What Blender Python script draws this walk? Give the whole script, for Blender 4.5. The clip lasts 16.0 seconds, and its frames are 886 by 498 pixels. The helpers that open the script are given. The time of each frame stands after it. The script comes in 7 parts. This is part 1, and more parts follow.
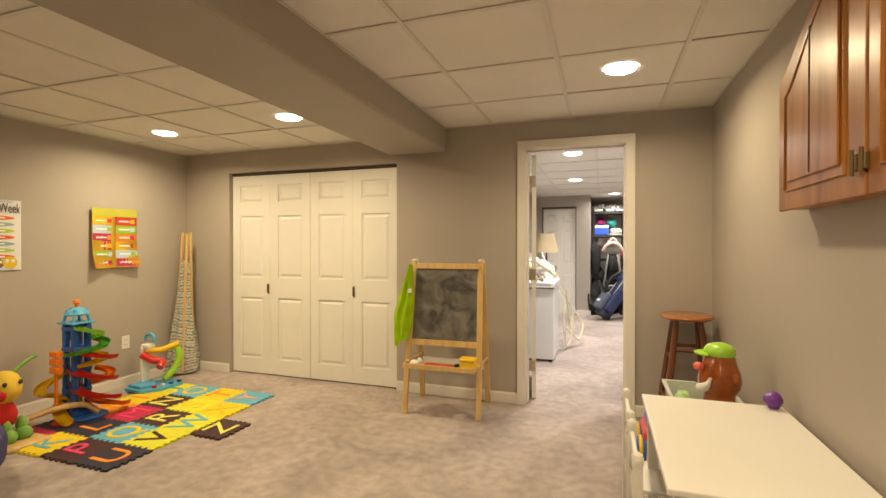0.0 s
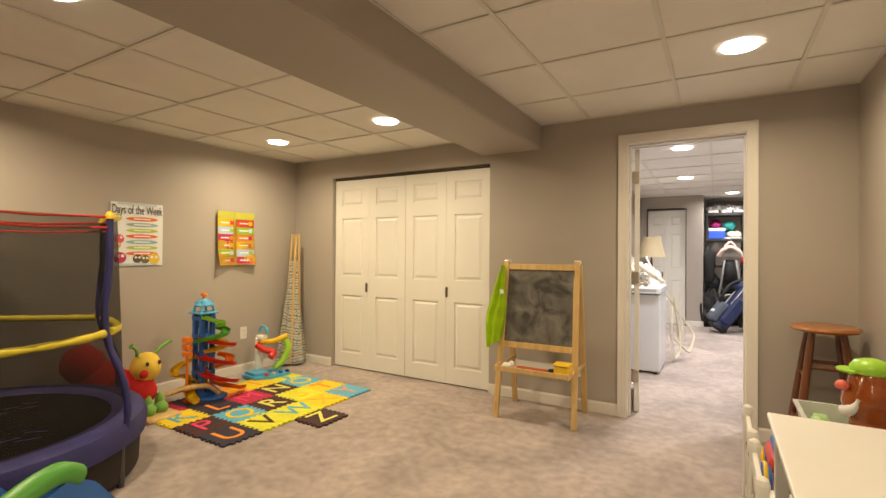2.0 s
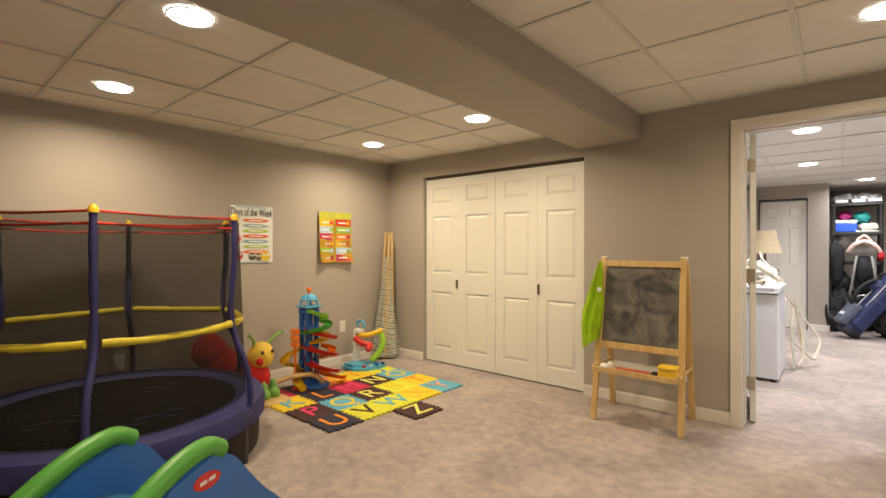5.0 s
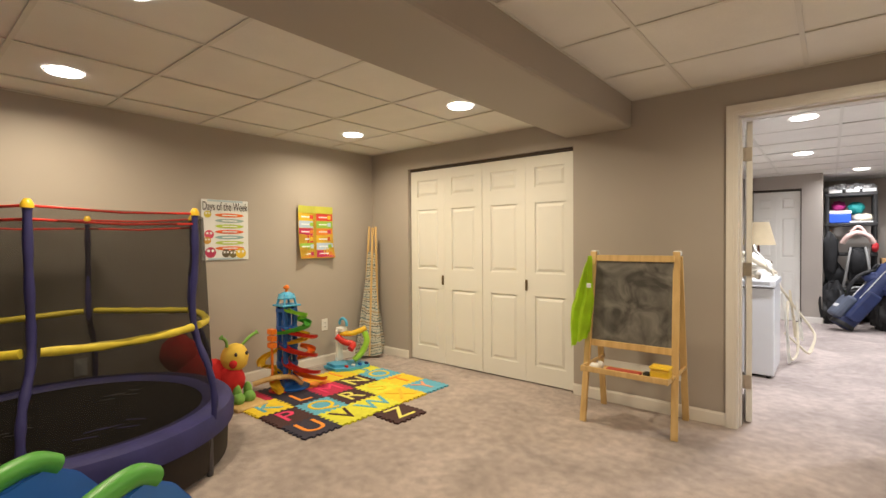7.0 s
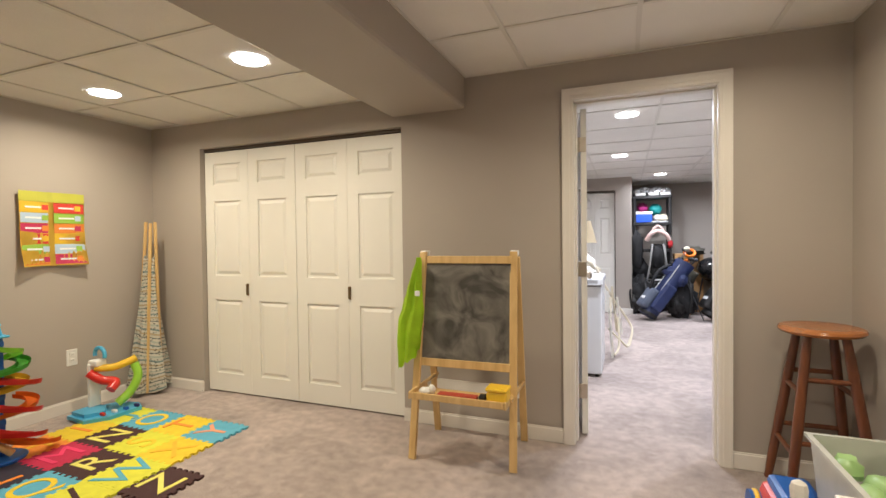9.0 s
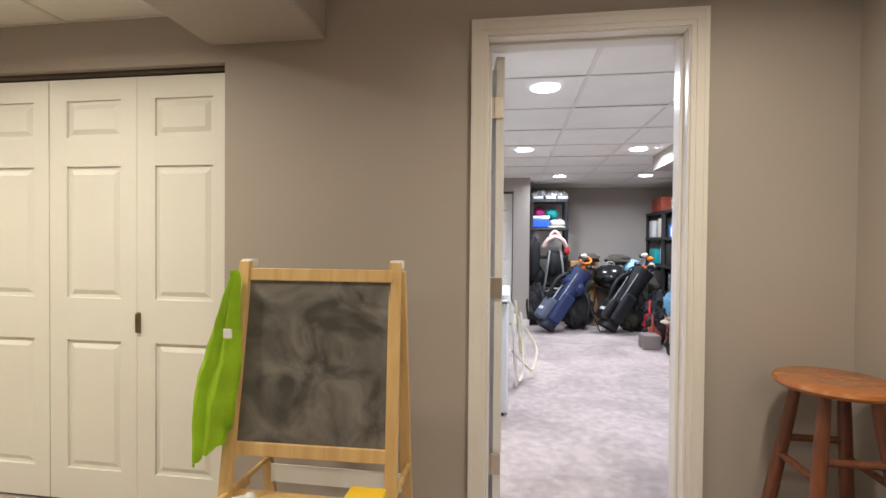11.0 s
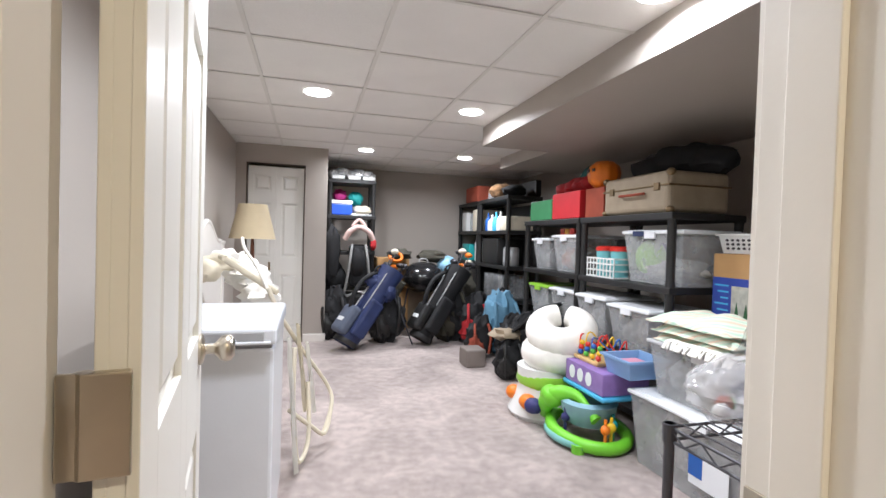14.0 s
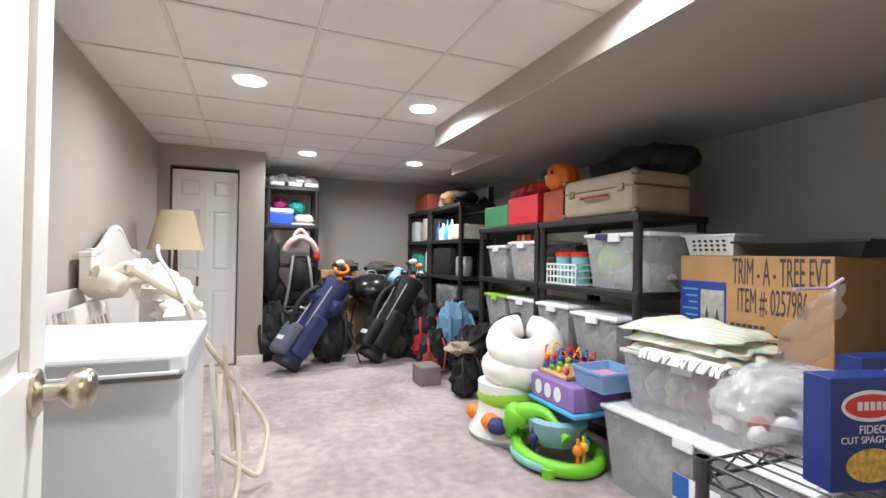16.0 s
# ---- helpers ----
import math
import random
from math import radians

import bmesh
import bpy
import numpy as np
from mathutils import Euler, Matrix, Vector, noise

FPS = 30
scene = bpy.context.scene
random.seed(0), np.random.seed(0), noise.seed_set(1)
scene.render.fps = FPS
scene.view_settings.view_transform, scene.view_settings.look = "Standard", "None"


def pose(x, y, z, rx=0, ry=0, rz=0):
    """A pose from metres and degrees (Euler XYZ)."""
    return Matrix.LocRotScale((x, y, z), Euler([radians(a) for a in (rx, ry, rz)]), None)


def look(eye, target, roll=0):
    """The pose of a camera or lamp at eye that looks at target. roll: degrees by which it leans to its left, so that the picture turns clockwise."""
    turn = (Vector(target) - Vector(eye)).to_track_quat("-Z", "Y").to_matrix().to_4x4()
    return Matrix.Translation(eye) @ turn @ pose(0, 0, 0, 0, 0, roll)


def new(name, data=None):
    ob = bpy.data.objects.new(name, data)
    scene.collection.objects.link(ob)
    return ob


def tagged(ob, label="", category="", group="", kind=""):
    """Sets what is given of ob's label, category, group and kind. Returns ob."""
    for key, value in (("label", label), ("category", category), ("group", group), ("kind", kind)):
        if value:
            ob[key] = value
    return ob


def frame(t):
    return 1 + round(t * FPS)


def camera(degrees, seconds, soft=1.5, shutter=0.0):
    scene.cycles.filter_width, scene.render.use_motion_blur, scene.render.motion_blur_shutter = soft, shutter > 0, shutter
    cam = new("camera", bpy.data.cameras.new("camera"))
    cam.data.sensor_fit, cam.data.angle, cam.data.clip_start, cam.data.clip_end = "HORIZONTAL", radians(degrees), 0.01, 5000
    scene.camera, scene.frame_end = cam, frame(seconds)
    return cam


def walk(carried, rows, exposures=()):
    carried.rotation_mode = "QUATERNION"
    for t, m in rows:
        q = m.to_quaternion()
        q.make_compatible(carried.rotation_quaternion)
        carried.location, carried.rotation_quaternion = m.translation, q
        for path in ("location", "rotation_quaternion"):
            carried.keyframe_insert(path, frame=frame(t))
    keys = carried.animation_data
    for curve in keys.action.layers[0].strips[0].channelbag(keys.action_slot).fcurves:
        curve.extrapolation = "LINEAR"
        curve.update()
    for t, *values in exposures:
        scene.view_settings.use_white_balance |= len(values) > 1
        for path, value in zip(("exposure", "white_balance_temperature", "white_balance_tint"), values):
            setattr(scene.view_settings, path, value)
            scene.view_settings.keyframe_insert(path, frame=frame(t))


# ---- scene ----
cam = camera(87.0, 16.0)
PATH = [
    (0, (0.716, 0.126, 1.278), (0.072, 2.02, 1.264), 0.0),
    (0.5, (0.694, 0.155, 1.251), (-0.056, 2.009, 1.253), 0.2),
    (1, (0.705, 0.175, 1.248), (-0.153, 1.982, 1.253), 0.3),
    (1.5, (0.718, 0.181, 1.251), (-0.224, 1.945, 1.253), 0.3),
    (2, (0.716, 0.174, 1.233), (-0.296, 1.899, 1.243), 0.4),
    (2.5, (0.707, 0.176, 1.225), (-0.372, 1.86, 1.239), 0.3),
    (3, (0.695, 0.174, 1.214), (-0.447, 1.815, 1.232), 0.3),
    (3.5, (0.697, 0.179, 1.214), (-0.504, 1.778, 1.232), 0.2),
    (4, (0.681, 0.137, 1.226), (-0.554, 1.71, 1.236), -0.1),
    (4.5, (0.663, 0.123, 1.227), (-0.612, 1.664, 1.236), -0.1),
    (6.8, (0.624, 0.27, 1.242), (-0.695, 1.773, 1.206), -0.1),
    (7, (0.602, 0.318, 1.241), (-0.675, 1.857, 1.21), -0.4),
    (7.5, (0.545, 0.456, 1.248), (-0.584, 2.106, 1.212), -0.6),
    (8, (0.514, 0.608, 1.248), (-0.469, 2.349, 1.21), -0.9),
    (8.5, (0.463, 0.816, 1.243), (-0.391, 2.624, 1.203), -0.9),
    (9, (0.424, 1.023, 1.236), (-0.305, 2.885, 1.196), -0.7),
    (11.5, (0.218, 2.304, 1.238), (0.056, 4.297, 1.205), 0.8),
    (12, (0.242, 2.596, 1.236), (0.221, 4.595, 1.196), 1.0),
    (12.5, (0.263, 2.889, 1.227), (0.396, 4.884, 1.184), 1.1),
    (13, (0.3, 3.171, 1.22), (0.58, 5.151, 1.175), 1.5),
    (13.5, (0.327, 3.388, 1.207), (0.753, 5.342, 1.167), 1.7),
    (14, (0.342, 3.577, 1.207), (0.888, 5.5, 1.168), 1.7),
    (14.5, (0.364, 3.717, 1.203), (0.997, 5.614, 1.176), 1.5),
    (15, (0.37, 3.785, 1.187), (1.068, 5.659, 1.177), 1.4),
    (15.5, (0.389, 3.84, 1.167), (1.125, 5.7, 1.177), 1.3),
    (16, (0.388, 3.872, 1.154), (1.15, 5.721, 1.181), 0.9),
]
# seconds, stops, kelvin, tint
EXPOSURES = [(0, 0.0, 7100, 8), (3, 0.0, 6500, 10), (4.5, -0.05, 6400, 10), (8.5, 0.0, 5800, 10), (12, -0.02, 5450, 10), (13.5, -0.12, 5550, 8), (14.5, -0.1, 5950, 9), (16, -0.1, 5950, 9)]
walk(cam, [(t, look(eye, target, roll)) for t, eye, target, roll in PATH], EXPOSURES)


# ---- light ----
world = bpy.data.worlds.new("world")
scene.world = world
world.use_nodes = True
world.node_tree.nodes["Background"].inputs[0].default_value = (0.02, 0.019, 0.018, 1)
world.node_tree.nodes["Background"].inputs[1].default_value = 0.3

CEIL, CEIL_E, CEIL2 = 2.215, 2.27, 2.2
WARM, NEUTRAL = (1.0, 0.80, 0.52), (1.0, 0.95, 0.92)
POWER1, POWER2 = 17.2, 24.0
# Last two of LAMPS1 are unseen, added by carrying the east row south.
LAMPS1 = [(-2.75, 1.0, CEIL), (-2.744, 3.08, CEIL), (-1.46, 0.94, CEIL), (-1.46, 3.01, CEIL), (0.815, 2.94, CEIL_E), (0.815, 0.8, CEIL_E), (0.815, -1.3, CEIL_E)]
LAMPS2 = [(0.437, 5.0, CEIL2), (1.63, 5.13, CEIL2), (0.364, 6.96, CEIL2), (1.516, 7.03, CEIL2), (0.926, 8.96, CEIL2), (2.116, 8.98, CEIL2)]


def lamp_light(x, y, z, colour, power):
    data = bpy.data.lights.new("downlight_lamp", "AREA")
    data.shape, data.size, data.energy, data.color = "DISK", 0.13, power, colour
    data.spread = radians(165)
    ob = new("downlight_lamp", data)
    ob.location = (x, y, z)


for lx, ly, lz in LAMPS1:
    lamp_light(lx, ly, lz - 0.022, WARM, POWER1)
for lx, ly, lz in LAMPS2:
    lamp_light(lx, ly, lz - 0.022, NEUTRAL, POWER2)


# ---- materials ----
def material(name, colour, rough=0.6, metal=0.0, vary=0.08, scale=6.0, bump=0.0, bump_scale=200.0, fine=0.0, spec=0.5, coat=0.0, alpha=1.0, trans=0.0, per_object=0.0):
    """Principled surface with slow colour drift, fine grain and relief."""
    m = bpy.data.materials.new(name)
    m.use_nodes = True
    nt = m.node_tree
    b = nt.nodes["Principled BSDF"]
    b.inputs["Roughness"].default_value = rough
    b.inputs["Metallic"].default_value = metal
    b.inputs["Specular IOR Level"].default_value = spec
    b.inputs["Coat Weight"].default_value = coat
    b.inputs["Transmission Weight"].default_value = trans
    b.inputs["Alpha"].default_value = alpha
    tc = nt.nodes.new("ShaderNodeTexCoord")
    n1 = nt.nodes.new("ShaderNodeTexNoise")
    n1.inputs["Scale"].default_value, n1.inputs["Detail"].default_value = scale, 5
    nt.links.new(tc.outputs["Object"], n1.inputs["Vector"])
    ramp = nt.nodes.new("ShaderNodeMapRange")
    ramp.inputs["From Min"].default_value, ramp.inputs["From Max"].default_value = 0.3, 0.7
    ramp.inputs["To Min"].default_value, ramp.inputs["To Max"].default_value = 1 - vary, 1 + vary
    nt.links.new(n1.outputs["Fac"], ramp.inputs["Value"])
    last = ramp.outputs["Result"]
    n2 = nt.nodes.new("ShaderNodeTexNoise")
    n2.inputs["Scale"].default_value, n2.inputs["Detail"].default_value = bump_scale, 3
    nt.links.new(tc.outputs["Object"], n2.inputs["Vector"])
    if fine:
        r2 = nt.nodes.new("ShaderNodeMapRange")
        r2.inputs["From Min"].default_value, r2.inputs["From Max"].default_value = 0.25, 0.75
        r2.inputs["To Min"].default_value, r2.inputs["To Max"].default_value = 1 - fine, 1 + fine
        nt.links.new(n2.outputs["Fac"], r2.inputs["Value"])
        mul = nt.nodes.new("ShaderNodeMath")
        mul.operation = "MULTIPLY"
        nt.links.new(last, mul.inputs[0])
        nt.links.new(r2.outputs["Result"], mul.inputs[1])
        last = mul.outputs[0]
    if per_object:
        oi = nt.nodes.new("ShaderNodeObjectInfo")
        r3 = nt.nodes.new("ShaderNodeMapRange")
        r3.inputs["To Min"].default_value, r3.inputs["To Max"].default_value = 1 - per_object, 1 + per_object
        nt.links.new(oi.outputs["Random"], r3.inputs["Value"])
        mul = nt.nodes.new("ShaderNodeMath")
        mul.operation = "MULTIPLY"
        nt.links.new(last, mul.inputs[0])
        nt.links.new(r3.outputs["Result"], mul.inputs[1])
        last = mul.outputs[0]
    vm = nt.nodes.new("ShaderNodeVectorMath")
    vm.operation = "SCALE"
    vm.inputs[0].default_value = colour
    nt.links.new(last, vm.inputs["Scale"])
    nt.links.new(vm.outputs[0], b.inputs["Base Color"])
    if bump:
        bp = nt.nodes.new("ShaderNodeBump")
        bp.inputs["Strength"].default_value, bp.inputs["Distance"].default_value = bump, 0.004
        nt.links.new(n2.outputs["Fac"], bp.inputs["Height"])
        nt.links.new(bp.outputs["Normal"], b.inputs["Normal"])
    return m


def wood(name, light, dark, rough=0.35, scale=(30, 30, 2.5), coat=0.2):
    m = bpy.data.materials.new(name)
    m.use_nodes = True
    nt = m.node_tree
    b = nt.nodes["Principled BSDF"]
    b.inputs["Roughness"].default_value, b.inputs["Coat Weight"].default_value = rough, coat
    b.inputs["Coat Roughness"].default_value = 0.25
    tc, mp = nt.nodes.new("ShaderNodeTexCoord"), nt.nodes.new("ShaderNodeMapping")
    mp.inputs["Scale"].default_value = scale
    n = nt.nodes.new("ShaderNodeTexNoise")
    n.inputs["Scale"].default_value, n.inputs["Detail"].default_value, n.inputs["Distortion"].default_value = 1.0, 6, 0.6
    mx = nt.nodes.new("ShaderNodeMix")
    mx.data_type = "RGBA"
    mx.inputs["A"].default_value, mx.inputs["B"].default_value = (*dark, 1), (*light, 1)
    mr = nt.nodes.new("ShaderNodeMapRange")
    mr.inputs["From Min"].default_value, mr.inputs["From Max"].default_value = 0.3, 0.65
    nt.links.new(tc.outputs["Object"], mp.inputs["Vector"])
    nt.links.new(mp.outputs["Vector"], n.inputs["Vector"])
    nt.links.new(n.outputs["Fac"], mr.inputs["Value"])
    nt.links.new(mr.outputs["Result"], mx.inputs["Factor"])
    nt.links.new(mx.outputs["Result"], b.inputs["Base Color"])
    bp = nt.nodes.new("ShaderNodeBump")
    bp.inputs["Strength"].default_value, bp.inputs["Distance"].default_value = 0.15, 0.002
    nt.links.new(n.outputs["Fac"], bp.inputs["Height"])
    nt.links.new(bp.outputs["Normal"], b.inputs["Normal"])
    return m


def carpet_material():
    m = bpy.data.materials.new("carpet")
    m.use_nodes = True
    nt = m.node_tree
    b = nt.nodes["Principled BSDF"]
    b.inputs["Roughness"].default_value, b.inputs["Specular IOR Level"].default_value = 0.95, 0.1
    b.inputs["Sheen Weight"].default_value = 0.15
    tc = nt.nodes.new("ShaderNodeTexCoord")
    big, mid, fine = (nt.nodes.new("ShaderNodeTexNoise") for _ in range(3))
    for n, s, d in ((big, 1.7, 7), (mid, 16.0, 5), (fine, 240.0, 2)):
        n.inputs["Scale"].default_value, n.inputs["Detail"].default_value = s, d
        nt.links.new(tc.outputs["Object"], n.inputs["Vector"])
    big.inputs["Distortion"].default_value = 0.8
    total = None
    for n, amount in ((big, 0.48), (mid, 0.34), (fine, 0.6)):
        r = nt.nodes.new("ShaderNodeMapRange")
        r.inputs["From Min"].default_value, r.inputs["From Max"].default_value = 0.3, 0.7
        r.inputs["To Min"].default_value, r.inputs["To Max"].default_value = 1 - amount / 2, 1 + amount / 2
        nt.links.new(n.outputs["Fac"], r.inputs["Value"])
        if total is None:
            total = r.outputs["Result"]
        else:
            k = nt.nodes.new("ShaderNodeMath")
            k.operation = "MULTIPLY"
            nt.links.new(total, k.inputs[0])
            nt.links.new(r.outputs["Result"], k.inputs[1])
            total = k.outputs[0]
    vm = nt.nodes.new("ShaderNodeVectorMath")
    vm.operation = "SCALE"
    vm.inputs[0].default_value = (0.405, 0.345, 0.322)
    nt.links.new(total, vm.inputs["Scale"])
    nt.links.new(vm.outputs[0], b.inputs["Base Color"])
    bp = nt.nodes.new("ShaderNodeBump")
    bp.inputs["Strength"].default_value, bp.inputs["Distance"].default_value = 0.6, 0.006
    nt.links.new(fine.outputs["Fac"], bp.inputs["Height"])
    nt.links.new(bp.outputs["Normal"], b.inputs["Normal"])
    return m


def clear_plastic(name, colour, cloud=0.35):
    """Milky storage-bin plastic: part see-through, part diffuse."""
    m = bpy.data.materials.new(name)
    m.use_nodes = True
    nt = m.node_tree
    b = nt.nodes["Principled BSDF"]
    b.inputs["Base Color"].default_value = (*colour, 1)
    b.inputs["Roughness"].default_value = 0.22
    t = nt.nodes.new("ShaderNodeBsdfTransparent")
    t.inputs["Color"].default_value = (0.93, 0.94, 0.94, 1)
    mix = nt.nodes.new("ShaderNodeMixShader")
    n = nt.nodes.new("ShaderNodeTexNoise")
    n.inputs["Scale"].default_value = 9
    tc = nt.nodes.new("ShaderNodeTexCoord")
    nt.links.new(tc.outputs["Object"], n.inputs["Vector"])
    r = nt.nodes.new("ShaderNodeMapRange")
    r.inputs["To Min"].default_value, r.inputs["To Max"].default_value = cloud - 0.12, cloud + 0.12
    nt.links.new(n.outputs["Fac"], r.inputs["Value"])
    nt.links.new(r.outputs["Result"], mix.inputs["Fac"])
    nt.links.new(t.outputs[0], mix.inputs[1])
    nt.links.new(b.outputs[0], mix.inputs[2])
    nt.links.new(mix.outputs[0], nt.nodes["Material Output"].inputs["Surface"])
    return m


def glow(name, colour, strength):
    m = bpy.data.materials.new(name)
    m.use_nodes = True
    b = m.node_tree.nodes["Principled BSDF"]
    b.inputs["Base Color"].default_value = (*colour, 1)
    b.inputs["Emission Color"].default_value = (*colour, 1)
    b.inputs["Emission Strength"].default_value = strength
    return m


M_WALL = material("greige_wall_paint", (0.425, 0.385, 0.342), 0.55, vary=0.03, scale=1.5, bump=0.12, bump_scale=160, spec=0.3)
M_CEIL = material("ceiling_tile", (0.86, 0.84, 0.80), 0.9, vary=0.03, scale=3, bump=0.25, bump_scale=220, fine=0.05)
# Grid paint is toned below the tiles to carry their thin shadow lines.
M_GRID = material("shadow_toned_grid_metal", (0.76, 0.74, 0.69), 0.5, vary=0.02)
M_TRIM = material("white_trim_paint", (0.78, 0.75, 0.70), 0.35, vary=0.03, scale=4, bump=0.04, bump_scale=60)
M_DOOR = material("white_door_paint", (0.80, 0.79, 0.74), 0.4, vary=0.02, scale=3, bump=0.06, bump_scale=90)
M_CARPET = carpet_material()
M_GLOW = glow("downlight_diffuser", (1.0, 0.95, 0.88), 9.0)
M_CHROME = material("satin_nickel", (0.55, 0.50, 0.42), 0.3, metal=1.0, vary=0.06, scale=20)
M_BRASSDARK = material("aged_brass", (0.22, 0.16, 0.09), 0.4, metal=0.8, vary=0.1)
# Dark tone for the door track and for shade in gaps and grooves.
M_DARK = material("track_metal_and_gap_shade", (0.07, 0.05, 0.035), 0.6)
M_BLACK = material("black_plastic", (0.014, 0.0135, 0.013), 0.5, vary=0.15, scale=10, bump=0.1, bump_scale=150)
M_BLACKCLOTH = material("black_nylon", (0.010, 0.010, 0.011), 0.8, vary=0.3, scale=9, bump=0.4, bump_scale=300)
M_PINE = wood("light_pine", (0.70, 0.49, 0.21), (0.57, 0.37, 0.14))
M_CABINET = wood("honey_oak_varnish", (0.42, 0.17, 0.035), (0.24, 0.08, 0.015), 0.4, (14, 14, 1.6), 0.15)
M_STOOL = wood("reddish_stained_wood", (0.19, 0.062, 0.022), (0.09, 0.028, 0.012), 0.3, (25, 25, 3), 0.4)
M_STOOLTOP = wood("orange_varnished_wood", (0.46, 0.17, 0.04), (0.33, 0.11, 0.025), 0.25, (6, 40, 6), 0.5)
M_WHITE = material("white_laminate", (0.80, 0.79, 0.75), 0.3, vary=0.02, scale=3)
M_WPLASTIC = material("white_plastic", (0.78, 0.78, 0.76), 0.4, vary=0.04)
M_RED = material("red_plastic", (0.62, 0.03, 0.02), 0.3, vary=0.05)
M_ORANGE = material("orange_plastic", (0.80, 0.20, 0.01), 0.35, vary=0.05)
M_YELLOW = material("yellow_plastic", (0.80, 0.52, 0.02), 0.35, vary=0.05)
M_LIME = material("lime_plastic", (0.32, 0.62, 0.05), 0.35, vary=0.05)
M_GREEN = material("green_plastic", (0.10, 0.42, 0.05), 0.35, vary=0.05)
M_BLUE = material("blue_plastic", (0.02, 0.11, 0.42), 0.35, vary=0.05)
M_SKY = material("sky_blue_plastic", (0.09, 0.42, 0.70), 0.35, vary=0.05)
M_PURPLE = material("purple_padding", (0.028, 0.026, 0.13), 0.6, vary=0.15, scale=8, bump=0.3, bump_scale=60)
M_YPAD = material("yellow_padding", (0.62, 0.50, 0.03), 0.6, vary=0.15, scale=14, bump=0.4, bump_scale=50)
M_NET = material("dark_safety_net", (0.02, 0.017, 0.014), 0.9, alpha=0.56, spec=0.1)
M_TRAMP = material("trampoline_mat", (0.012, 0.011, 0.011), 0.9, vary=0.2, spec=0.1)
M_STEEL = material("grey_steel_tube", (0.10, 0.10, 0.11), 0.4, metal=0.7)
M_PAPER = material("poster_paper", (0.78, 0.80, 0.82), 0.6, vary=0.03)
M_INK = material("dark_print_ink", (0.06, 0.05, 0.06), 0.7)


# ---- mesh helpers ----
def thing(name, at, label, category, group="", kind="", turn=0.0):
    ob = new(name)
    ob.empty_display_size = 0.1
    ob.matrix_basis = pose(*at, 0, 0, turn)
    return tagged(ob, label, category, group, kind)


def part(name, bm, mat, parent=None, label="", smooth=False):
    me = bpy.data.meshes.new(name)
    bmesh.ops.recalc_face_normals(bm, faces=bm.faces)
    if smooth:
        for f in bm.faces:
            f.smooth = True
    bm.to_mesh(me)
    bm.free()
    for mm in mat if isinstance(mat, (list, tuple)) else [mat]:
        me.materials.append(mm)
    ob = new(name, me)
    if smooth:
        me.set_sharp_from_angle(angle=radians(50))
    ob.parent = parent
    if label:
        ob["label"] = label
    return ob


def structure(name, bm, mat, label, category):
    return tagged(part(name, bm, mat), label, category, "", "structure")


def B():
    return bmesh.new()


def box(bm, x0, x1, y0, y1, z0, z1, bev=0.0, m=None, seg=2):
    t = Matrix.Translation(((x0 + x1) / 2, (y0 + y1) / 2, (z0 + z1) / 2)) @ Matrix.Diagonal((abs(x1 - x0), abs(y1 - y0), abs(z1 - z0), 1))
    if m is not None:
        t = m @ t
    tmp = bmesh.new()
    bmesh.ops.create_cube(tmp, size=1, matrix=t)
    if bev:
        bmesh.ops.bevel(tmp, geom=tmp.edges[:], offset=bev, segments=seg, affect="EDGES", profile=0.5)
    merge(bm, tmp)
    return bm


def merge(bm, tmp, m=None):
    vs = [bm.verts.new(m @ v.co if m is not None else v.co) for v in tmp.verts]
    tmp.verts.index_update()
    for f in tmp.faces:
        try:
            nf = bm.faces.new([vs[v.index] for v in f.verts])
            nf.material_index, nf.smooth = f.material_index, f.smooth
        except ValueError:
            pass
    tmp.free()


def rod(bm, p0, p1, r0, r1=None, seg=12):
    r1 = r0 if r1 is None else r1
    p0, p1 = Vector(p0), Vector(p1)
    d = p1 - p0
    tmp = bmesh.new()
    bmesh.ops.create_cone(tmp, cap_ends=True, segments=seg, radius1=r0, radius2=r1, depth=d.length)
    merge(bm, tmp, Matrix.Translation((p0 + p1) / 2) @ d.to_track_quat("Z", "Y").to_matrix().to_4x4())
    return bm


def tube(bm, pts, r, seg=8, closed=False):
    """A bent tube along points; r one radius or one for each point."""
    pts = [Vector(p) for p in pts]
    n = len(pts)
    rs = r if isinstance(r, (list, tuple)) else [r] * n
    rings, up = [], None
    for i, p in enumerate(pts):
        a = pts[(i - 1) % n] if closed or i else p
        c = pts[(i + 1) % n] if closed or i < n - 1 else p
        d = (c - a).normalized()
        if up is None:
            up = d.orthogonal().normalized()
        up = (up - d * up.dot(d)).normalized()
        side = d.cross(up)
        rings.append([bm.verts.new(p + (up * math.cos(k) + side * math.sin(k)) * rs[i]) for k in (2 * math.pi * j / seg for j in range(seg))])
    for i in range(n if closed else n - 1):
        a, c = rings[i], rings[(i + 1) % n]
        for j in range(seg):
            bm.faces.new([a[j], a[(j + 1) % seg], c[(j + 1) % seg], c[j]])
    if not closed:
        bm.faces.new(rings[0])
        bm.faces.new(rings[-1])
    return bm


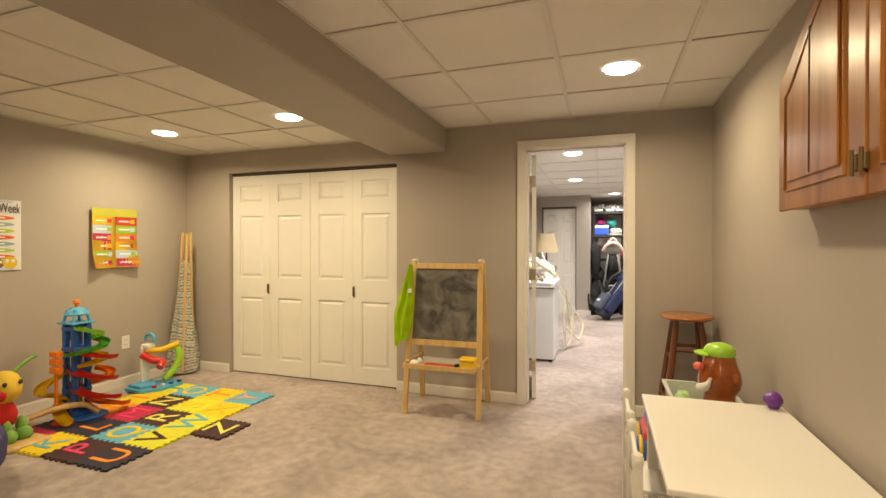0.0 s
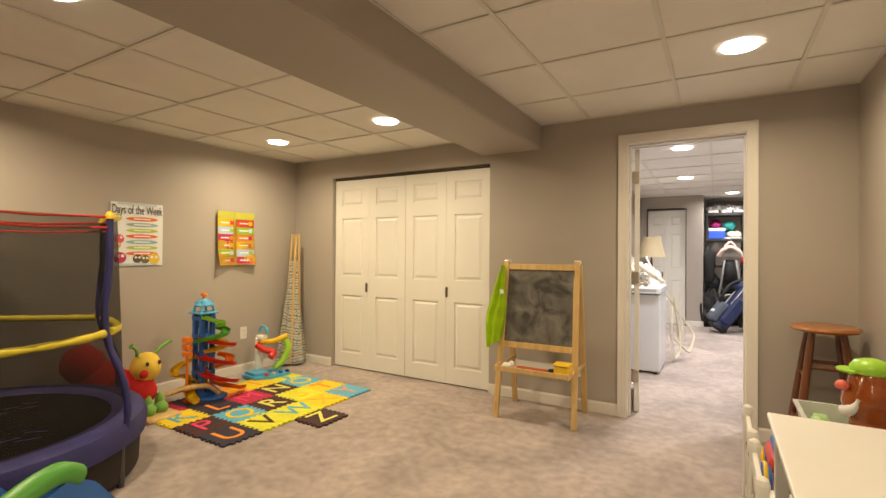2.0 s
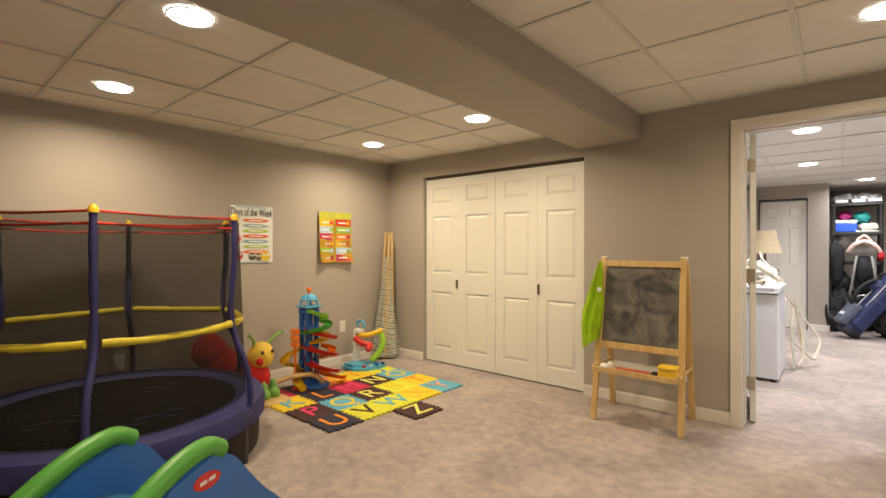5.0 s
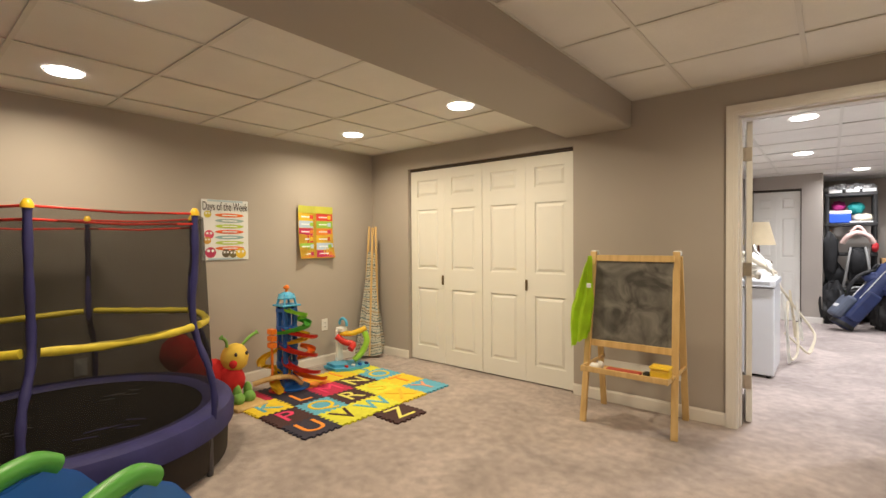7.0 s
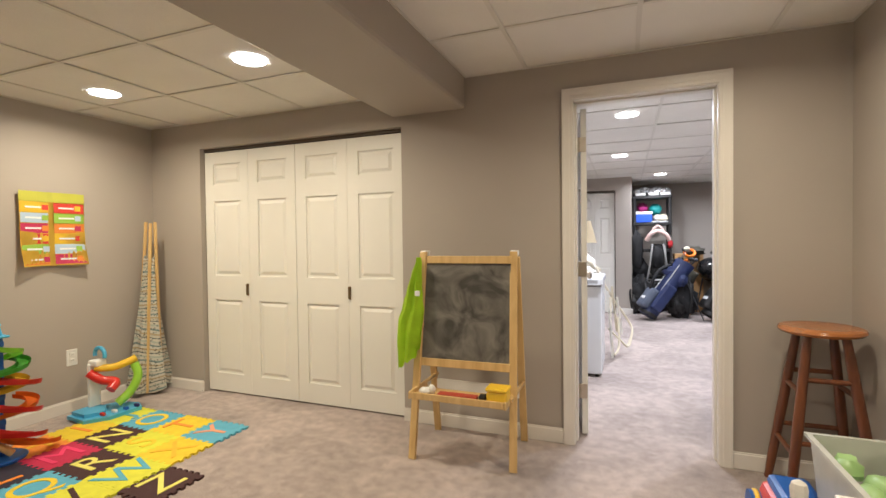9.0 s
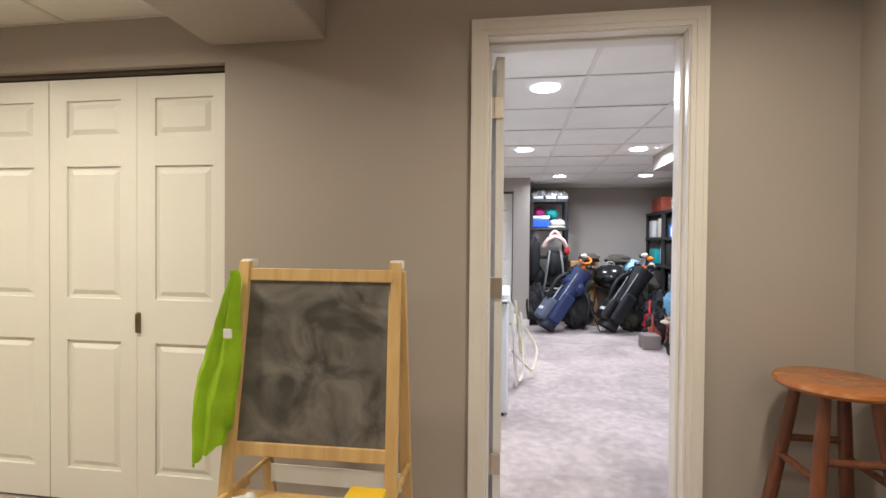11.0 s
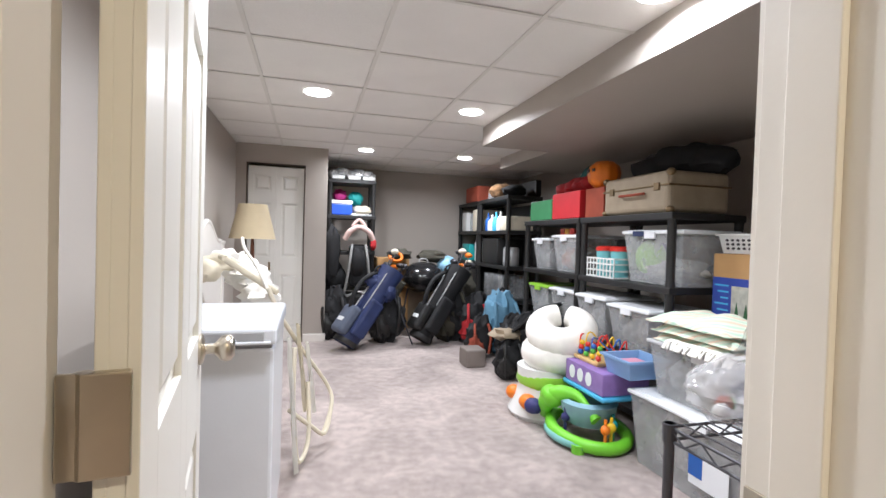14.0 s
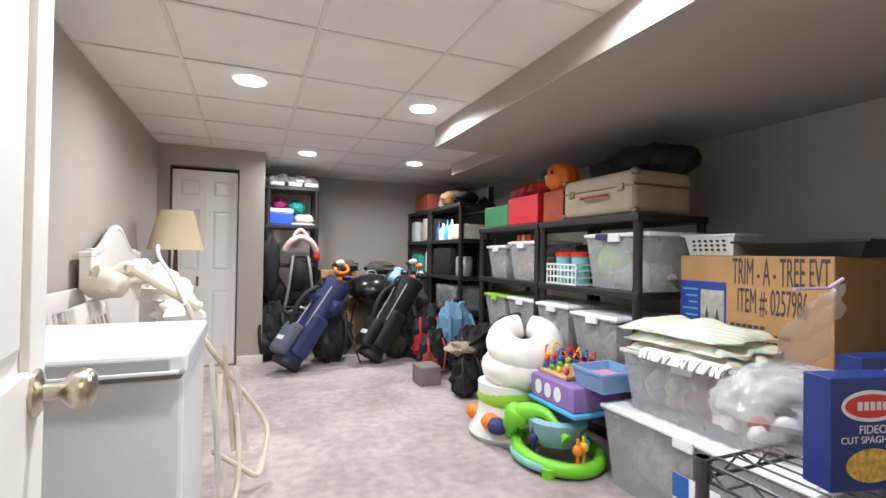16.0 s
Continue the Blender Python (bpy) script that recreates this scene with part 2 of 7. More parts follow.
def smooth_path(pts, n=6, closed=False):
    """Catmull-Rom through points."""
    pts = [Vector(p) for p in pts]
    m = len(pts)
    out = []
    for i in range(m if closed else m - 1):
        get = (lambda k: pts[k % m]) if closed else (lambda k: pts[max(0, min(m - 1, k))])
        p0, p1, p2, p3 = get(i - 1), get(i), get(i + 1), get(i + 2)
        for j in range(n):
            t = j / n
            out.append(0.5 * (2 * p1 + (p2 - p0) * t + (2 * p0 - 5 * p1 + 4 * p2 - p3) * t * t + (3 * p1 - p0 - 3 * p2 + p3) * t ** 3))
    if not closed:
        out.append(pts[-1])
    return out


def lathe(bm, profile, seg=24, at=(0, 0, 0), m=None, squash=1.0, cap=True):
    """Turned shape from (radius, height) pairs."""
    at = Vector(at)
    rings = []
    for r, z in profile:
        ring = []
        for k in range(seg):
            a = 2 * math.pi * k / seg
            co = Vector((r * math.cos(a), r * math.sin(a) * squash, z))
            ring.append(bm.verts.new((m @ co if m is not None else co) + at))
        rings.append(ring)
    for a, c in zip(rings, rings[1:]):
        for j in range(seg):
            bm.faces.new([a[j], a[(j + 1) % seg], c[(j + 1) % seg], c[j]])
    if cap and profile[0][0] > 1e-5:
        bm.faces.new(rings[0])
    if cap and profile[-1][0] > 1e-5:
        bm.faces.new(rings[-1])
    bmesh.ops.remove_doubles(bm, verts=[v for ring in rings for v in ring], dist=1e-6)
    return bm


def ball(bm, at, r, seg=16, wobble=0.0, freq=4.0, m=None):
    """An ellipsoid with an uneven skin. r: one radius or three."""
    r = (r, r, r) if isinstance(r, (int, float)) else r
    tmp = bmesh.new()
    bmesh.ops.create_uvsphere(tmp, u_segments=seg, v_segments=max(6, seg * 2 // 3), radius=1)
    at = Vector(at)
    for v in tmp.verts:
        k = 1 + wobble * noise.noise(v.co * freq * 0.5 + at * 7)
        v.co = Vector((v.co.x * r[0], v.co.y * r[1], v.co.z * r[2])) * k
    for f in tmp.faces:
        f.smooth = True
    merge(bm, tmp, Matrix.Translation(at) @ (m if m is not None else Matrix()))
    return bm


def prism(bm, outline, z0, z1, m=None):
    """A flat outline (x, y) given thickness in z."""
    lo = [bm.verts.new((m @ Vector((x, y, z0))) if m is not None else (x, y, z0)) for x, y in outline]
    hi = [bm.verts.new((m @ Vector((x, y, z1))) if m is not None else (x, y, z1)) for x, y in outline]
    n = len(lo)
    bm.faces.new(lo)
    bm.faces.new(hi)
    for i in range(n):
        bm.faces.new([lo[i], lo[(i + 1) % n], hi[(i + 1) % n], hi[i]])
    return bm


def writing(name, text, size, mat, parent, m, depth=0.001, width=None, align="CENTER"):
    """Raised lettering lying in the local xy plane of m."""
    cu = bpy.data.curves.new(name, "FONT")
    cu.body, cu.size, cu.extrude, cu.align_x, cu.align_y = text, size, depth, align, "CENTER"
    tmp = bpy.data.objects.new(name, cu)
    me = bpy.data.meshes.new_from_object(tmp)
    bpy.data.objects.remove(tmp)
    if width and len(me.vertices):
        xs = [v.co.x for v in me.vertices]
        k = width / (max(xs) - min(xs))
        for v in me.vertices:
            v.co.x *= k
    me.materials.clear()
    me.materials.append(mat)
    ob = new(name, me)
    ob.parent = parent
    ob.matrix_basis = m
    return ob


# upright frames for lettering: facing +x (west wall) and facing -y (north wall)
def on_west(x, y, z):
    return Matrix.Translation((x, y, z)) @ Matrix(((0, 0, 1, 0), (1, 0, 0, 0), (0, 1, 0, 0), (0, 0, 0, 1)))


def facing_west(x, y, z):
    return Matrix.Translation((x, y, z)) @ Matrix(((0, 0, -1, 0), (-1, 0, 0, 0), (0, 1, 0, 0), (0, 0, 0, 1)))


def facing_south(x, y, z):
    return pose(x, y, z, 90, 0, 0)


# ---- structure ----
X0, X1, Y0, YN, YB = -3.39, 1.46, -2.6, 3.885, 4.04
RX0, RX1, RY1 = -0.46, 3.52, 10.45
DX0, DX1, DH, CW = 0.14, 0.885, 2.048, 0.066
KX0, KX1, KH = -2.835, -0.992, 2.005

bm = B()
box(bm, -4.0, 4.2, -3.2, 11.2, -0.12, 0.0)
structure("floor", bm, M_CARPET, "taupe cut-pile carpet with trodden patches", "floor")


def wall(name, boxes, label="greige painted drywall"):
    w = B()
    for b in boxes:
        box(w, *b)
    return structure(name, w, M_WALL, label, "wall")


wall("wall_west", [(X0 - 0.12, X0, Y0 - 0.12, YB, 0, 2.5)])
wall("wall_east", [(X1, X1 + 0.12, Y0 - 0.12, YN, 0, 2.5)])
wall("wall_south", [(X0, X1, Y0 - 0.12, Y0, 0, 2.5)])
J = 0.02
wall("wall_north", [
    (X0, KX0, YN, YB, 0, 2.5), (KX0, KX1, YN, YB, KH, 2.5), (KX1, DX0 - J, YN, YB, 0, 2.5),
    (DX0 - J, DX1 + J, YN, YB, DH + J, 2.5), (DX1 + J, RX1 + 0.12, YN, YB, 0, 2.5)])
wall("closet_back_wall", [(KX0 - 0.1, KX1 + 0.1, 4.55, 4.65, 0, 2.5), (KX0 - 0.2, KX0 - 0.1, YB, 4.65, 0, 2.5), (KX1 + 0.1, KX1 + 0.2, YB, 4.65, 0, 2.5)])
wall("storage_wall_west", [(RX0 - 0.12, RX0, YB, RY1, 0, 2.5)])
wall("storage_wall_east", [(RX1, RX1 + 0.12, YB, RY1, 0, 2.5)])
wall("storage_wall_north", [(RX0 - 0.12, RX1 + 0.12, RY1, RY1 + 0.12, 0, 2.5)])
BX0, BX1 = -0.349, 0.268
wall("storage_closet_wall", [(RX0, BX0, 9.1, 9.2, 0, 2.5), (BX0, BX1, 9.1, 9.2, 2.0, 2.5), (BX1, 0.515, 9.1, 9.2, 0, 2.5), (0.415, 0.515, 9.2, RY1, 0, 2.5)])
# boxed beam of the play room and the two soffits of the storage room
b = B()
box(b, -1.06, -0.53, Y0, YN, 2.07, 2.4, 0.02)
structure("ceiling_beam", b, M_WALL, "greige painted boxed-in ceiling beam", "beam")
b = B()
box(b, 1.777, RX1, YB, 7.46, 2.04, 2.4, 0.004)
structure("duct_soffit", b, M_WALL, "greige painted drywall duct soffit", "soffit")
b = B()
box(b, 2.516, RX1, 7.46, 8.82, 2.075, 2.4, 0.004)
structure("small_soffit", b, M_WALL, "smaller greige painted drywall soffit", "soffit")


def ceiling(name, x0, x1, y0, y1, z, gx, gy, step, holes=()):
    """Suspended ceiling: tiles a little above the flanges of a metal grid."""
    c = B()
    xs = sorted({x0, x1} | {gx + step * k for k in range(-12, 13) if x0 < gx + step * k < x1})
    ys = sorted({y0, y1} | {gy + step * k for k in range(-12, 13) if y0 < gy + step * k < y1})
    for xa, xb in zip(xs, xs[1:]):
        for ya, yb in zip(ys, ys[1:]):
            d = 0.006 + random.uniform(-0.001, 0.002)
            box(c, xa + 0.004, xb - 0.004, ya + 0.004, yb - 0.004, z + d, z + d + 0.02)
    structure(name, c, M_CEIL, "off-white suspended ceiling of square fibre tiles", "ceiling")
    g = B()
    for x in xs:
        box(g, max(x0, x - 0.011), min(x1, x + 0.011), y0, y1, z - 0.001, z + 0.004)
    for y in ys:
        box(g, x0, x1, max(y0, y - 0.011), min(y1, y + 0.011), z, z + 0.004)
    structure(name + "_grid", g, M_GRID, "painted metal ceiling grid", "ceiling grid")
    t = B()
    box(t, x0 - 0.1, x1 + 0.1, y0 - 0.1, y1 + 0.1, z + 0.25, z + 0.3)
    structure(name + "_deck", t, M_WALL, "plain deck above the ceiling", "ceiling")


ceiling("ceiling_playroom_west", X0, -1.06, Y0, YN, CEIL, -1.14, 2.0, 0.637)
ceiling("ceiling_playroom_east", -0.53, X1, Y0, YN, CEIL_E, -0.137, 2.045, 0.625)
ceiling("ceiling_storage", RX0, RX1, YB, RY1, CEIL2, 0.02, 6.11, 0.645)


# skirting, casing and jambs
def skirting(name, runs):
    s = B()
    for x0, x1, y0, y1 in runs:
        box(s, x0, x1, y0, y1, 0, 0.082, 0.004)
        ix, iy = (x1 - x0 > y1 - y0), (y1 - y0 >= x1 - x0)
        box(s, x0 + (0.0 if ix else 0.004), x1 - (0.0 if ix else 0.004), y0 + (0.0 if iy else 0.004), y1 - (0.0 if iy else 0.004), 0.08, 0.092, 0.003)
    structure(name, s, M_TRIM, "white painted skirting board", "baseboard")


T = 0.014
skirting("baseboard_playroom", [(X0, X0 + T, Y0, YN), (X1 - T, X1, Y0, YN), (X0 + T, KX0, YN - T, YN), (KX1, DX0 - CW, YN - T, YN), (DX1 + CW, X1 - T, YN - T, YN)])
skirting("baseboard_storage", [(RX0, RX0 + T, YB + 0.02, 9.1), (BX1 + 0.01, 0.515, 9.1 - T, 9.1), (0.515, 0.515 + T, 9.1, RY1), (0.515 + T, RX1, RY1 - T, RY1), (RX1 - T, RX1, YB, RY1 - T)])


def casing(name, y, s):
    """Moulded door casing with a stepped face; s points out of the wall."""
    c = B()
    for inset, deep in ((0.0, 0.011), (0.018, 0.0165), (0.046, 0.020)):
        w = CW
        ya, yb = sorted((y, y + s * deep))
        box(c, DX0 - w, DX0 - 0.006 - inset, ya, yb, 0, DH + 0.006 + inset, 0.0)
        box(c, DX1 + 0.006 + inset, DX1 + w, ya, yb, 0, DH + 0.006 + inset, 0.0)
        box(c, DX0 - w, DX1 + w, ya, yb, DH + 0.006 + inset, DH + w, 0.0)
    structure(name, c, M_TRIM, "white moulded door casing", "door casing")


casing("trim_door_playroom", YN, -1)
casing("trim_door_storage", YB, 1)
c = B()
box(c, DX0 - J, DX0, YN, YB, 0, DH + J, 0.001)
box(c, DX1, DX1 + J, YN, YB, 0, DH + J, 0.001)
box(c, DX0, DX1, YN, YB, DH, DH + J, 0.001)
box(c, DX0, DX0 + 0.011, YN + 0.055, YB - 0.04, 0, DH, 0.002)
box(c, DX1 - 0.011, DX1, YN + 0.055, YB - 0.04, 0, DH, 0.002)
box(c, DX0, DX1, YN + 0.055, YB - 0.04, DH - 0.011, DH, 0.002)
structure("door_jamb", c, M_TRIM, "white painted door jamb with stop", "door jamb")
c = B()
box(c, DX1 - 0.004, DX1 + 0.001, YB - 0.037, YB - 0.002, 0.83, 0.905, 0.001)
box(c, DX1 - 0.0055, DX1 - 0.0035, YB - 0.028, YB - 0.012, 0.855, 0.88)
tagged(part("strike_plate", c, M_CHROME), "satin nickel latch strike plate on the jamb", "strike plate", kind="structure")


def panel_leaf(w, h, panels, thick=0.035):
    """A moulded door leaf in local x (0..w), z (0..h), both faces; panels: (x0, x1, z0, z1)."""
    d = B()
    g = 0.012
    box(d, 0, w, -thick / 2 + 0.011, thick / 2 - 0.011, 0, h, 0)
    xs = sorted({0, w} | {p[0] for p in panels} | {p[1] for p in panels})
    for sy in (-1, 1):
        ya, yb = sorted((sy * (thick / 2 - 0.0112), sy * thick / 2))
        cols = sorted({(p[0], p[1]) for p in panels})
        edge = 0
        for x0, x1 in cols + [(w, w)]:
            box(d, edge, x0, ya, yb, 0, h, 0.0015)
            edge = x1
        for x0, x1 in cols:
            zs = sorted((p[2], p[3]) for p in panels if (p[0], p[1]) == (x0, x1))
            low = 0
            for z0, z1 in zs + [(h, h)]:
                box(d, x0 - 0.001, x1 + 0.001, ya, yb, low, z0, 0.0015)
                low = z1
            for z0, z1 in zs:
                tmp = bmesh.new()
                ins = g * 1.3
                o = [(x0 + ins, z0 + ins), (x1 - ins, z0 + ins), (x1 - ins, z1 - ins), (x0 + ins, z1 - ins)]
                i2 = ins + 0.022
                p = [(x0 + i2, z0 + i2), (x1 - i2, z0 + i2), (x1 - i2, z1 - i2), (x0 + i2, z1 - i2)]
                vo = [tmp.verts.new((x, sy * (thick / 2 - 0.0109), z)) for x, z in o]
                vp = [tmp.verts.new((x, sy * (thick / 2 - 0.002), z)) for x, z in p]
                tmp.faces.new(vp)
                for k in range(4):
                    tmp.faces.new([vo[k], vo[(k + 1) % 4], vp[(k + 1) % 4], vp[k]])
                merge(d, tmp)
    return d


def bifold(name, x0, x1, y, h, label, knob_at, pulls=True):
    """A pair of hinged leaves under a track."""
    door = thing(name, (x0, y, 0.012), label, "closet door", kind="structure")
    w = (x1 - x0) / 2
    for k in range(2):
        mm = 0.2 * w
        ps = [(mm, w - mm * 0.9, z0 * h / 2, z1 * h / 2) for z0, z1 in ((0.15, 0.755), (0.955, 1.565), (1.70, 1.87))]
        leaf = part("door_leaf", panel_leaf(w - 0.0012, h - 0.03, ps), M_DOOR, door)
        leaf.location.x = k * w + 0.0006
        if pulls and k == knob_at[0]:
            hd = B()
            box(hd, -0.009, 0.009, -0.03, -0.012, 0.0, 0.088, 0.005)
            box(hd, -0.011, 0.011, -0.018, -0.014, -0.004, 0.092, 0.002)
            pull = part("pull_handle", hd, M_BRASSDARK, leaf, "dark antique brass pull")
            pull.location = (knob_at[1] * w, -0.003, 0.80)
    return door


MID = -1.913
bifold("door_1", KX0 + 0.006, MID - 0.002, 3.945, KH - 0.012, "white moulded bifold closet door, closed", (0, 0.95))
bifold("door_2", MID + 0.002, KX1 - 0.004, 3.945, KH - 0.012, "white moulded bifold closet door, closed", (1, 0.02))
c = B()
box(c, KX0, KX1, 3.925, 3.965, KH - 0.022, KH, 0.001)
structure("closet_track", c, M_DARK, "dark metal bifold door track", "door track")
bifold("door_3", BX0 + 0.015, BX1 - 0.012, 9.135, 1.985, "white moulded bifold closet door, closed", (0, 0.8))
# Shade in the gap round this closet door, built as dark strips.
c = B()
for bx in ((BX0 - 0.002, BX0 + 0.010), (BX1 - 0.008, BX1 + 0.002)):
    box(c, *bx, 9.094, 9.11, 0, 2.0)
box(c, BX0, BX1, 9.094, 9.11, 1.985, 2.0)
structure("closet_gap_shade", c, M_DARK, "dark strip standing for the shadow gap round the closet door", "trim")

# the open door into the storage room
door = thing("door_4", (DX0 + 0.024, YB - 0.002, 0.012), "white six-panel door standing wide open", "door", kind="structure", turn=97.5)
W, HH = 0.70, DH - 0.028
ps = [(xa, xb, z0, z1) for xa, xb in ((0.10, 0.315), (0.40, 0.612)) for z0, z1 in ((0.2, 0.78), (0.98, 1.56), (1.67, 1.86))]
leaf = part("door_leaf", panel_leaf(W, HH, ps), M_DOOR, door)
leaf.location = (0, -0.02, 0)
for s in (-1, 1):
    k = B()
    lathe(k, [(0.0, 0.0), (0.033, 0.0), (0.033, 0.005), (0.027, 0.009), (0.012, 0.012), (0.011, 0.028), (0.016, 0.034), (0.026, 0.042), (0.029, 0.053), (0.026, 0.064), (0.016, 0.070), (0.0, 0.071)], 24, (0, 0, 0), pose(0, 0, 0, 90 if s < 0 else -90))
    kn = part("door_knob", k, M_CHROME, leaf, "satin nickel round door knob", True)
    kn.location = (W - 0.062, s * 0.0175, 0.945)
for z in (0.27, 1.03, 1.80):
    k = B()
    rod(k, (0, 0, -0.045), (0, 0, 0.045), 0.007)
    box(k, 0.0, 0.004, -0.034, 0.0, -0.045, 0.045, 0.0015)
    box(k, -0.009, -0.005, -0.036, 0.002, -0.045, 0.045, 0.0015)
    box(k, -0.005, 0.0, -0.004, 0.019, -0.045, 0.045, 0.0015)
    hg = part("hinge", k, M_CHROME, door, "satin nickel butt hinge")
    hg.location = (-0.004, 0.003, z)


def downlight(x, y, z):
    d = thing("downlight", (x, y, z), "round recessed ceiling downlight, lit", "ceiling light", "recessed downlights")
    r = B()
    lathe(r, [(0.084, 0.002), (0.085, -0.003), (0.090, -0.0025), (0.091, 0.002)], 32, cap=False)
    part("trim_ring", r, M_WPLASTIC, d, "white trim ring", True)
    g = B()
    lathe(g, [(0.0, -0.007), (0.06, -0.006), (0.085, -0.002), (0.085, 0.003)], 32)
    part("diffuser", g, M_GLOW, d, "glowing diffuser", True)


# The two unseen added lamps get housings as well.
for lx, ly, lz in LAMPS1 + LAMPS2:
    downlight(lx, ly, lz)


# ---- play room things ----
def chalkboard_easel():
    e = thing("chalkboard_easel", (-0.42, 3.41, 0), "light pine children's easel with a smudged chalkboard and tray", "easel")
    def leg(x, y0, x1, y1, top):
        k = B()
        d = Vector((x1 - x, y1 - y0, top))
        tmp = bmesh.new()
        box(tmp, -0.021, 0.021, -0.011, 0.011, 0, d.length, 0.003)
        merge(k, tmp, Matrix.Translation((x, y0, 0)) @ d.to_track_quat("Z", "Y").to_matrix().to_4x4() @ pose(0, 0, 0, 0, 0, 0))
        part("leg", k, M_PINE, e)
    leg(-0.285, -0.02, -0.265, 0.135, 1.165)
    leg(0.285, 0.02, 0.265, 0.165, 1.165)
    leg(-0.30, 0.41, -0.272, 0.175, 1.135)
    leg(0.262, 0.43, 0.272, 0.20, 1.135)
    tilt = Matrix.Translation((0, 0.012, 0)) @ pose(0, 0, 0, -6.6, 0, 1.6)
    def bar(name, x0, x1, y0, y1, z0, z1, mat=M_PINE, bev=0.003, label=""):
        k = B()
        box(k, x0, x1, y0, y1, z0, z1, bev)
        return part(name, k, mat, e, label)
    for z0, z1 in ((1.105, 1.148), (0.517, 0.562)):
        bar("rail", -0.262, 0.262, -0.012, 0.012, z0, z1).matrix_basis = tilt
    bar("chalkboard", -0.258, 0.258, -0.003, 0.006, 0.557, 1.11, M_SLATE, 0, "black chalkboard with grey chalk smears").matrix_basis = tilt
    bar("back_board", -0.26, 0.26, 0.30, 0.306, 0.30, 0.37, M_WHITE, 0.001)
    t = B()
    box(t, -0.262, 0.262, -0.075, 0.10, 0.368, 0.378, 0.002)
    box(t, -0.262, 0.262, -0.085, -0.073, 0.365, 0.402, 0.003)
    box(t, -0.275, -0.262, -0.085, 0.16, 0.362, 0.402, 0.003)
    box(t, 0.262, 0.275, -0.085, 0.16, 0.362, 0.402, 0.003)
    part("tray", t, M_PINE, e)
    for x in (-0.278, 0.278):
        k = B()
        box(k, x - 0.008, x + 0.008, 0.0, 0.36, 0.375, 0.395, 0.003)
        part("brace", k, M_PINE, e)
    for x, y in ((-0.265, 0.15), (0.265, 0.18)):
        k = B()
        box(k, x - 0.022, x + 0.022, y - 0.014, y + 0.03, 1.142, 1.172, 0.006)
        part("hinge_cap", k, M_WPLASTIC, e, "white plastic hinge cap")
    return e


def slate_material():
    m = material("chalkboard_slate", (0.05, 0.05, 0.047), 0.75, vary=0.2, scale=5)
    nt = m.node_tree
    b = nt.nodes["Principled BSDF"]
    tc, n = nt.nodes.new("ShaderNodeTexCoord"), nt.nodes.new("ShaderNodeTexNoise")
    n.inputs["Scale"].default_value, n.inputs["Detail"].default_value, n.inputs["Distortion"].default_value = 5.5, 5, 1.6
    mr = nt.nodes.new("ShaderNodeMapRange")
    mr.inputs["From Min"].default_value, mr.inputs["From Max"].default_value = 0.35, 0.75
    mx = nt.nodes.new("ShaderNodeMix")
    mx.data_type = "RGBA"
    mx.inputs["A"].default_value, mx.inputs["B"].default_value = (0.055, 0.052, 0.046, 1), (0.24, 0.225, 0.20, 1)
    nt.links.new(tc.outputs["Object"], n.inputs["Vector"])
    nt.links.new(n.outputs["Fac"], mr.inputs["Value"])
    nt.links.new(mr.outputs["Result"], mx.inputs["Factor"])
    nt.links.new(mx.outputs["Result"], b.inputs["Base Color"])
    return m


M_SLATE = slate_material()
chalkboard_easel()

# things in the easel's tray
k = B()
ball(k, (-0.615, 3.39, 0.398), (0.04, 0.03, 0.019), 14, 0.25)
ball(k, (-0.58, 3.395, 0.408), (0.022, 0.02, 0.026), 12, 0.2)
tagged(part("plush_toy", k, M_WPLASTIC, None, "", True), "small white crumpled plush toy in the easel tray", "toy")
k = B()
box(k, -0.535, -0.315, 3.355, 3.405, 0.38, 0.402, 0.006)
tagged(part("crayon_box", k, material("red_card", (0.42, 0.06, 0.03), 0.5)), "flat red cardboard crayon box in the easel tray", "box")
k = B()
box(k, -0.305, -0.26, 3.36, 3.41, 0.38, 0.413, 0.012)
tagged(part("chalk_eraser", k, M_BLACK), "dark felt chalk eraser in the easel tray", "eraser")
yb = thing("plastic_tub", (-0.20, 3.385, 0.38), "small yellow plastic tub with lid in the easel tray", "tub")
k = B()
box(k, -0.055, 0.055, -0.045, 0.045, 0, 0.065, 0.012)
part("tub_body", k, M_YELLOW, yb)
k = B()
box(k, -0.06, 0.06, -0.05, 0.05, 0.064, 0.085, 0.01)
part("lid", k, M_YELLOW, yb)


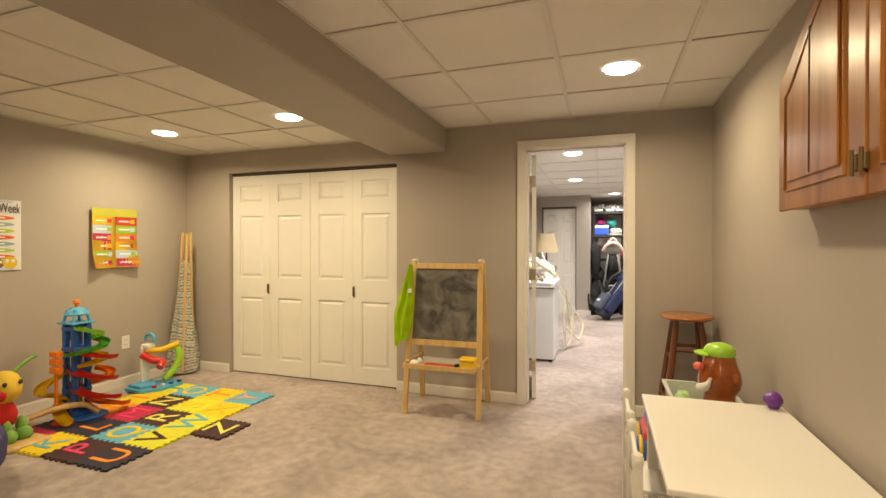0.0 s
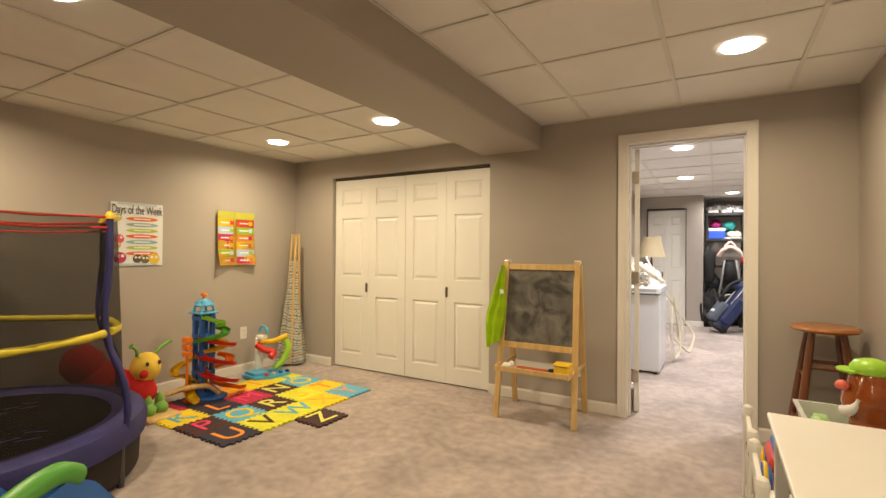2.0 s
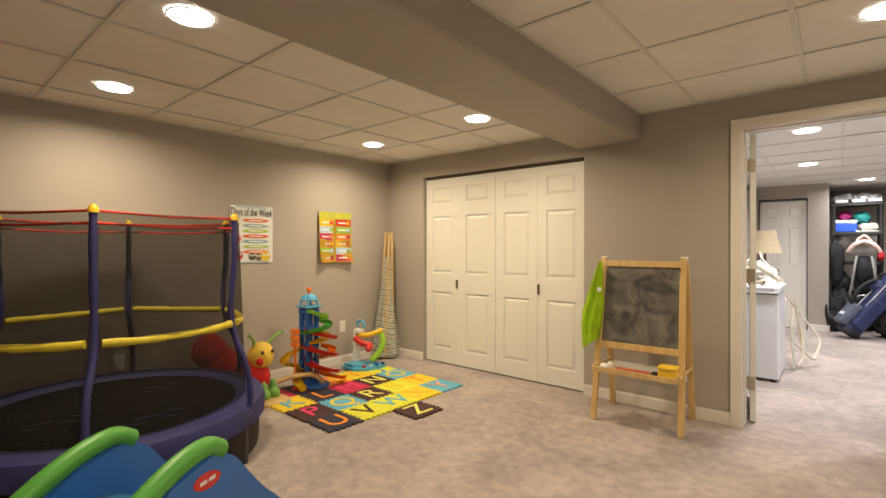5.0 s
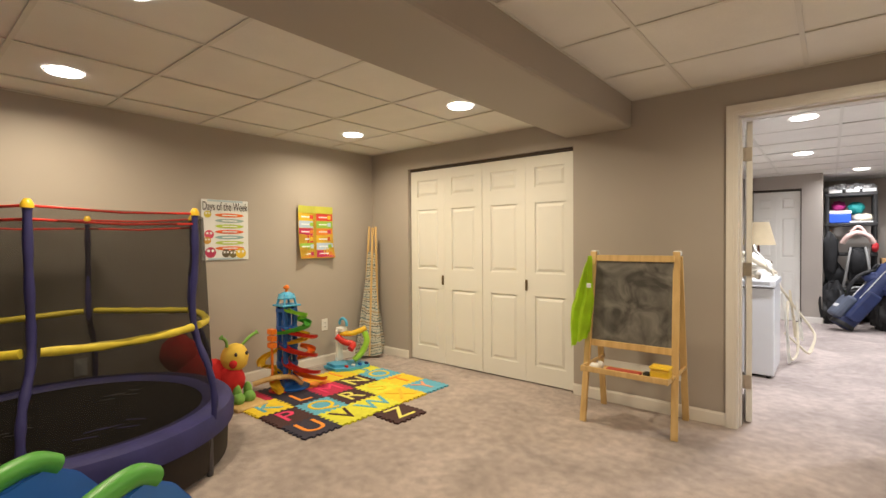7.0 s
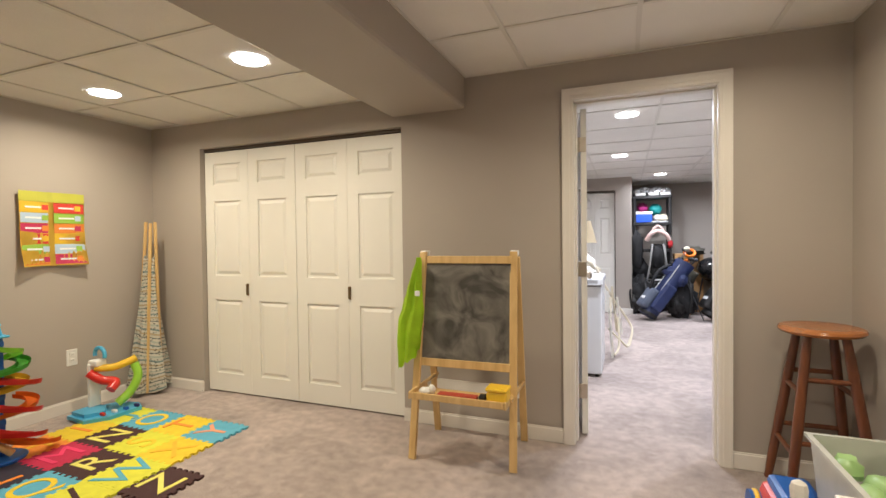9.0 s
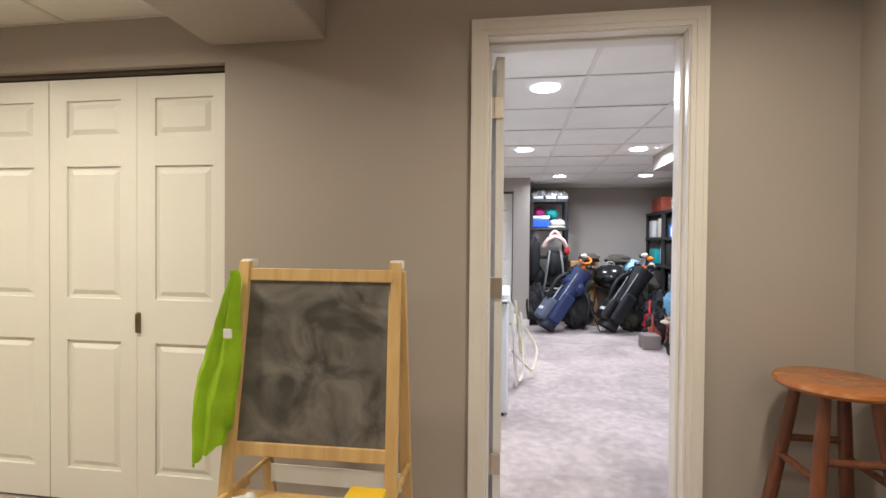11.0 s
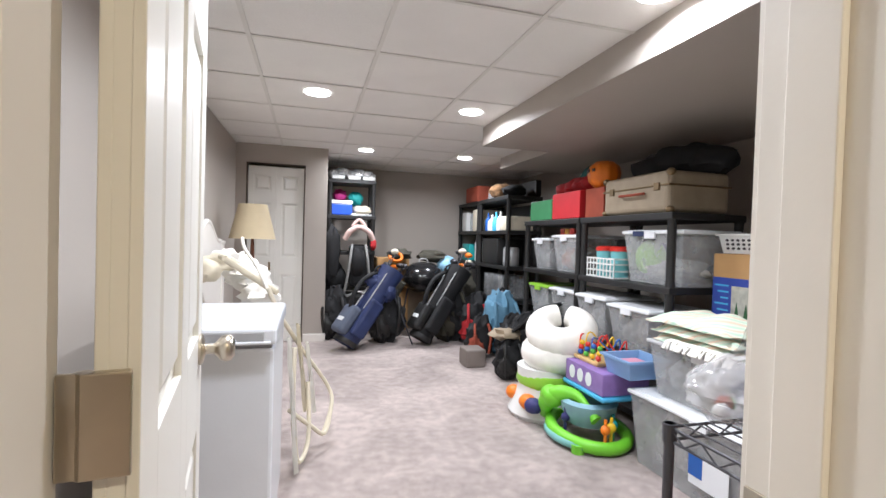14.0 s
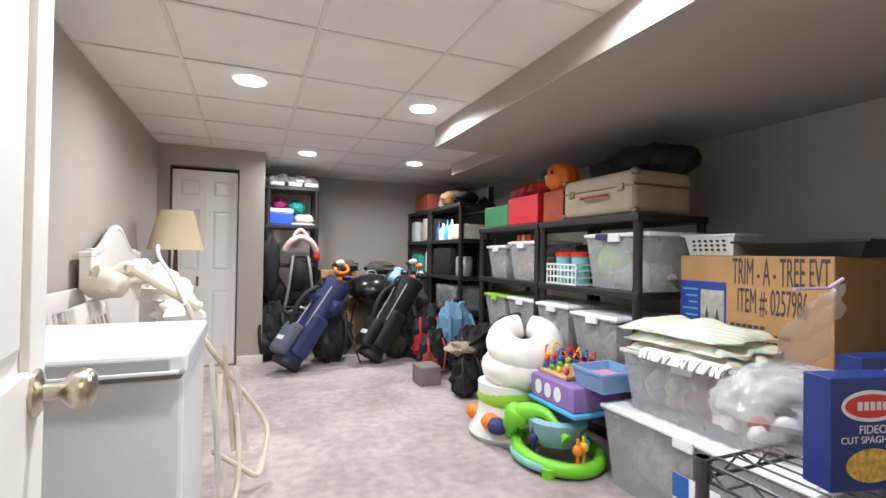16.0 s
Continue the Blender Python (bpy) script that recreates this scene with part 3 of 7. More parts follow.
def smock():
    """A green art smock hung over the easel's corner, with folds."""
    k = B()
    nz, nx = 22, 14
    rows = []
    for i in range(nz + 1):
        v = i / nz
        z = 1.135 - 0.60 * v
        half = 0.012 + 0.068 * min(1, v * 1.7) - 0.018 * max(0, v - 0.8) * 5
        cx = -0.70 - 0.045 * min(1, v * 1.5)
        row = []
        for j in range(nx + 1):
            u = j / nx * 2 - 1
            fold = 0.016 * math.sin(u * 7 + v * 3) * min(1, 2 * v) + 0.01 * noise.noise(Vector((u * 2, v * 5, 3)))
            ragged = 0.03 * noise.noise(Vector((u * 3, 1.7, 0))) * v + (0.05 * u if v > 0.9 else 0)
            row.append(k.verts.new((cx + half * u + 0.008 * noise.noise(Vector((v * 9, 5, 0))), 3.43 + fold + 0.08 * (1 - v) - 0.035 * math.cos(u * 1.5), z + ragged)))
        rows.append(row)
    for a, c in zip(rows, rows[1:]):
        for j in range(nx):
            k.faces.new([a[j], a[j + 1], c[j + 1], c[j]])
    bmesh.ops.solidify(k, geom=k.faces[:], thickness=0.006)
    s = tagged(part("art_smock", k, material("lime_green_fabric", (0.54, 0.80, 0.02), 0.8, vary=0.12, scale=12, bump=0.3, bump_scale=350), None, "", True), "lime green fabric smock hanging on the easel corner", "smock")
    k = B()
    box(k, -0.685, -0.655, 3.41, 3.414, 0.92, 0.95, 0.001)
    part("label_tag", k, M_PAPER, s)


smock()


def puzzle_mat():
    mat_ob = thing("foam_puzzle_mat", (0, 0, 0), "interlocking foam alphabet mat of many bright colours", "play mat")
    P, X, Y = 0.284, -1.92, 2.0
    foam = {}
    for n, c in {"yellow": (0.80, 0.60, 0.02), "lime": (0.70, 0.70, 0.04), "navy": (0.028, 0.025, 0.05), "sky": (0.12, 0.42, 0.60), "crimson": (0.50, 0.02, 0.08),
                 "brown": (0.055, 0.02, 0.022), "orange": (0.85, 0.30, 0.03), "pink": (0.75, 0.05, 0.16), "pale": (0.80, 0.75, 0.16), "red": (0.60, 0.03, 0.03), "peach": (0.80, 0.35, 0.20), "amber": (0.85, 0.50, 0.02)}.items():
        foam[n] = material("foam_" + n, c, 0.75, vary=0.07, scale=20, bump=0.25, bump_scale=300)
    cells = {
        (0, 0): ("U", "navy", "orange"), (0, 1): ("V", "lime", "brown"), (0, 2): ("W", "lime", "sky"), (0, 3): ("X", "yellow", "amber"), (0, 4): ("Y", "sky", "peach"),
        (1, 0): ("P", "brown", "pink"), (1, 1): ("Q", "sky", "yellow"), (1, 2): ("R", "brown", "pale"), (1, 3): ("S", "lime", "yellow"), (1, 4): ("T", "yellow", "orange"),
        (2, 0): ("K", "yellow", "sky"), (2, 1): ("L", "navy", "orange"), (2, 2): ("M", "crimson", "pink"), (2, 3): ("N", "brown", "pale"), (2, 4): ("O", "sky", "yellow"),
        (3, 0): ("F", "crimson", "red"), (3, 1): ("G", "navy", "red"), (3, 2): ("H", "orange", "amber"), (3, 3): ("I", "yellow", "orange"), (3, 4): ("J", "lime", "sky"),
        (-1, 2): ("Z", "brown", "pale")}

    def edge(a, c, teeth=6):
        """A toothed line from a to c; a shared edge gives both tiles the same teeth."""
        out, flip = [], (a > c)
        s, e = (c, a) if flip else (a, c)
        d = Vector(e) - Vector(s)
        nrm = Vector((-d.y, d.x)).normalized() * 0.009
        for i in range(teeth * 2):
            sign = 1 if i % 2 else -1
            for q in (i / (2 * teeth), (i + 1) / (2 * teeth)):
                if 0 < i < teeth * 2 - 1:
                    out.append(tuple(Vector(s) + d * q + nrm * sign))
        out = [s] + out
        if flip:
            out = [e] + out[1:][::-1]
        return out

    for (cx, cy), (ch, tone, ink) in cells.items():
        x1, y0 = X - cx * P, Y + cy * P
        x0, y1 = x1 - P, y0 + P
        if cx == -1:
            x0, x1, y0, y1 = -1.905, -1.905 + P * 0.9, 2.545, 2.545 + P
        k = B()
        g = 0.0006
        o = edge((x0 + g, y0 + g), (x1 - g, y0 + g)) + edge((x1 - g, y0 + g), (x1 - g, y1 - g)) + edge((x1 - g, y1 - g), (x0 + g, y1 - g)) + edge((x0 + g, y1 - g), (x0 + g, y0 + g))
        prism(k, o, 0.001, 0.013 + random.uniform(-0.0008, 0.0008))
        tile = part("foam_tile", k, foam[tone], mat_ob)
        writing("letter", ch, 0.27, foam[ink], tile, pose((x0 + x1) / 2, (y0 + y1) / 2, 0.0145, 0, 0, 90 + random.uniform(-3, 3)), 0.0015)
    return mat_ob


puzzle_mat()


def marble_tower():
    """Tall toy car tower with winding ramps."""
    t = thing("toy_ramp_tower", (-2.96, 2.52, 0.014), "tall blue toy tower with winding coloured ramps", "toy")
    t.scale = (1, 1, 0.94)
    k = B()
    for x in (-0.045, 0.045):
        for y in (-0.045, 0.045):
            box(k, x - 0.018, x + 0.018, y - 0.018, y + 0.018, 0, 0.74, 0.006)
    for z in (0.02, 0.2, 0.36, 0.52, 0.68):
        box(k, -0.066, 0.066, -0.066, 0.066, z, z + 0.035, 0.006)
    box(k, -0.085, -0.05, -0.05, 0.05, 0.6, 0.74, 0.008)
    part("column", k, M_BLUE, t)
    k = B()
    box(k, -0.085, 0.085, -0.085, 0.085, 0.735, 0.75, 0.006)
    for a in range(4):
        q = math.pi / 4 + a * math.pi / 2
        rod(k, (0.08 * math.cos(q), 0.08 * math.sin(q), 0.74), (0.055 * math.cos(q), 0.055 * math.sin(q), 0.845), 0.01)
    lathe(k, [(0.07, 0.80), (0.078, 0.81), (0.06, 0.84), (0.03, 0.86), (0.0, 0.865)], 16)
    part("tower_top", k, M_SKY, t, "light blue lookout top")
    k = B()
    lathe(k, [(0.012, 0.86), (0.012, 0.885), (0.026, 0.895), (0.02, 0.915), (0.0, 0.925)], 12)
    part("beacon", k, M_ORANGE, t, "orange beacon")

    def ramp(cx, cy, r, a0, a1, z0, z1, mat, w=0.032):
        q = B()
        n = 18
        rows = []
        for i in range(n + 1):
            a = radians(a0 + (a1 - a0) * i / n)
            z = z0 + (z1 - z0) * i / n
            ring = []
            for dr, dz in ((-w, 0.028), (-w * 0.8, 0.0), (0, -0.006), (w * 0.8, 0.0), (w, 0.028)):
                ring.append(q.verts.new((cx + (r + dr) * math.cos(a), cy + (r + dr) * math.sin(a), z + dz)))
            rows.append(ring)
        for a, c in zip(rows, rows[1:]):
            for j in range(4):
                q.faces.new([a[j], a[j + 1], c[j + 1], c[j]])
        bmesh.ops.solidify(q, geom=q.faces[:], thickness=0.005)
        part("ramp", q, mat, t, "", True)

    ramp(0.03, 0.03, 0.10, -60, 130, 0.70, 0.58, M_LIME)
    ramp(0.03, 0.03, 0.13, 130, -80, 0.58, 0.50, M_GREEN)
    ramp(0.08, 0.07, 0.12, -120, 80, 0.53, 0.42, M_RED)
    ramp(0.02, 0.06, 0.10, 150, -60, 0.46, 0.40, M_YELLOW)
    ramp(0.08, 0.06, 0.13, -140, 60, 0.40, 0.26, M_RED)
    ramp(0.05, 0.08, 0.11, 140, -40, 0.33, 0.27, M_ORANGE)
    ramp(0.10, 0.07, 0.13, -150, 70, 0.26, 0.10, M_RED)
    ramp(0.10, 0.15, 0.12, -100, 80, 0.14, 0.02, M_ORANGE)
    ramp(-0.03, -0.12, 0.09, 60, 250, 0.36, 0.22, M_YELLOW, 0.036)
    ramp(0.02, -0.12, 0.09, 250, 70, 0.22, 0.12, M_YELLOW, 0.036)
    ramp(0.10, -0.02, 0.14, -170, -70, 0.14, 0.01, M_YELLOW, 0.042)
    k = B()
    for z in (0.44, 0.50, 0.56):
        box(k, -0.03, 0.05, -0.17, -0.12, z - 0.06, z - 0.012, 0.008)
    rod(k, (0.01, -0.145, 0.0), (0.01, -0.145, 0.40), 0.011)
    part("lift_car", k, M_ORANGE, t, "orange lift carriage")
    k = B()
    lathe(k, [(0.0, 0.0), (0.13, 0.0), (0.135, 0.012), (0.12, 0.02), (0.0, 0.022)], 24, (0.06, 0.02, 0))
    part("base", k, M_BLUE, t)
    return t


marble_tower()


def small_ramp_toy():
    t = thing("toy_ramp_playset", (-3.10, 3.22, 0.014), "small toy playset with blue base and curved slides", "toy")
    k = B()
    prism(k, [(-0.11, -0.15), (0.10, -0.17), (0.19, -0.05), (0.20, 0.17), (0.10, 0.22), (-0.06, 0.19), (-0.12, 0.05)], 0, 0.025)
    prism(k, [(-0.09, -0.13), (0.06, -0.14), (0.12, -0.04), (0.0, 0.05), (-0.10, 0.02)], 0.025, 0.05)
    part("base", k, M_SKY, t)
    k = B()
    box(k, -0.085, -0.055, -0.03, 0.05, 0.04, 0.36, 0.01)
    box(k, -0.09, 0.0, -0.02, 0.06, 0.34, 0.385, 0.012)
    part("post", k, M_WPLASTIC, t)
    k = B()
    tube(k, [(-0.03 + 0.055 * math.cos(a), 0.03, 0.42 + 0.05 * math.sin(a)) for a in (i * math.pi / 9 - 0.4 for i in range(12))], 0.014)
    part("arch", k, M_SKY, t, "", True)
    for mat, pts, r in ((M_YELLOW, [(-0.04, 0.0, 0.33), (0.03, 0.08, 0.32), (0.09, 0.16, 0.35), (0.11, 0.2, 0.37)], 0.027),
                        (M_RED, [(-0.06, -0.03, 0.30), (0.0, 0.02, 0.24), (0.07, 0.07, 0.22), (0.09, 0.02, 0.18)], 0.032),
                        (M_LIME, [(0.10, 0.19, 0.33), (0.125, 0.20, 0.24), (0.10, 0.16, 0.13), (0.07, 0.08, 0.06)], 0.03)):
        k = B()
        tube(k, smooth_path(pts, 5), r, 10)
        part("slide", k, mat, t, "", True)
    for i, mm in enumerate((M_RED, M_WPLASTIC, M_BLUE, M_PURPLE)):
        k = B()
        box(k, -0.02, 0.02, -0.012, 0.012, 0, 0.022, 0.007)
        part("toy_car", k, mm, t).location = (0.13 + 0.015 * i, -0.06 + 0.07 * i, 0.025)


small_ramp_toy()


def plush_caterpillar():
    fur_y = material("yellow_plush", (0.80, 0.55, 0.08), 0.95, vary=0.1, bump=0.5, bump_scale=120)
    fur_r = material("red_plush", (0.55, 0.02, 0.02), 0.95, vary=0.12, bump=0.5, bump_scale=120)
    fur_g = material("green_plush", (0.22, 0.45, 0.10), 0.95, vary=0.12, bump=0.5, bump_scale=120)
    c = thing("plush_caterpillar", (-2.93, 2.05, 0), "plush caterpillar with yellow head and red body on the carpet", "soft toy")
    k = B()
    ball(k, (0.0, 0.0, 0.36), (0.10, 0.10, 0.11), 18, 0.08)
    part("head", k, fur_y, c)
    k = B()
    for p, r in (((-0.02, -0.03, 0.19), 0.11), ((-0.10, -0.13, 0.22), 0.13), ((-0.17, -0.24, 0.30), 0.14), ((-0.2, -0.32, 0.42), 0.13)):
        ball(k, p, (r, r, r * 1.05), 16, 0.1)
    part("body", k, fur_r, c, "red plush body")
    k = B()
    for p in ((0.09, -0.02, 0.06), (0.08, 0.07, 0.06), (0.03, -0.12, 0.05)):
        ball(k, p, (0.055, 0.045, 0.05), 12, 0.1)
        ball(k, (p[0] - 0.02, p[1], 0.11), (0.035, 0.03, 0.06), 10, 0.1)
    part("feet", k, fur_g, c, "green plush feet")
    for y, tip in ((-0.06, -0.09), (0.06, 0.14)):
        k = B()
        tube(k, smooth_path([(0, y, 0.45), (0.01, tip * 0.8, 0.50), (0.02, tip * 1.25, 0.535)], 4), [0.012] * 8 + [0.02], 8)
        part("antenna", k, fur_g, c, "green antenna", True)
    for y in (-0.035, 0.05):
        k = B()
        ball(k, (0.09, y, 0.40), (0.012, 0.012, 0.016), 8)
        part("eye", k, M_INK, c)
    k = B()
    ball(k, (0.085, -0.055, 0.33), (0.02, 0.032, 0.032), 10)
    part("cheek", k, fur_r, c)


plush_caterpillar()
k = B()
tube(k, smooth_path([(-2.98, 2.22, 0.10), (-2.92, 2.35, 0.13), (-2.86, 2.5, 0.12), (-2.84, 2.58, 0.05)], 4), 0.022)
box(k, -3.0, -2.7, 1.95, 2.2, 0.0, 0.03, 0.012)
tagged(part("wooden_rocker_toy", k, M_PINE, None, "", True), "tan wooden toy lying beside the soft toy", "toy")


def folded_teepee():
    t = thing("folded_teepee_tent", (-3.27, 3.70, 0), "folded patterned cloth play tent leaning in the corner", "play tent")
    for dx, dy, top in ((-0.03, 0.0, 1.41), (0.0, 0.03, 1.40), (0.035, 0.05, 1.41), (0.03, -0.01, 1.38)):
        k = B()
        rod(k, (dx * 2.2, dy * 2.0 - 0.03, 0.02), (0.04 + dx, dy * 0.6 + 0.02, top), 0.014, 0.013, 12)
        part("pole", k, M_PINE, t)
    m = material("patterned_cotton", (0.62, 0.60, 0.52), 0.9, vary=0.05, bump=0.3, bump_scale=400)
    nt = m.node_tree
    tc, mp = nt.nodes.new("ShaderNodeTexCoord"), nt.nodes.new("ShaderNodeMapping")
    mp.inputs["Rotation"].default_value = (0.12, 0.1, 0)
    wv, wn = nt.nodes.new("ShaderNodeTexWave"), nt.nodes.new("ShaderNodeTexVoronoi")
    wv.bands_direction, wv.wave_profile = "Z", "SAW"
    wv.inputs["Scale"].default_value, wv.inputs["Distortion"].default_value = 2.6, 5.0
    wn.inputs["Scale"].default_value = 55
    rp = nt.nodes.new("ShaderNodeValToRGB")
    rp.color_ramp.interpolation = "CONSTANT"
    cols = [(0.0, (0.62, 0.60, 0.52)), (0.16, (0.20, 0.27, 0.27)), (0.26, (0.60, 0.58, 0.50)), (0.42, (0.42, 0.47, 0.42)), (0.52, (0.64, 0.61, 0.52)), (0.68, (0.12, 0.15, 0.16)), (0.74, (0.58, 0.55, 0.45)), (0.9, (0.45, 0.36, 0.22))]
    els = rp.color_ramp.elements
    els[0].position, els[0].color = cols[0][0], (*cols[0][1], 1)
    els[1].position, els[1].color = cols[1][0], (*cols[1][1], 1)
    for p, cc in cols[2:]:
        els.new(p).color = (*cc, 1)
    mx = nt.nodes.new("ShaderNodeMix")
    mx.data_type, mx.blend_type = "RGBA", "MULTIPLY"
    mr = nt.nodes.new("ShaderNodeMapRange")
    mr.inputs["From Min"].default_value, mr.inputs["From Max"].default_value = 0.15, 0.4
    mr.inputs["To Min"].default_value, mr.inputs["To Max"].default_value = 0.12, 0.9
    mx.inputs["Factor"].default_value = 1.0
    nt.links.new(tc.outputs["Object"], mp.inputs["Vector"])
    for q in (wv, wn):
        nt.links.new(mp.outputs["Vector"], q.inputs["Vector"])
    nt.links.new(wv.outputs["Fac"], rp.inputs["Fac"])
    nt.links.new(wn.outputs["Distance"], mr.inputs["Value"])
    nt.links.new(rp.outputs["Color"], mx.inputs["A"])
    nt.links.new(mr.outputs["Result"], mx.inputs["B"])
    nt.links.new(mx.outputs["Result"], nt.nodes["Principled BSDF"].inputs["Base Color"])
    k = B()
    seg, rows = 40, []
    for i in range(24):
        v = i / 23
        z = 1.12 - 1.08 * v
        rx = 0.036 + 0.098 * v ** 1.5
        row = []
        for j in range(seg):
            a = 2 * math.pi * j / seg
            f = 1 + 0.18 * math.sin(5 * a + v * 1.5) * (0.4 + v) + 0.08 * math.sin(11 * a)
            row.append(k.verts.new((rx * f * math.cos(a) + 0.045 * (1 - v), rx * 1.15 * f * math.sin(a) + 0.02, z + (0.02 * math.sin(3 * a) if i in (0, 23) else 0))))
        rows.append(row)
    for a, c in zip(rows, rows[1:]):
        for j in range(seg):
            k.faces.new([a[j], a[(j + 1) % seg], c[(j + 1) % seg], c[j]])
    part("cloth", k, m, t, "cream cotton with dark and teal printed bands", True)


folded_teepee()


def poster_days():
    p = thing("weekday_poster", (-3.386, 2.208, 1.355), "white weekday chart poster with coloured ovals on the wall", "poster")
    k = B()
    w, h = 0.20, 0.255
    n = 14
    for i in range(n):
        y0, y1 = -w + 2 * w * i / n, -w + 2 * w * (i + 1) / n
        def bulge(y):
            return 0.004 + 0.004 * max(0, abs(y) / w - 0.7)
        q = [k.verts.new((bulge(y), y, z)) for y, z in ((y0, -h), (y1, -h), (y1, h), (y0, h))]
        k.faces.new(q)
    bmesh.ops.remove_doubles(k, verts=k.verts, dist=1e-5)
    bmesh.ops.solidify(k, geom=k.faces[:], thickness=0.0012)
    sheet = part("sheet", k, M_PAPER, p)
    blue = material("pale_blue_print", (0.50, 0.62, 0.72), 0.6)
    for z0 in (-h, h - 0.02):
        k = B()
        box(k, 0.0055, 0.0062, -0.15, 0.15, z0 + 0.002, z0 + 0.018)
        part("printed_border", k, blue, sheet)
    writing("title", "Days of the Week", 0.10, M_INK, sheet, on_west(0.0078, 0.0, 0.195), 0.0004, 0.385)
    tones = [(0.75, 0.16, 0.02), (0.30, 0.42, 0.42), (0.42, 0.55, 0.05), (0.72, 0.10, 0.02), (0.25, 0.42, 0.45), (0.42, 0.55, 0.10), (0.72, 0.14, 0.02)]
    for i, c in enumerate(tones):
        k = B()
        z = 0.125 - i * 0.047
        prism(k, [(0.035 + 0.125 * math.cos(a), z + 0.017 * math.sin(a)) for a in (2 * math.pi * j / 20 for j in range(20))], 0.0055, 0.0066, on_west(0, 0, 0))
        o = part("oval", k, material("oval_print", c, 0.6), sheet)
        k = B()
        box(k, 0.007, 0.0075, -0.03, 0.10, z - 0.005, z + 0.005)
        part("word_bar", k, M_PAPER, o)
    for i, (y, z, r, c) in enumerate(((-0.15, 0.13, 0.03, (0.6, 0.5, 0.05)), (-0.14, -0.04, 0.038, (0.65, 0.08, 0.15)), (-0.155, -0.09, 0.03, (0.55, 0.30, 0.05)), (-0.13, -0.19, 0.045, (0.45, 0.03, 0.10)), (0.0, -0.20, 0.035, (0.10, 0.08, 0.05)), (0.06, -0.205, 0.035, (0.15, 0.12, 0.05)), (0.13, -0.20, 0.045, (0.70, 0.48, 0.03)))):
        k = B()
        prism(k, [(y + r * math.cos(a), z + r * math.sin(a)) for a in (2 * math.pi * j / 16 for j in range(16))], 0.0055, 0.0074 + i * 0.0001, on_west(0, 0, 0))
        for s in (-0.4, 0.4):
            prism(k, [(y + s * r + 0.28 * r * math.cos(a), z + 0.3 * r + 0.28 * r * math.sin(a)) for a in (2 * math.pi * j / 8 for j in range(8))], 0.008, 0.0088, on_west(0, 0, 0))
        ob = part("printed_owl_shape", k, [material("owl_print", c, 0.6), M_PAPER], sheet)
        for f in ob.data.polygons:
            if abs(f.center.x) > 0.00815:
                f.material_index = 1


poster_days()


def poster_months():
    p = thing("month_chart", (-3.385, 3.11, 1.345), "curling month chart of coloured blocks pinned on the wall", "poster")
    k = B()
    w, h = 0.205, 0.26
    curl = lambda y, z: 0.005 + 0.035 * max(0, -z / h) ** 2 * (0.3 + abs(y) / w) + (0.03 * max(0, -y / w - 0.4) if y < 0 else 0.01)
    def panel(bm, y0, y1, z0, z1, lift, n=6):
        g = [[bm.verts.new((curl(y0 + (y1 - y0) * i / n, z0 + (z1 - z0) * j / 4) + lift, y0 + (y1 - y0) * i / n, z0 + (z1 - z0) * j / 4)) for i in range(n + 1)] for j in range(5)]
        for a, c in zip(g, g[1:]):
            for i in range(n):
                bm.faces.new([a[i], a[i + 1], c[i + 1], c[i]])
    panel(k, -w, w, -h, h, 0, 14)
    bmesh.ops.solidify(k, geom=k.faces[:], thickness=0.0012)
    sheet = part("sheet", k, material("amber_card", (0.75, 0.50, 0.05), 0.6, vary=0.1), p, "", True)
    tone = lambda n, c: material(n, c, 0.6, vary=0.05)
    Yl, Rd, Gn, Bl, Or, Cr, Li = tone("block_yellow", (0.75, 0.48, 0.02)), tone("block_red", (0.62, 0.05, 0.03)), tone("block_green", (0.30, 0.50, 0.06)), tone("block_blue", (0.42, 0.55, 0.70)), tone("block_orange", (0.72, 0.24, 0.03)), tone("block_crimson", (0.48, 0.03, 0.10)), tone("block_lilac", (0.45, 0.35, 0.55))
    grid = [(Yl, Rd), (Bl, Gn), (Cr, Or), (Rd, Yl), (Gn, Bl), (Or, Cr)]
    k = B()
    panel(k, -w, w, h - 0.07, h, 0.001, 14)
    part("header_strip", k, tone("block_olive", (0.50, 0.50, 0.06)), sheet)
    for i, row in enumerate(grid):
        z1 = h - 0.075 - i * 0.073
        for j, mm in enumerate(row):
            k = B()
            y0 = -w + 0.006 + j * (w - 0.002)
            panel(k, y0, y0 + w - 0.01, z1 - 0.069, z1, 0.0012)
            blk = part("month_block", k, mm, sheet)
            k = B()
            panel(k, y0 + 0.03, y0 + 0.13, z1 - 0.04, z1 - 0.028, 0.0022, 3)
            part("word_bar", k, M_PAPER, blk)
            k = B()
            panel(k, y0 + 0.135, y0 + 0.175, z1 - 0.052, z1 - 0.015, 0.0022, 3)
            part("picture_spot", k, row[1 - j], blk)


poster_months()


def outlet(x, y, z):
    o = thing("wall_outlet", (x, y, z), "white double power outlet on the wall", "outlet", "wall outlets")
    k = B()
    box(k, 0, 0.006, -0.037, 0.037, -0.06, 0.06, 0.003)
    part("face_plate", k, M_WPLASTIC, o)
    for dz in (-0.022, 0.022):
        k = B()
        box(k, 0.004, 0.009, -0.017, 0.017, dz - 0.014, dz + 0.014, 0.003)
        s = part("socket", k, M_WPLASTIC, o)
        k = B()
        for dy in (-0.006, 0.006):
            box(k, 0.0088, 0.0094, dy - 0.001, dy + 0.001, dz - 0.004, dz + 0.006)
        part("slots", k, M_INK, s)


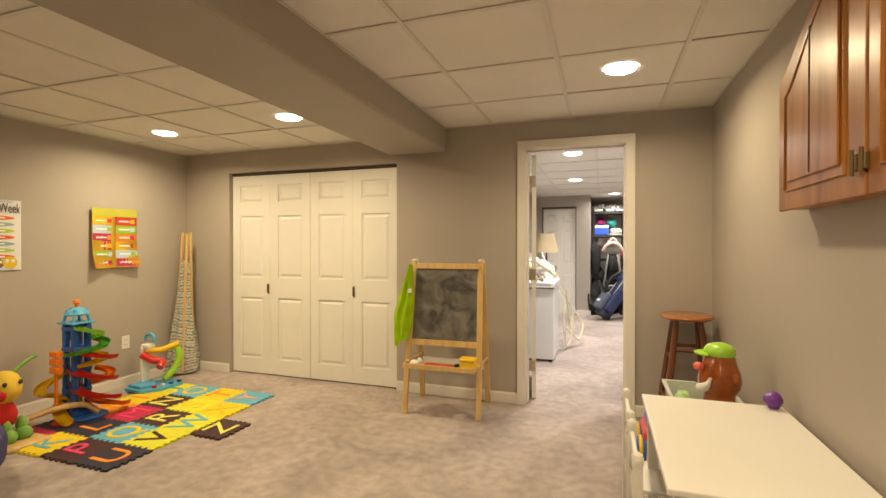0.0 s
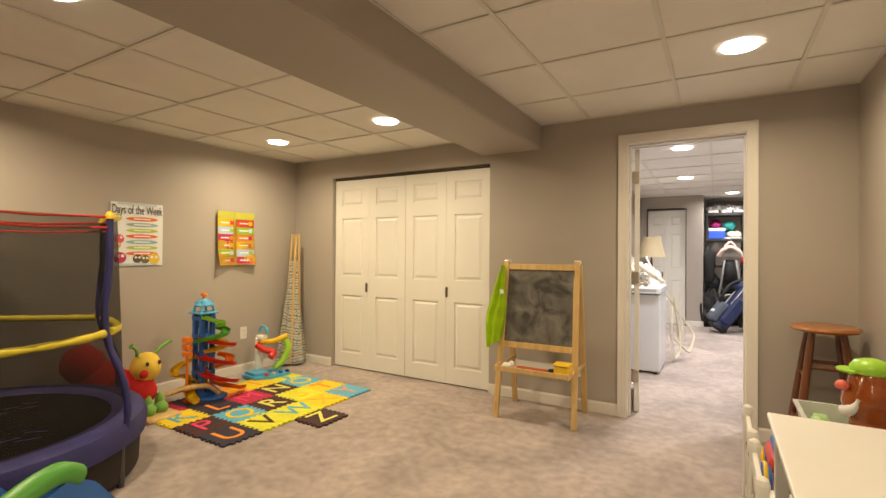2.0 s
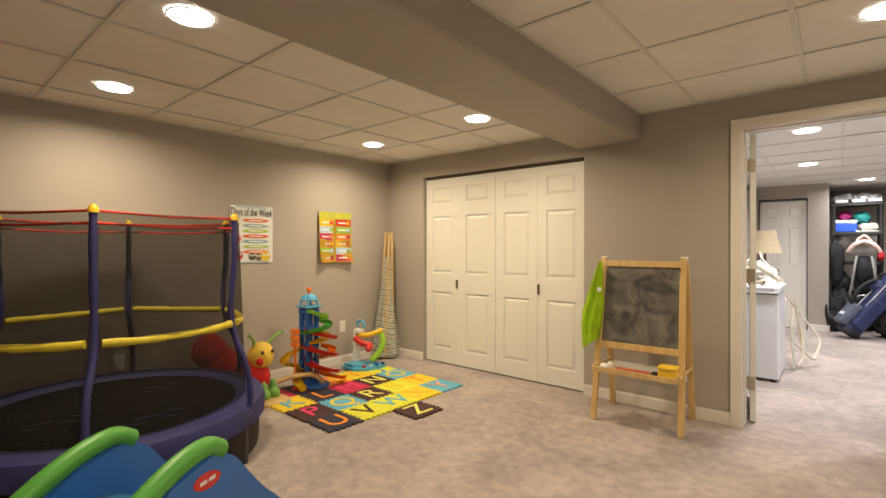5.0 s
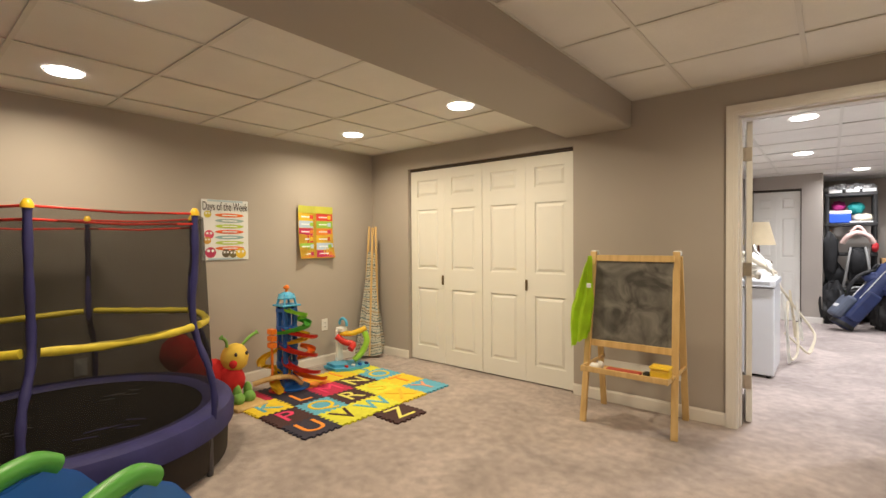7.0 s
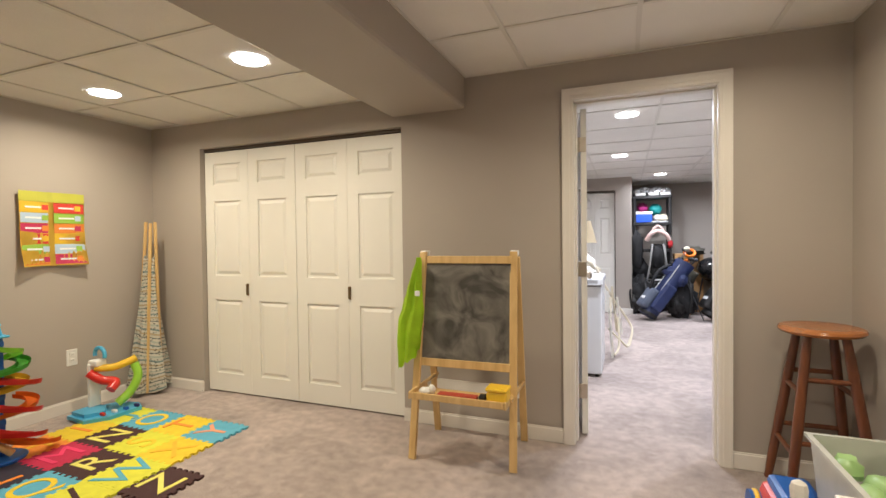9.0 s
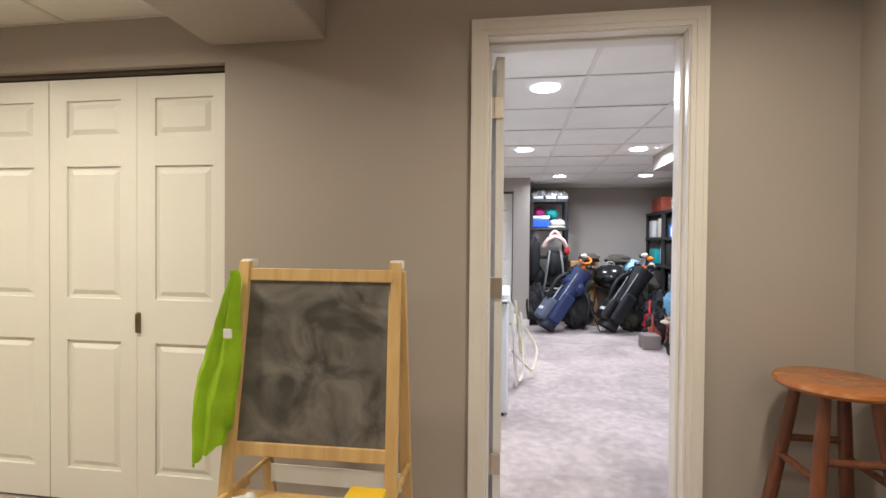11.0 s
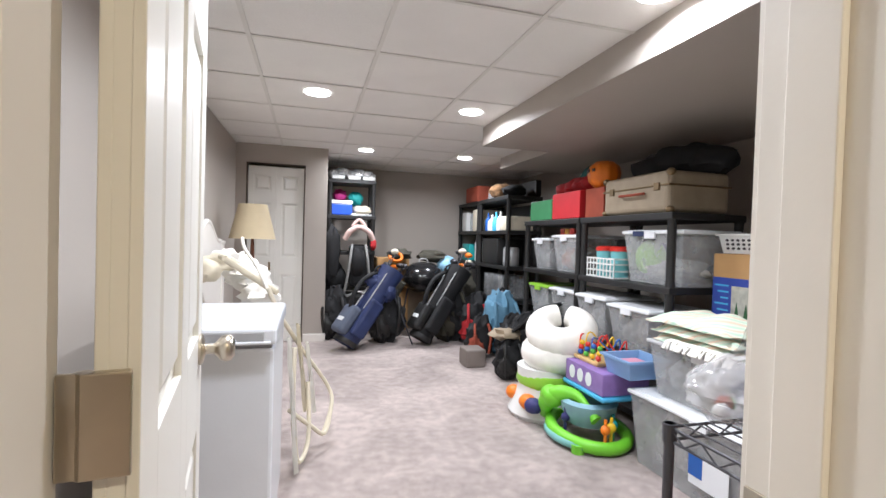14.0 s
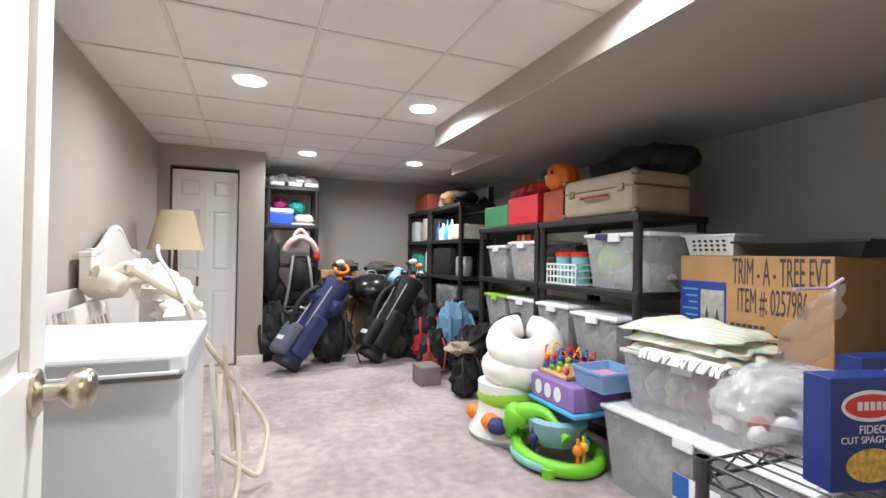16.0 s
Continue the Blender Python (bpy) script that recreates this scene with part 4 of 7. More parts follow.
outlet(X0, 1.19, 0.39)
outlet(X0, 3.215, 0.40)


def trampoline():
    t = thing("toddler_trampoline", (-2.55, 0.95, 0), "round children's trampoline with purple padding, yellow rails and safety net", "trampoline")
    def ringpts(r, z, n=48):
        return [(r * math.cos(2 * math.pi * i / n), r * math.sin(2 * math.pi * i / n), z) for i in range(n)]
    k = B()
    lathe(k, [(0.0, 0.300), (0.35, 0.303), (0.66, 0.310)], 48)
    bed = part("jumping_bed", k, M_TRAMP, t, "black woven jumping bed", True)
    for px, py, sc in ((0.36, 0.1, 1.0), (-0.22, 0.3, 0.7), (0.05, -0.28, 0.8)):
        for i in range(5):
            k = B()
            a = i * 1.1
            box(k, -0.05 * sc, 0.05 * sc, -0.006, 0.006, 0, 0.0015, 0, pose(px + 0.05 * math.cos(a * 2), py + 0.06 * (i - 2) * sc, 0.311, 0, 0, 70 + 25 * math.sin(a)))
            part("printed_mark", k, M_PURPLE if sc == 1.0 else M_STEEL, bed)
    k = B()
    lathe(k, [(0.64, 0.315), (0.66, 0.335), (0.74, 0.345), (0.80, 0.33), (0.815, 0.29), (0.81, 0.22), (0.80, 0.215), (0.79, 0.3), (0.64, 0.305)], 60, cap=False)
    part("edge_pad", k, M_PURPLE, t, "purple padded rim", True)
    k = B()
    lathe(k, [(0.785, 0.24), (0.775, 0.03), (0.772, 0.03), (0.78, 0.24)], 48, cap=False)
    skirt = part("skirt_net", k, material("skirt_net", (0.03, 0.022, 0.018), 0.9, alpha=0.85), t, "dark mesh skirt", True)
    k = B()
    tube(k, ringpts(0.77, 0.27), 0.016, 8, True)
    part("frame_ring", k, M_STEEL, t, "", True)
    tops = []
    for i in range(6):
        a = radians(38 + 60 * i)
        a2 = radians(39 + 60 * i)
        c, s = math.cos(a), math.sin(a)
        c2, s2 = math.cos(a2), math.sin(a2)
        k = B()
        rod(k, (0.77 * c, 0.77 * s, 0.0), (0.77 * c, 0.77 * s, 0.3), 0.017)
        part("leg", k, M_STEEL, t)
        top = Vector((0.70 * c2, 0.70 * s2, 1.40))
        tops.append(top)
        path = smooth_path([(0.79 * c, 0.79 * s, 0.27), (0.80 * c, 0.80 * s, 0.42), (0.77 * c, 0.77 * s, 0.58), (0.70 * c2, 0.70 * s2, 0.74), (0.68 * c2, 0.68 * s2, 0.90), (0.70 * c2, 0.70 * s2, 1.15), top], 5)
        k = B()
        tube(k, path, [0.017 + 0.002 * math.sin(j * 1.7) for j in range(len(path))], 10)
        post = part("padded_post", k, M_PURPLE, t, "", True)
        k = B()
        lathe(k, [(0.0, 0.0), (0.023, 0.0), (0.023, 0.016), (0.016, 0.03), (0.01, 0.038), (0.0, 0.04)], 12, top - Vector((0, 0, 0.01)))
        part("cap", k, M_YELLOW, post, "yellow cap", True)
    for i in range(6):
        p, q = tops[i], tops[(i + 1) % 6]
        for dz, col in ((0.0, M_RED), (-0.055, M_RED)):
            k = B()
            mid = (p + q) / 2 + Vector((0, 0, dz - 0.012))
            tube(k, [p + Vector((0, 0, dz)), mid, q + Vector((0, 0, dz))], 0.006, 6)
            part("net_cord", k, col, t, "", True)
        k = B()
        a = Vector((p.x, p.y, 0.80)) * 1.0
        c = Vector((q.x, q.y, 0.80))
        n = 12
        a.z = c.z = 0.80
        pts, out = [], ((a + c) / 2).normalized()
        for j in range(n + 1):
            u = 0.05 + 0.90 * j / n
            w = a.lerp(c, u)
            w += Vector((w.x, w.y, 0)).normalized() * 0.06 * math.sin(math.pi * u)
            w.z = 0.80 - 0.012 * math.sin(math.pi * u)
            pts.append(w)
        tube(k, pts, [0.020 + 0.002 * math.sin(j * 2.3 + i) for j in range(n + 1)], 10)
        part("grab_rail", k, M_YPAD, t, "yellow padded grab rail", True)
    k = B()
    n = 48
    lo, hi = ringpts(0.70, 0.33, n), ringpts(0.66, 1.395, n)
    lv, hv = [k.verts.new(p) for p in lo], [k.verts.new(p) for p in hi]
    for i in range(n):
        k.faces.new([lv[i], lv[(i + 1) % n], hv[(i + 1) % n], hv[i]])
    part("safety_net", k, M_NET, t, "thin dark mesh safety net", True)


trampoline()


def slide():
    s = thing("toddler_slide", (-0.955, 0.64, 0), "blue and green plastic toddler slide", "slide", turn=27.0)
    blue = material("slide_blue_plastic", (0.03, 0.16, 0.54), 0.4, vary=0.06, bump=0.05)
    grn = material("slide_green_plastic", (0.09, 0.36, 0.05), 0.4, vary=0.06, bump=0.05)
    side = [(-0.55, 0.0), (-0.42, 0.0), (-0.25, 0.22), (0.22, 0.0), (0.72, 0.0), (0.72, 0.06), (0.5, 0.18), (0.30, 0.36), (0.16, 0.54), (0.06, 0.60), (-0.12, 0.57), (-0.32, 0.46), (-0.5, 0.20)]
    for x in (-0.215, 0.135):
        k = B()
        prism(k, side, x, x + 0.04, Matrix(((0, 0, 1, 0), (1, 0, 0, 0), (0, 1, 0, 0), (0, 0, 0, 1))))
        bmesh.ops.bevel(k, geom=k.edges[:], offset=0.008, segments=2, affect="EDGES")
        w = part("side_wall", k, blue, s)
        k = B()
        tube(k, smooth_path([(x + 0.02, -0.44, 0.28), (x + 0.02, -0.36, 0.43), (x + 0.02, -0.25, 0.535), (x + 0.02, -0.10, 0.60), (x + 0.02, 0.03, 0.618), (x + 0.02, 0.10, 0.585)], 6), 0.031, 12)
        part("hand_rail", k, grn, w, "green rounded hand rail", True)
        if x > 0:
            k = B()
            prism(k, [(0.05 * math.cos(a) * (1 + 0.15 * abs(math.cos(a))), 0.026 * math.sin(a)) for a in (2 * math.pi * j / 24 for j in range(24))], 0, 0.002, Matrix.Translation((x + 0.0405, 0.02, 0.525)) @ pose(0, 0, 0, -8) @ Matrix(((0, 0, 1, 0), (1, 0, 0, 0), (0, 1, 0, 0), (0, 0, 0, 1))))
            bdg = part("badge", k, M_RED, w, "red oval badge")
            k = B()
            for dy in (-0.017, 0.019):
                box(k, x + 0.042, x + 0.0432, 0.02 + dy - 0.014, 0.02 + dy + 0.014, 0.519, 0.531)
            part("badge_bars", k, M_PAPER, bdg)
            k = B()
            prism(k, [(0.22 + 0.07 * math.cos(a), 0.27 + 0.05 * math.sin(a)) for a in (2 * math.pi * j / 20 for j in range(20))], x + 0.0405, x + 0.0415, Matrix(((0, 0, 1, 0), (1, 0, 0, 0), (0, 1, 0, 0), (0, 0, 0, 1))))
            part("grip_hole", k, M_INK, w)
    k = B()
    n, rows = 20, []
    prof = smooth_path([(0, -0.15, 0.46), (0, 0.0, 0.45), (0, 0.2, 0.33), (0, 0.5, 0.10), (0, 0.75, 0.05)], 6)
    for p in prof:
        rows.append([k.verts.new((x, p.y, p.z)) for x in (-0.176, -0.10, -0.02, 0.06, 0.136)])
    for a, c in zip(rows, rows[1:]):
        for j in range(4):
            k.faces.new([a[j], a[j + 1], c[j + 1], c[j]])
    bmesh.ops.solidify(k, geom=k.faces[:], thickness=0.012)
    part("chute", k, material("slide_light_blue", (0.10, 0.34, 0.62), 0.35), s, "", True)
    for i in range(2):
        k = B()
        box(k, -0.174, 0.134, -0.50 + 0.12 * i, -0.40 + 0.12 * i, 0.12 + 0.17 * i, 0.15 + 0.17 * i, 0.008)
        part("step", k, blue, s)


slide()


def kids_table():
    t = thing("kids_table", (0.02, 0, 0), "small white laminate children's table against the wall", "table")
    k = B()
    box(k, 0.868, 1.405, 1.53, 2.40, 0.592, 0.613, 0.005)
    part("tabletop", k, M_WHITE, t)
    k = B()
    box(k, 0.90, 1.38, 1.56, 1.58, 0.52, 0.592, 0.002)
    box(k, 0.90, 1.38, 2.35, 2.37, 0.52, 0.592, 0.002)
    box(k, 0.90, 0.92, 1.58, 2.35, 0.52, 0.592, 0.002)
    part("apron", k, M_WHITE, t)
    for x in (0.91, 1.37):
        for y in (1.58, 2.35):
            k = B()
            box(k, x - 0.022, x + 0.022, y - 0.022, y + 0.022, 0, 0.592, 0.004)
            part("leg", k, M_WHITE, t)


kids_table()


def kids_chair(y0):
    c = thing("kids_chair", (0.825, y0, 0), "small white wooden children's chair pushed up to the table", "chair", "children's chairs")
    for y in (-0.15, 0.15):
        k = B()
        box(k, -0.016, 0.016, y - 0.016, y + 0.016, 0, 0.60, 0.004)
        tube(k, [(0, y, 0.585), (0, y, 0.603), (0, y, 0.617), (0, y, 0.624)], [0.019, 0.02, 0.016, 0.006], 12)
        post = part("back_post", k, M_WHITE, c)
        k = B()
        rod(k, (-0.0175, y, 0.57), (-0.015, y, 0.57), 0.006)
        part("screw_cap", k, M_BRASSDARK, post)
        k = B()
        box(k, 0.22, 0.25, y - 0.015, y + 0.015, 0, 0.29, 0.003)
        part("front_leg", k, M_WHITE, c)
    for z0, z1 in ((0.525, 0.585), (0.40, 0.45)):
        k = B()
        box(k, -0.008, 0.008, -0.135, 0.135, z0, z1, 0.004)
        part("back_rail", k, M_WHITE, c)
    k = B()
    box(k, -0.01, 0.27, -0.14, 0.14, 0.29, 0.308, 0.005)
    part("seat", k, M_WHITE, c)


kids_chair(2.27)
kids_chair(1.87)


def bar_stool():
    s = thing("wooden_bar_stool", (1.265, 3.67, 0), "round-topped stained wooden stool in the corner", "stool")
    k = B()
    lathe(k, [(0.0, 0.775), (0.13, 0.777), (0.158, 0.784), (0.167, 0.796), (0.163, 0.808), (0.15, 0.813), (0.06, 0.808), (0.0, 0.807)], 40)
    part("seat", k, M_STOOLTOP, s, "orange-brown varnished round seat", True)
    q = [radians(a) for a in (45, 135, 225, 315)]
    foot = lambda a, z: Vector(((0.235 - 0.135 * z / 0.78) * math.cos(a), (0.235 - 0.135 * z / 0.78) * math.sin(a) , z))
    for a in q:
        k = B()
        pts = [foot(a, z) for z in (0.0, 0.1, 0.38, 0.67, 0.78)]
        tube(k, pts, [0.017, 0.02, 0.022, 0.02, 0.017], 12)
        part("leg", k, M_STOOL, s, "", True)
    for i in range(4):
        for z in ((0.24, 0.52) if i % 2 else (0.30, 0.58)):
            k = B()
            rod(k, foot(q[i], z), foot(q[(i + 1) % 4], z), 0.012, seg=10)
            part("stretcher", k, M_STOOL, s, "", True)


bar_stool()


def tapered_tub(bm, x0, x1, y0, y1, z0, z1, taper=0.03, wall_t=0.004, rim=0.015):
    """An open moulded bin with sloping walls and a rolled rim."""
    def loop(i, z):
        return [(x0 + i, y0 + i, z), (x1 - i, y0 + i, z), (x1 - i, y1 - i, z), (x0 + i, y1 - i, z)]
    seq = [loop(taper, z0), loop(0, z1 - 0.01), loop(-rim, z1 - 0.012), loop(-rim, z1), loop(wall_t, z1), loop(taper + wall_t, z0 + wall_t)]
    vs = [[bm.verts.new(p) for p in l] for l in seq]
    for a, c in zip(vs, vs[1:]):
        for j in range(4):
            bm.faces.new([a[j], a[(j + 1) % 4], c[(j + 1) % 4], c[j]])
    bm.faces.new(vs[0])
    bm.faces.new(vs[-1])
    return bm


b = thing("toy_bin", (0, 0, 0), "white translucent plastic toy bin with green toys inside", "storage bin")
k = B()
tapered_tub(k, 1.07, 1.38, 2.60, 3.155, 0.05, 0.486, 0.035)
part("tub", k, clear_plastic("milky_bin_plastic", (0.72, 0.74, 0.70), 0.78), b)
k = B()
box(k, 1.12, 1.33, 2.66, 3.1, 0.0, 0.30, 0.02)
part("stand", k, M_WPLASTIC, b)
M_PALEGREEN = material("pale_green_plastic", (0.35, 0.55, 0.22), 0.4, per_object=0.15)
for i in range(9):
    k = B()
    ball(k, (1.15 + 0.05 * (i % 4), 2.70 + 0.045 * i, 0.37 + 0.02 * (i % 3)), (0.05, 0.06, 0.04), 10, 0.4)
    tagged(part("toy_block", k, M_PALEGREEN, None, "", True), "pale green plastic toy heaped in the bin", "toy", "green toys in the bin")


def potato_jar():
    p = thing("potato_toy_jar", (1.25, 2.66, 0.52), "translucent amber potato-shaped toy tub with green cap", "toy")
    p.scale = (0.7, 0.7, 0.75)
    amber = material("amber_plastic", (0.42, 0.10, 0.015), 0.15, vary=0.25, scale=14, trans=0.25, coat=0.5)
    k = B()
    lathe(k, [(0.0, 0.0), (0.085, 0.0), (0.10, 0.02), (0.095, 0.05), (0.10, 0.075), (0.125, 0.11), (0.135, 0.16), (0.125, 0.21), (0.105, 0.26), (0.095, 0.30), (0.08, 0.325), (0.0, 0.335)], 32)
    part("tub", k, amber, p, "", True)
    k = B()
    lathe(k, [(0.093, 0.315), (0.098, 0.325), (0.095, 0.35), (0.075, 0.378), (0.03, 0.392), (0.0, 0.394)], 32)
    prism(k, [(-0.085 - 0.07 * math.sin(a), 0.09 * math.cos(a)) for a in (math.pi * j / 12 for j in range(13))], 0.318, 0.328)
    part("cap", k, M_LIME, p, "lime green cap lid", True)
    k = B()
    ball(k, (-0.135, -0.05, 0.245), (0.035, 0.028, 0.028), 12)
    part("nose", k, material("coral_plastic", (0.75, 0.16, 0.12), 0.3), p, "coral nose")
    k = B()
    tube(k, smooth_path([(-0.137, -0.025, 0.12), (-0.125, -0.075, 0.115), (-0.095, -0.105, 0.14), (-0.075, -0.112, 0.19)], 5), [0.01 + 0.02 * math.sin(math.pi * min(1, j / 13)) for j in range(16)], 10)
    part("moustache", k, M_WPLASTIC, p, "white moustache", True)
    k = B()
    ball(k, (0.07, -0.12, 0.19), (0.03, 0.018, 0.04), 12)
    part("ear", k, amber, p)


potato_jar()
k = B()
ball(k, (1.38, 2.36, 0.646), (0.035, 0.03, 0.035), 12, 0.2)
tagged(part("toy_piece", k, material("violet_plastic", (0.16, 0.04, 0.32), 0.35)), "small violet plastic toy piece on the table edge", "toy")


def ride_on():
    r = thing("ride_on_toy", (1.02, 3.18, 0), "small red and blue ride-on toy with yellow wheels", "ride-on toy")
    k = B()
    box(k, -0.07, 0.12, -0.12, 0.20, 0.10, 0.20, 0.04)
    part("body", k, M_RED, r)
    k = B()
    box(k, -0.05, 0.10, -0.08, 0.16, 0.19, 0.24, 0.025)
    part("seat", k, M_BLUE, r)
    for x in (-0.085, 0.135):
        for y in (-0.07, 0.15):
            k = B()
            rod(k, (x - 0.025, y, 0.075), (x + 0.025, y, 0.075), 0.075, seg=20)
            w = part("wheel", k, M_BLUE, r)
            k = B()
            tube(k, [(x, y + 0.07 * math.cos(a), 0.075 + 0.07 * math.sin(a)) for a in (2 * math.pi * i / 20 for i in range(20))], 0.012, 8, True)
            part("tyre", k, M_YELLOW, w, "yellow tyre", True)


ride_on()


def wall_cabinet():
    c = thing("wall_cabinet", (0.04, 0, 0), "shallow honey oak wall cabinet with arched panel doors", "cabinet")
    def outline(y0, y1, flip, inset=0.0, zb=1.41):
        pts = []
        n = 12
        for i in range(n + 1):
            u = i / n
            z = 1.90 + 0.27 * math.sin(u * math.pi / 2) ** 1.3
            pts.append((y1 - inset - (y1 - y0 - 2 * inset) * u if not flip else y0 + inset + (y1 - y0 - 2 * inset) * u, z - inset))
        end, start = (y0 + inset, y1 - inset) if not flip else (y1 - inset, y0 + inset)
        return [(start, zb + inset)] + pts + [(end, zb + inset)]
    up = Matrix(((0, 0, 1, 0), (1, 0, 0, 0), (0, 1, 0, 0), (0, 0, 0, 1)))
    k = B()
    box(k, 1.345, X1 - 0.04, 1.04, 2.255, 1.415, 1.90, 0.003)
    box(k, 1.345, X1 - 0.04, 1.30, 2.0, 1.90, 2.13, 0.003)
    part("body", k, M_CABINET, c)
    k = B()
    box(k, 1.322, 1.346, 1.625, 1.668, 1.41, 2.17, 0.003)
    part("stile", k, M_CABINET, c)
    for y0, y1, flip in ((1.67, 2.262, False), (1.03, 1.622, True)):
        k = B()
        prism(k, outline(y0, y1, flip), 1.326, 1.345, up)
        bmesh.ops.bevel(k, geom=k.edges[:], offset=0.003, segments=1, affect="EDGES")
        d = part("door", k, M_CABINET, c)
        k = B()
        o = outline(y0, y1, flip, 0.07)
        tube(k, [(1.325, y, z) for y, z in o], 0.006, 6, True)
        part("panel_moulding", k, M_CABINET, d)
        k = B()
        prism(k, outline(y0, y1, flip, 0.10), 1.319, 1.327, up)
        bmesh.ops.bevel(k, geom=k.edges[:], offset=0.004, segments=1, affect="EDGES")
        part("raised_panel", k, M_CABINET, d)
        ym = (y0 + y1) / 2
        # The centre groove's shade, laid on the panel as a dark bar.
        k = B()
        box(k, 1.3165, 1.3195, ym - 0.003, ym + 0.003, 1.52, 2.0)
        part("panel_groove_shade", k, M_DARK, d)
        for z in (1.50, 2.02):
            k = B()
            yh = y0 if not flip else y1
            box(k, 1.314, 1.327, yh - 0.009, yh + 0.009, z - 0.024, z + 0.024, 0.003)
            rod(k, (1.312, yh, z - 0.035), (1.312, yh, z + 0.035), 0.005)
            part("hinge", k, M_BRASSDARK, d, "dark brass hinge")


wall_cabinet()


# ---- storage room things ----
M_CLEAR = clear_plastic("clear_tote_plastic", (0.70, 0.71, 0.72), 0.30)
M_LID = material("white_lid_plastic", (0.80, 0.82, 0.84), 0.3, vary=0.03)
M_FREEZER = material("white_enamel", (0.74, 0.77, 0.82), 0.25, vary=0.015, bump=0.06, bump_scale=90)
M_CREAM = material("cream_fabric", (0.72, 0.66, 0.52), 0.9, vary=0.1, scale=10, bump=0.4, bump_scale=120)
M_WHITEFAB = material("white_fabric", (0.82, 0.80, 0.74), 0.9, vary=0.08, scale=10, bump=0.4, bump_scale=120)
M_NAVY = material("navy_nylon", (0.02, 0.032, 0.105), 0.6, vary=0.2, scale=8, bump=0.3, bump_scale=200)
M_CARD = material("brown_cardboard", (0.46, 0.27, 0.11), 0.8, vary=0.1, scale=5, bump=0.1, bump_scale=120)
M_RUST = material("rust_fabric", (0.30, 0.06, 0.03), 0.8, vary=0.2)
M_TEAL = material("teal_plastic", (0.03, 0.36, 0.36), 0.4, vary=0.1)
M_BLUEFAB = material("dusty_blue_fabric", (0.12, 0.25, 0.36), 0.9, vary=0.2, bump=0.4, bump_scale=80)
M_REDNYL = material("red_nylon", (0.42, 0.015, 0.02), 0.7, vary=0.15, bump=0.3)
M_BEIGE = material("beige_case", (0.32, 0.26, 0.18), 0.6, vary=0.12, scale=8, bump=0.15)
M_SILVER = material("silver_foil", (0.55, 0.55, 0.55), 0.35, metal=0.6, vary=0.2, scale=12)


def chest_freezer():
    f = thing("chest_freezer", (-0.04, 5.655, 0), "white enamel chest freezer with flat lid", "freezer")
    f.scale = (1, 1, 1.035)
    k = B()
    box(k, -0.265, 0.265, -0.315, 0.32, 0.025, 0.775, 0.012)
    part("body", k, M_FREEZER, f)
    k = B()
    box(k, -0.258, 0.258, -0.306, 0.31, 0.772, 0.79, 0.002)
    part("gasket", k, material("grey_gasket", (0.28, 0.28, 0.29), 0.6), f)
    k = B()
    box(k, -0.275, 0.275, -0.335, 0.325, 0.788, 0.85, 0.014, None, 3)
    lid = part("lid", k, M_FREEZER, f)
    k = B()
    box(k, -0.20, 0.235, -0.338, -0.325, 0.80, 0.838, 0.006)
    part("handle_recess", k, material("grey_plastic", (0.42, 0.43, 0.45), 0.4), lid, "grey recessed handle strip")
    k = B()
    box(k, -0.22, 0.255, -0.343, -0.332, 0.793, 0.803, 0.003)
    part("handle_lip", k, M_FREEZER, lid)
    for x in (-0.22, 0.22):
        for y in (-0.27, 0.27):
            k = B()
            rod(k, (x, y, 0), (x, y, 0.03), 0.018)
            part("foot", k, M_BLACK, f)


chest_freezer()


def headboard():
    h = thing("arched_headboard", (-0.40, 7.38, 0), "white arched wooden headboard leaning on the wall", "headboard")
    up = Matrix(((0, 0, 1, 0), (1, 0, 0, 0), (0, 1, 0, 0), (0, 0, 0, 1)))
    pts = [(-0.55, 0.0), (-0.55, 1.10)]
    for i in range(25):
        u = -0.52 + 1.04 * i / 24
        c = 0.5 + 0.5 * math.cos(max(-1, min(1, u / 0.42)) * math.pi)
        pts.append((u, 1.13 + 0.15 * c))
    pts += [(0.55, 1.10), (0.55, 0.0)]
    k = B()
    prism(k, pts, -0.015, 0.015, up)
    bmesh.ops.bevel(k, geom=k.edges[:], offset=0.004, segments=1, affect="EDGES")
    part("panel", k, M_TRIM, h)
    k = B()
    tube(k, [(0.0, y, z + 0.012) for y, z in pts[2:-2]], 0.022, 8)
    part("top_moulding", k, M_TRIM, h, "", True)
    for y in (-0.555, 0.555):
        k = B()
        box(k, -0.025, 0.03, y - 0.03, y + 0.03, 0, 1.12, 0.006)
        box(k, -0.03, 0.036, y - 0.04, y + 0.04, 1.115, 1.145, 0.008)
        part("post", k, M_TRIM, h)


headboard()


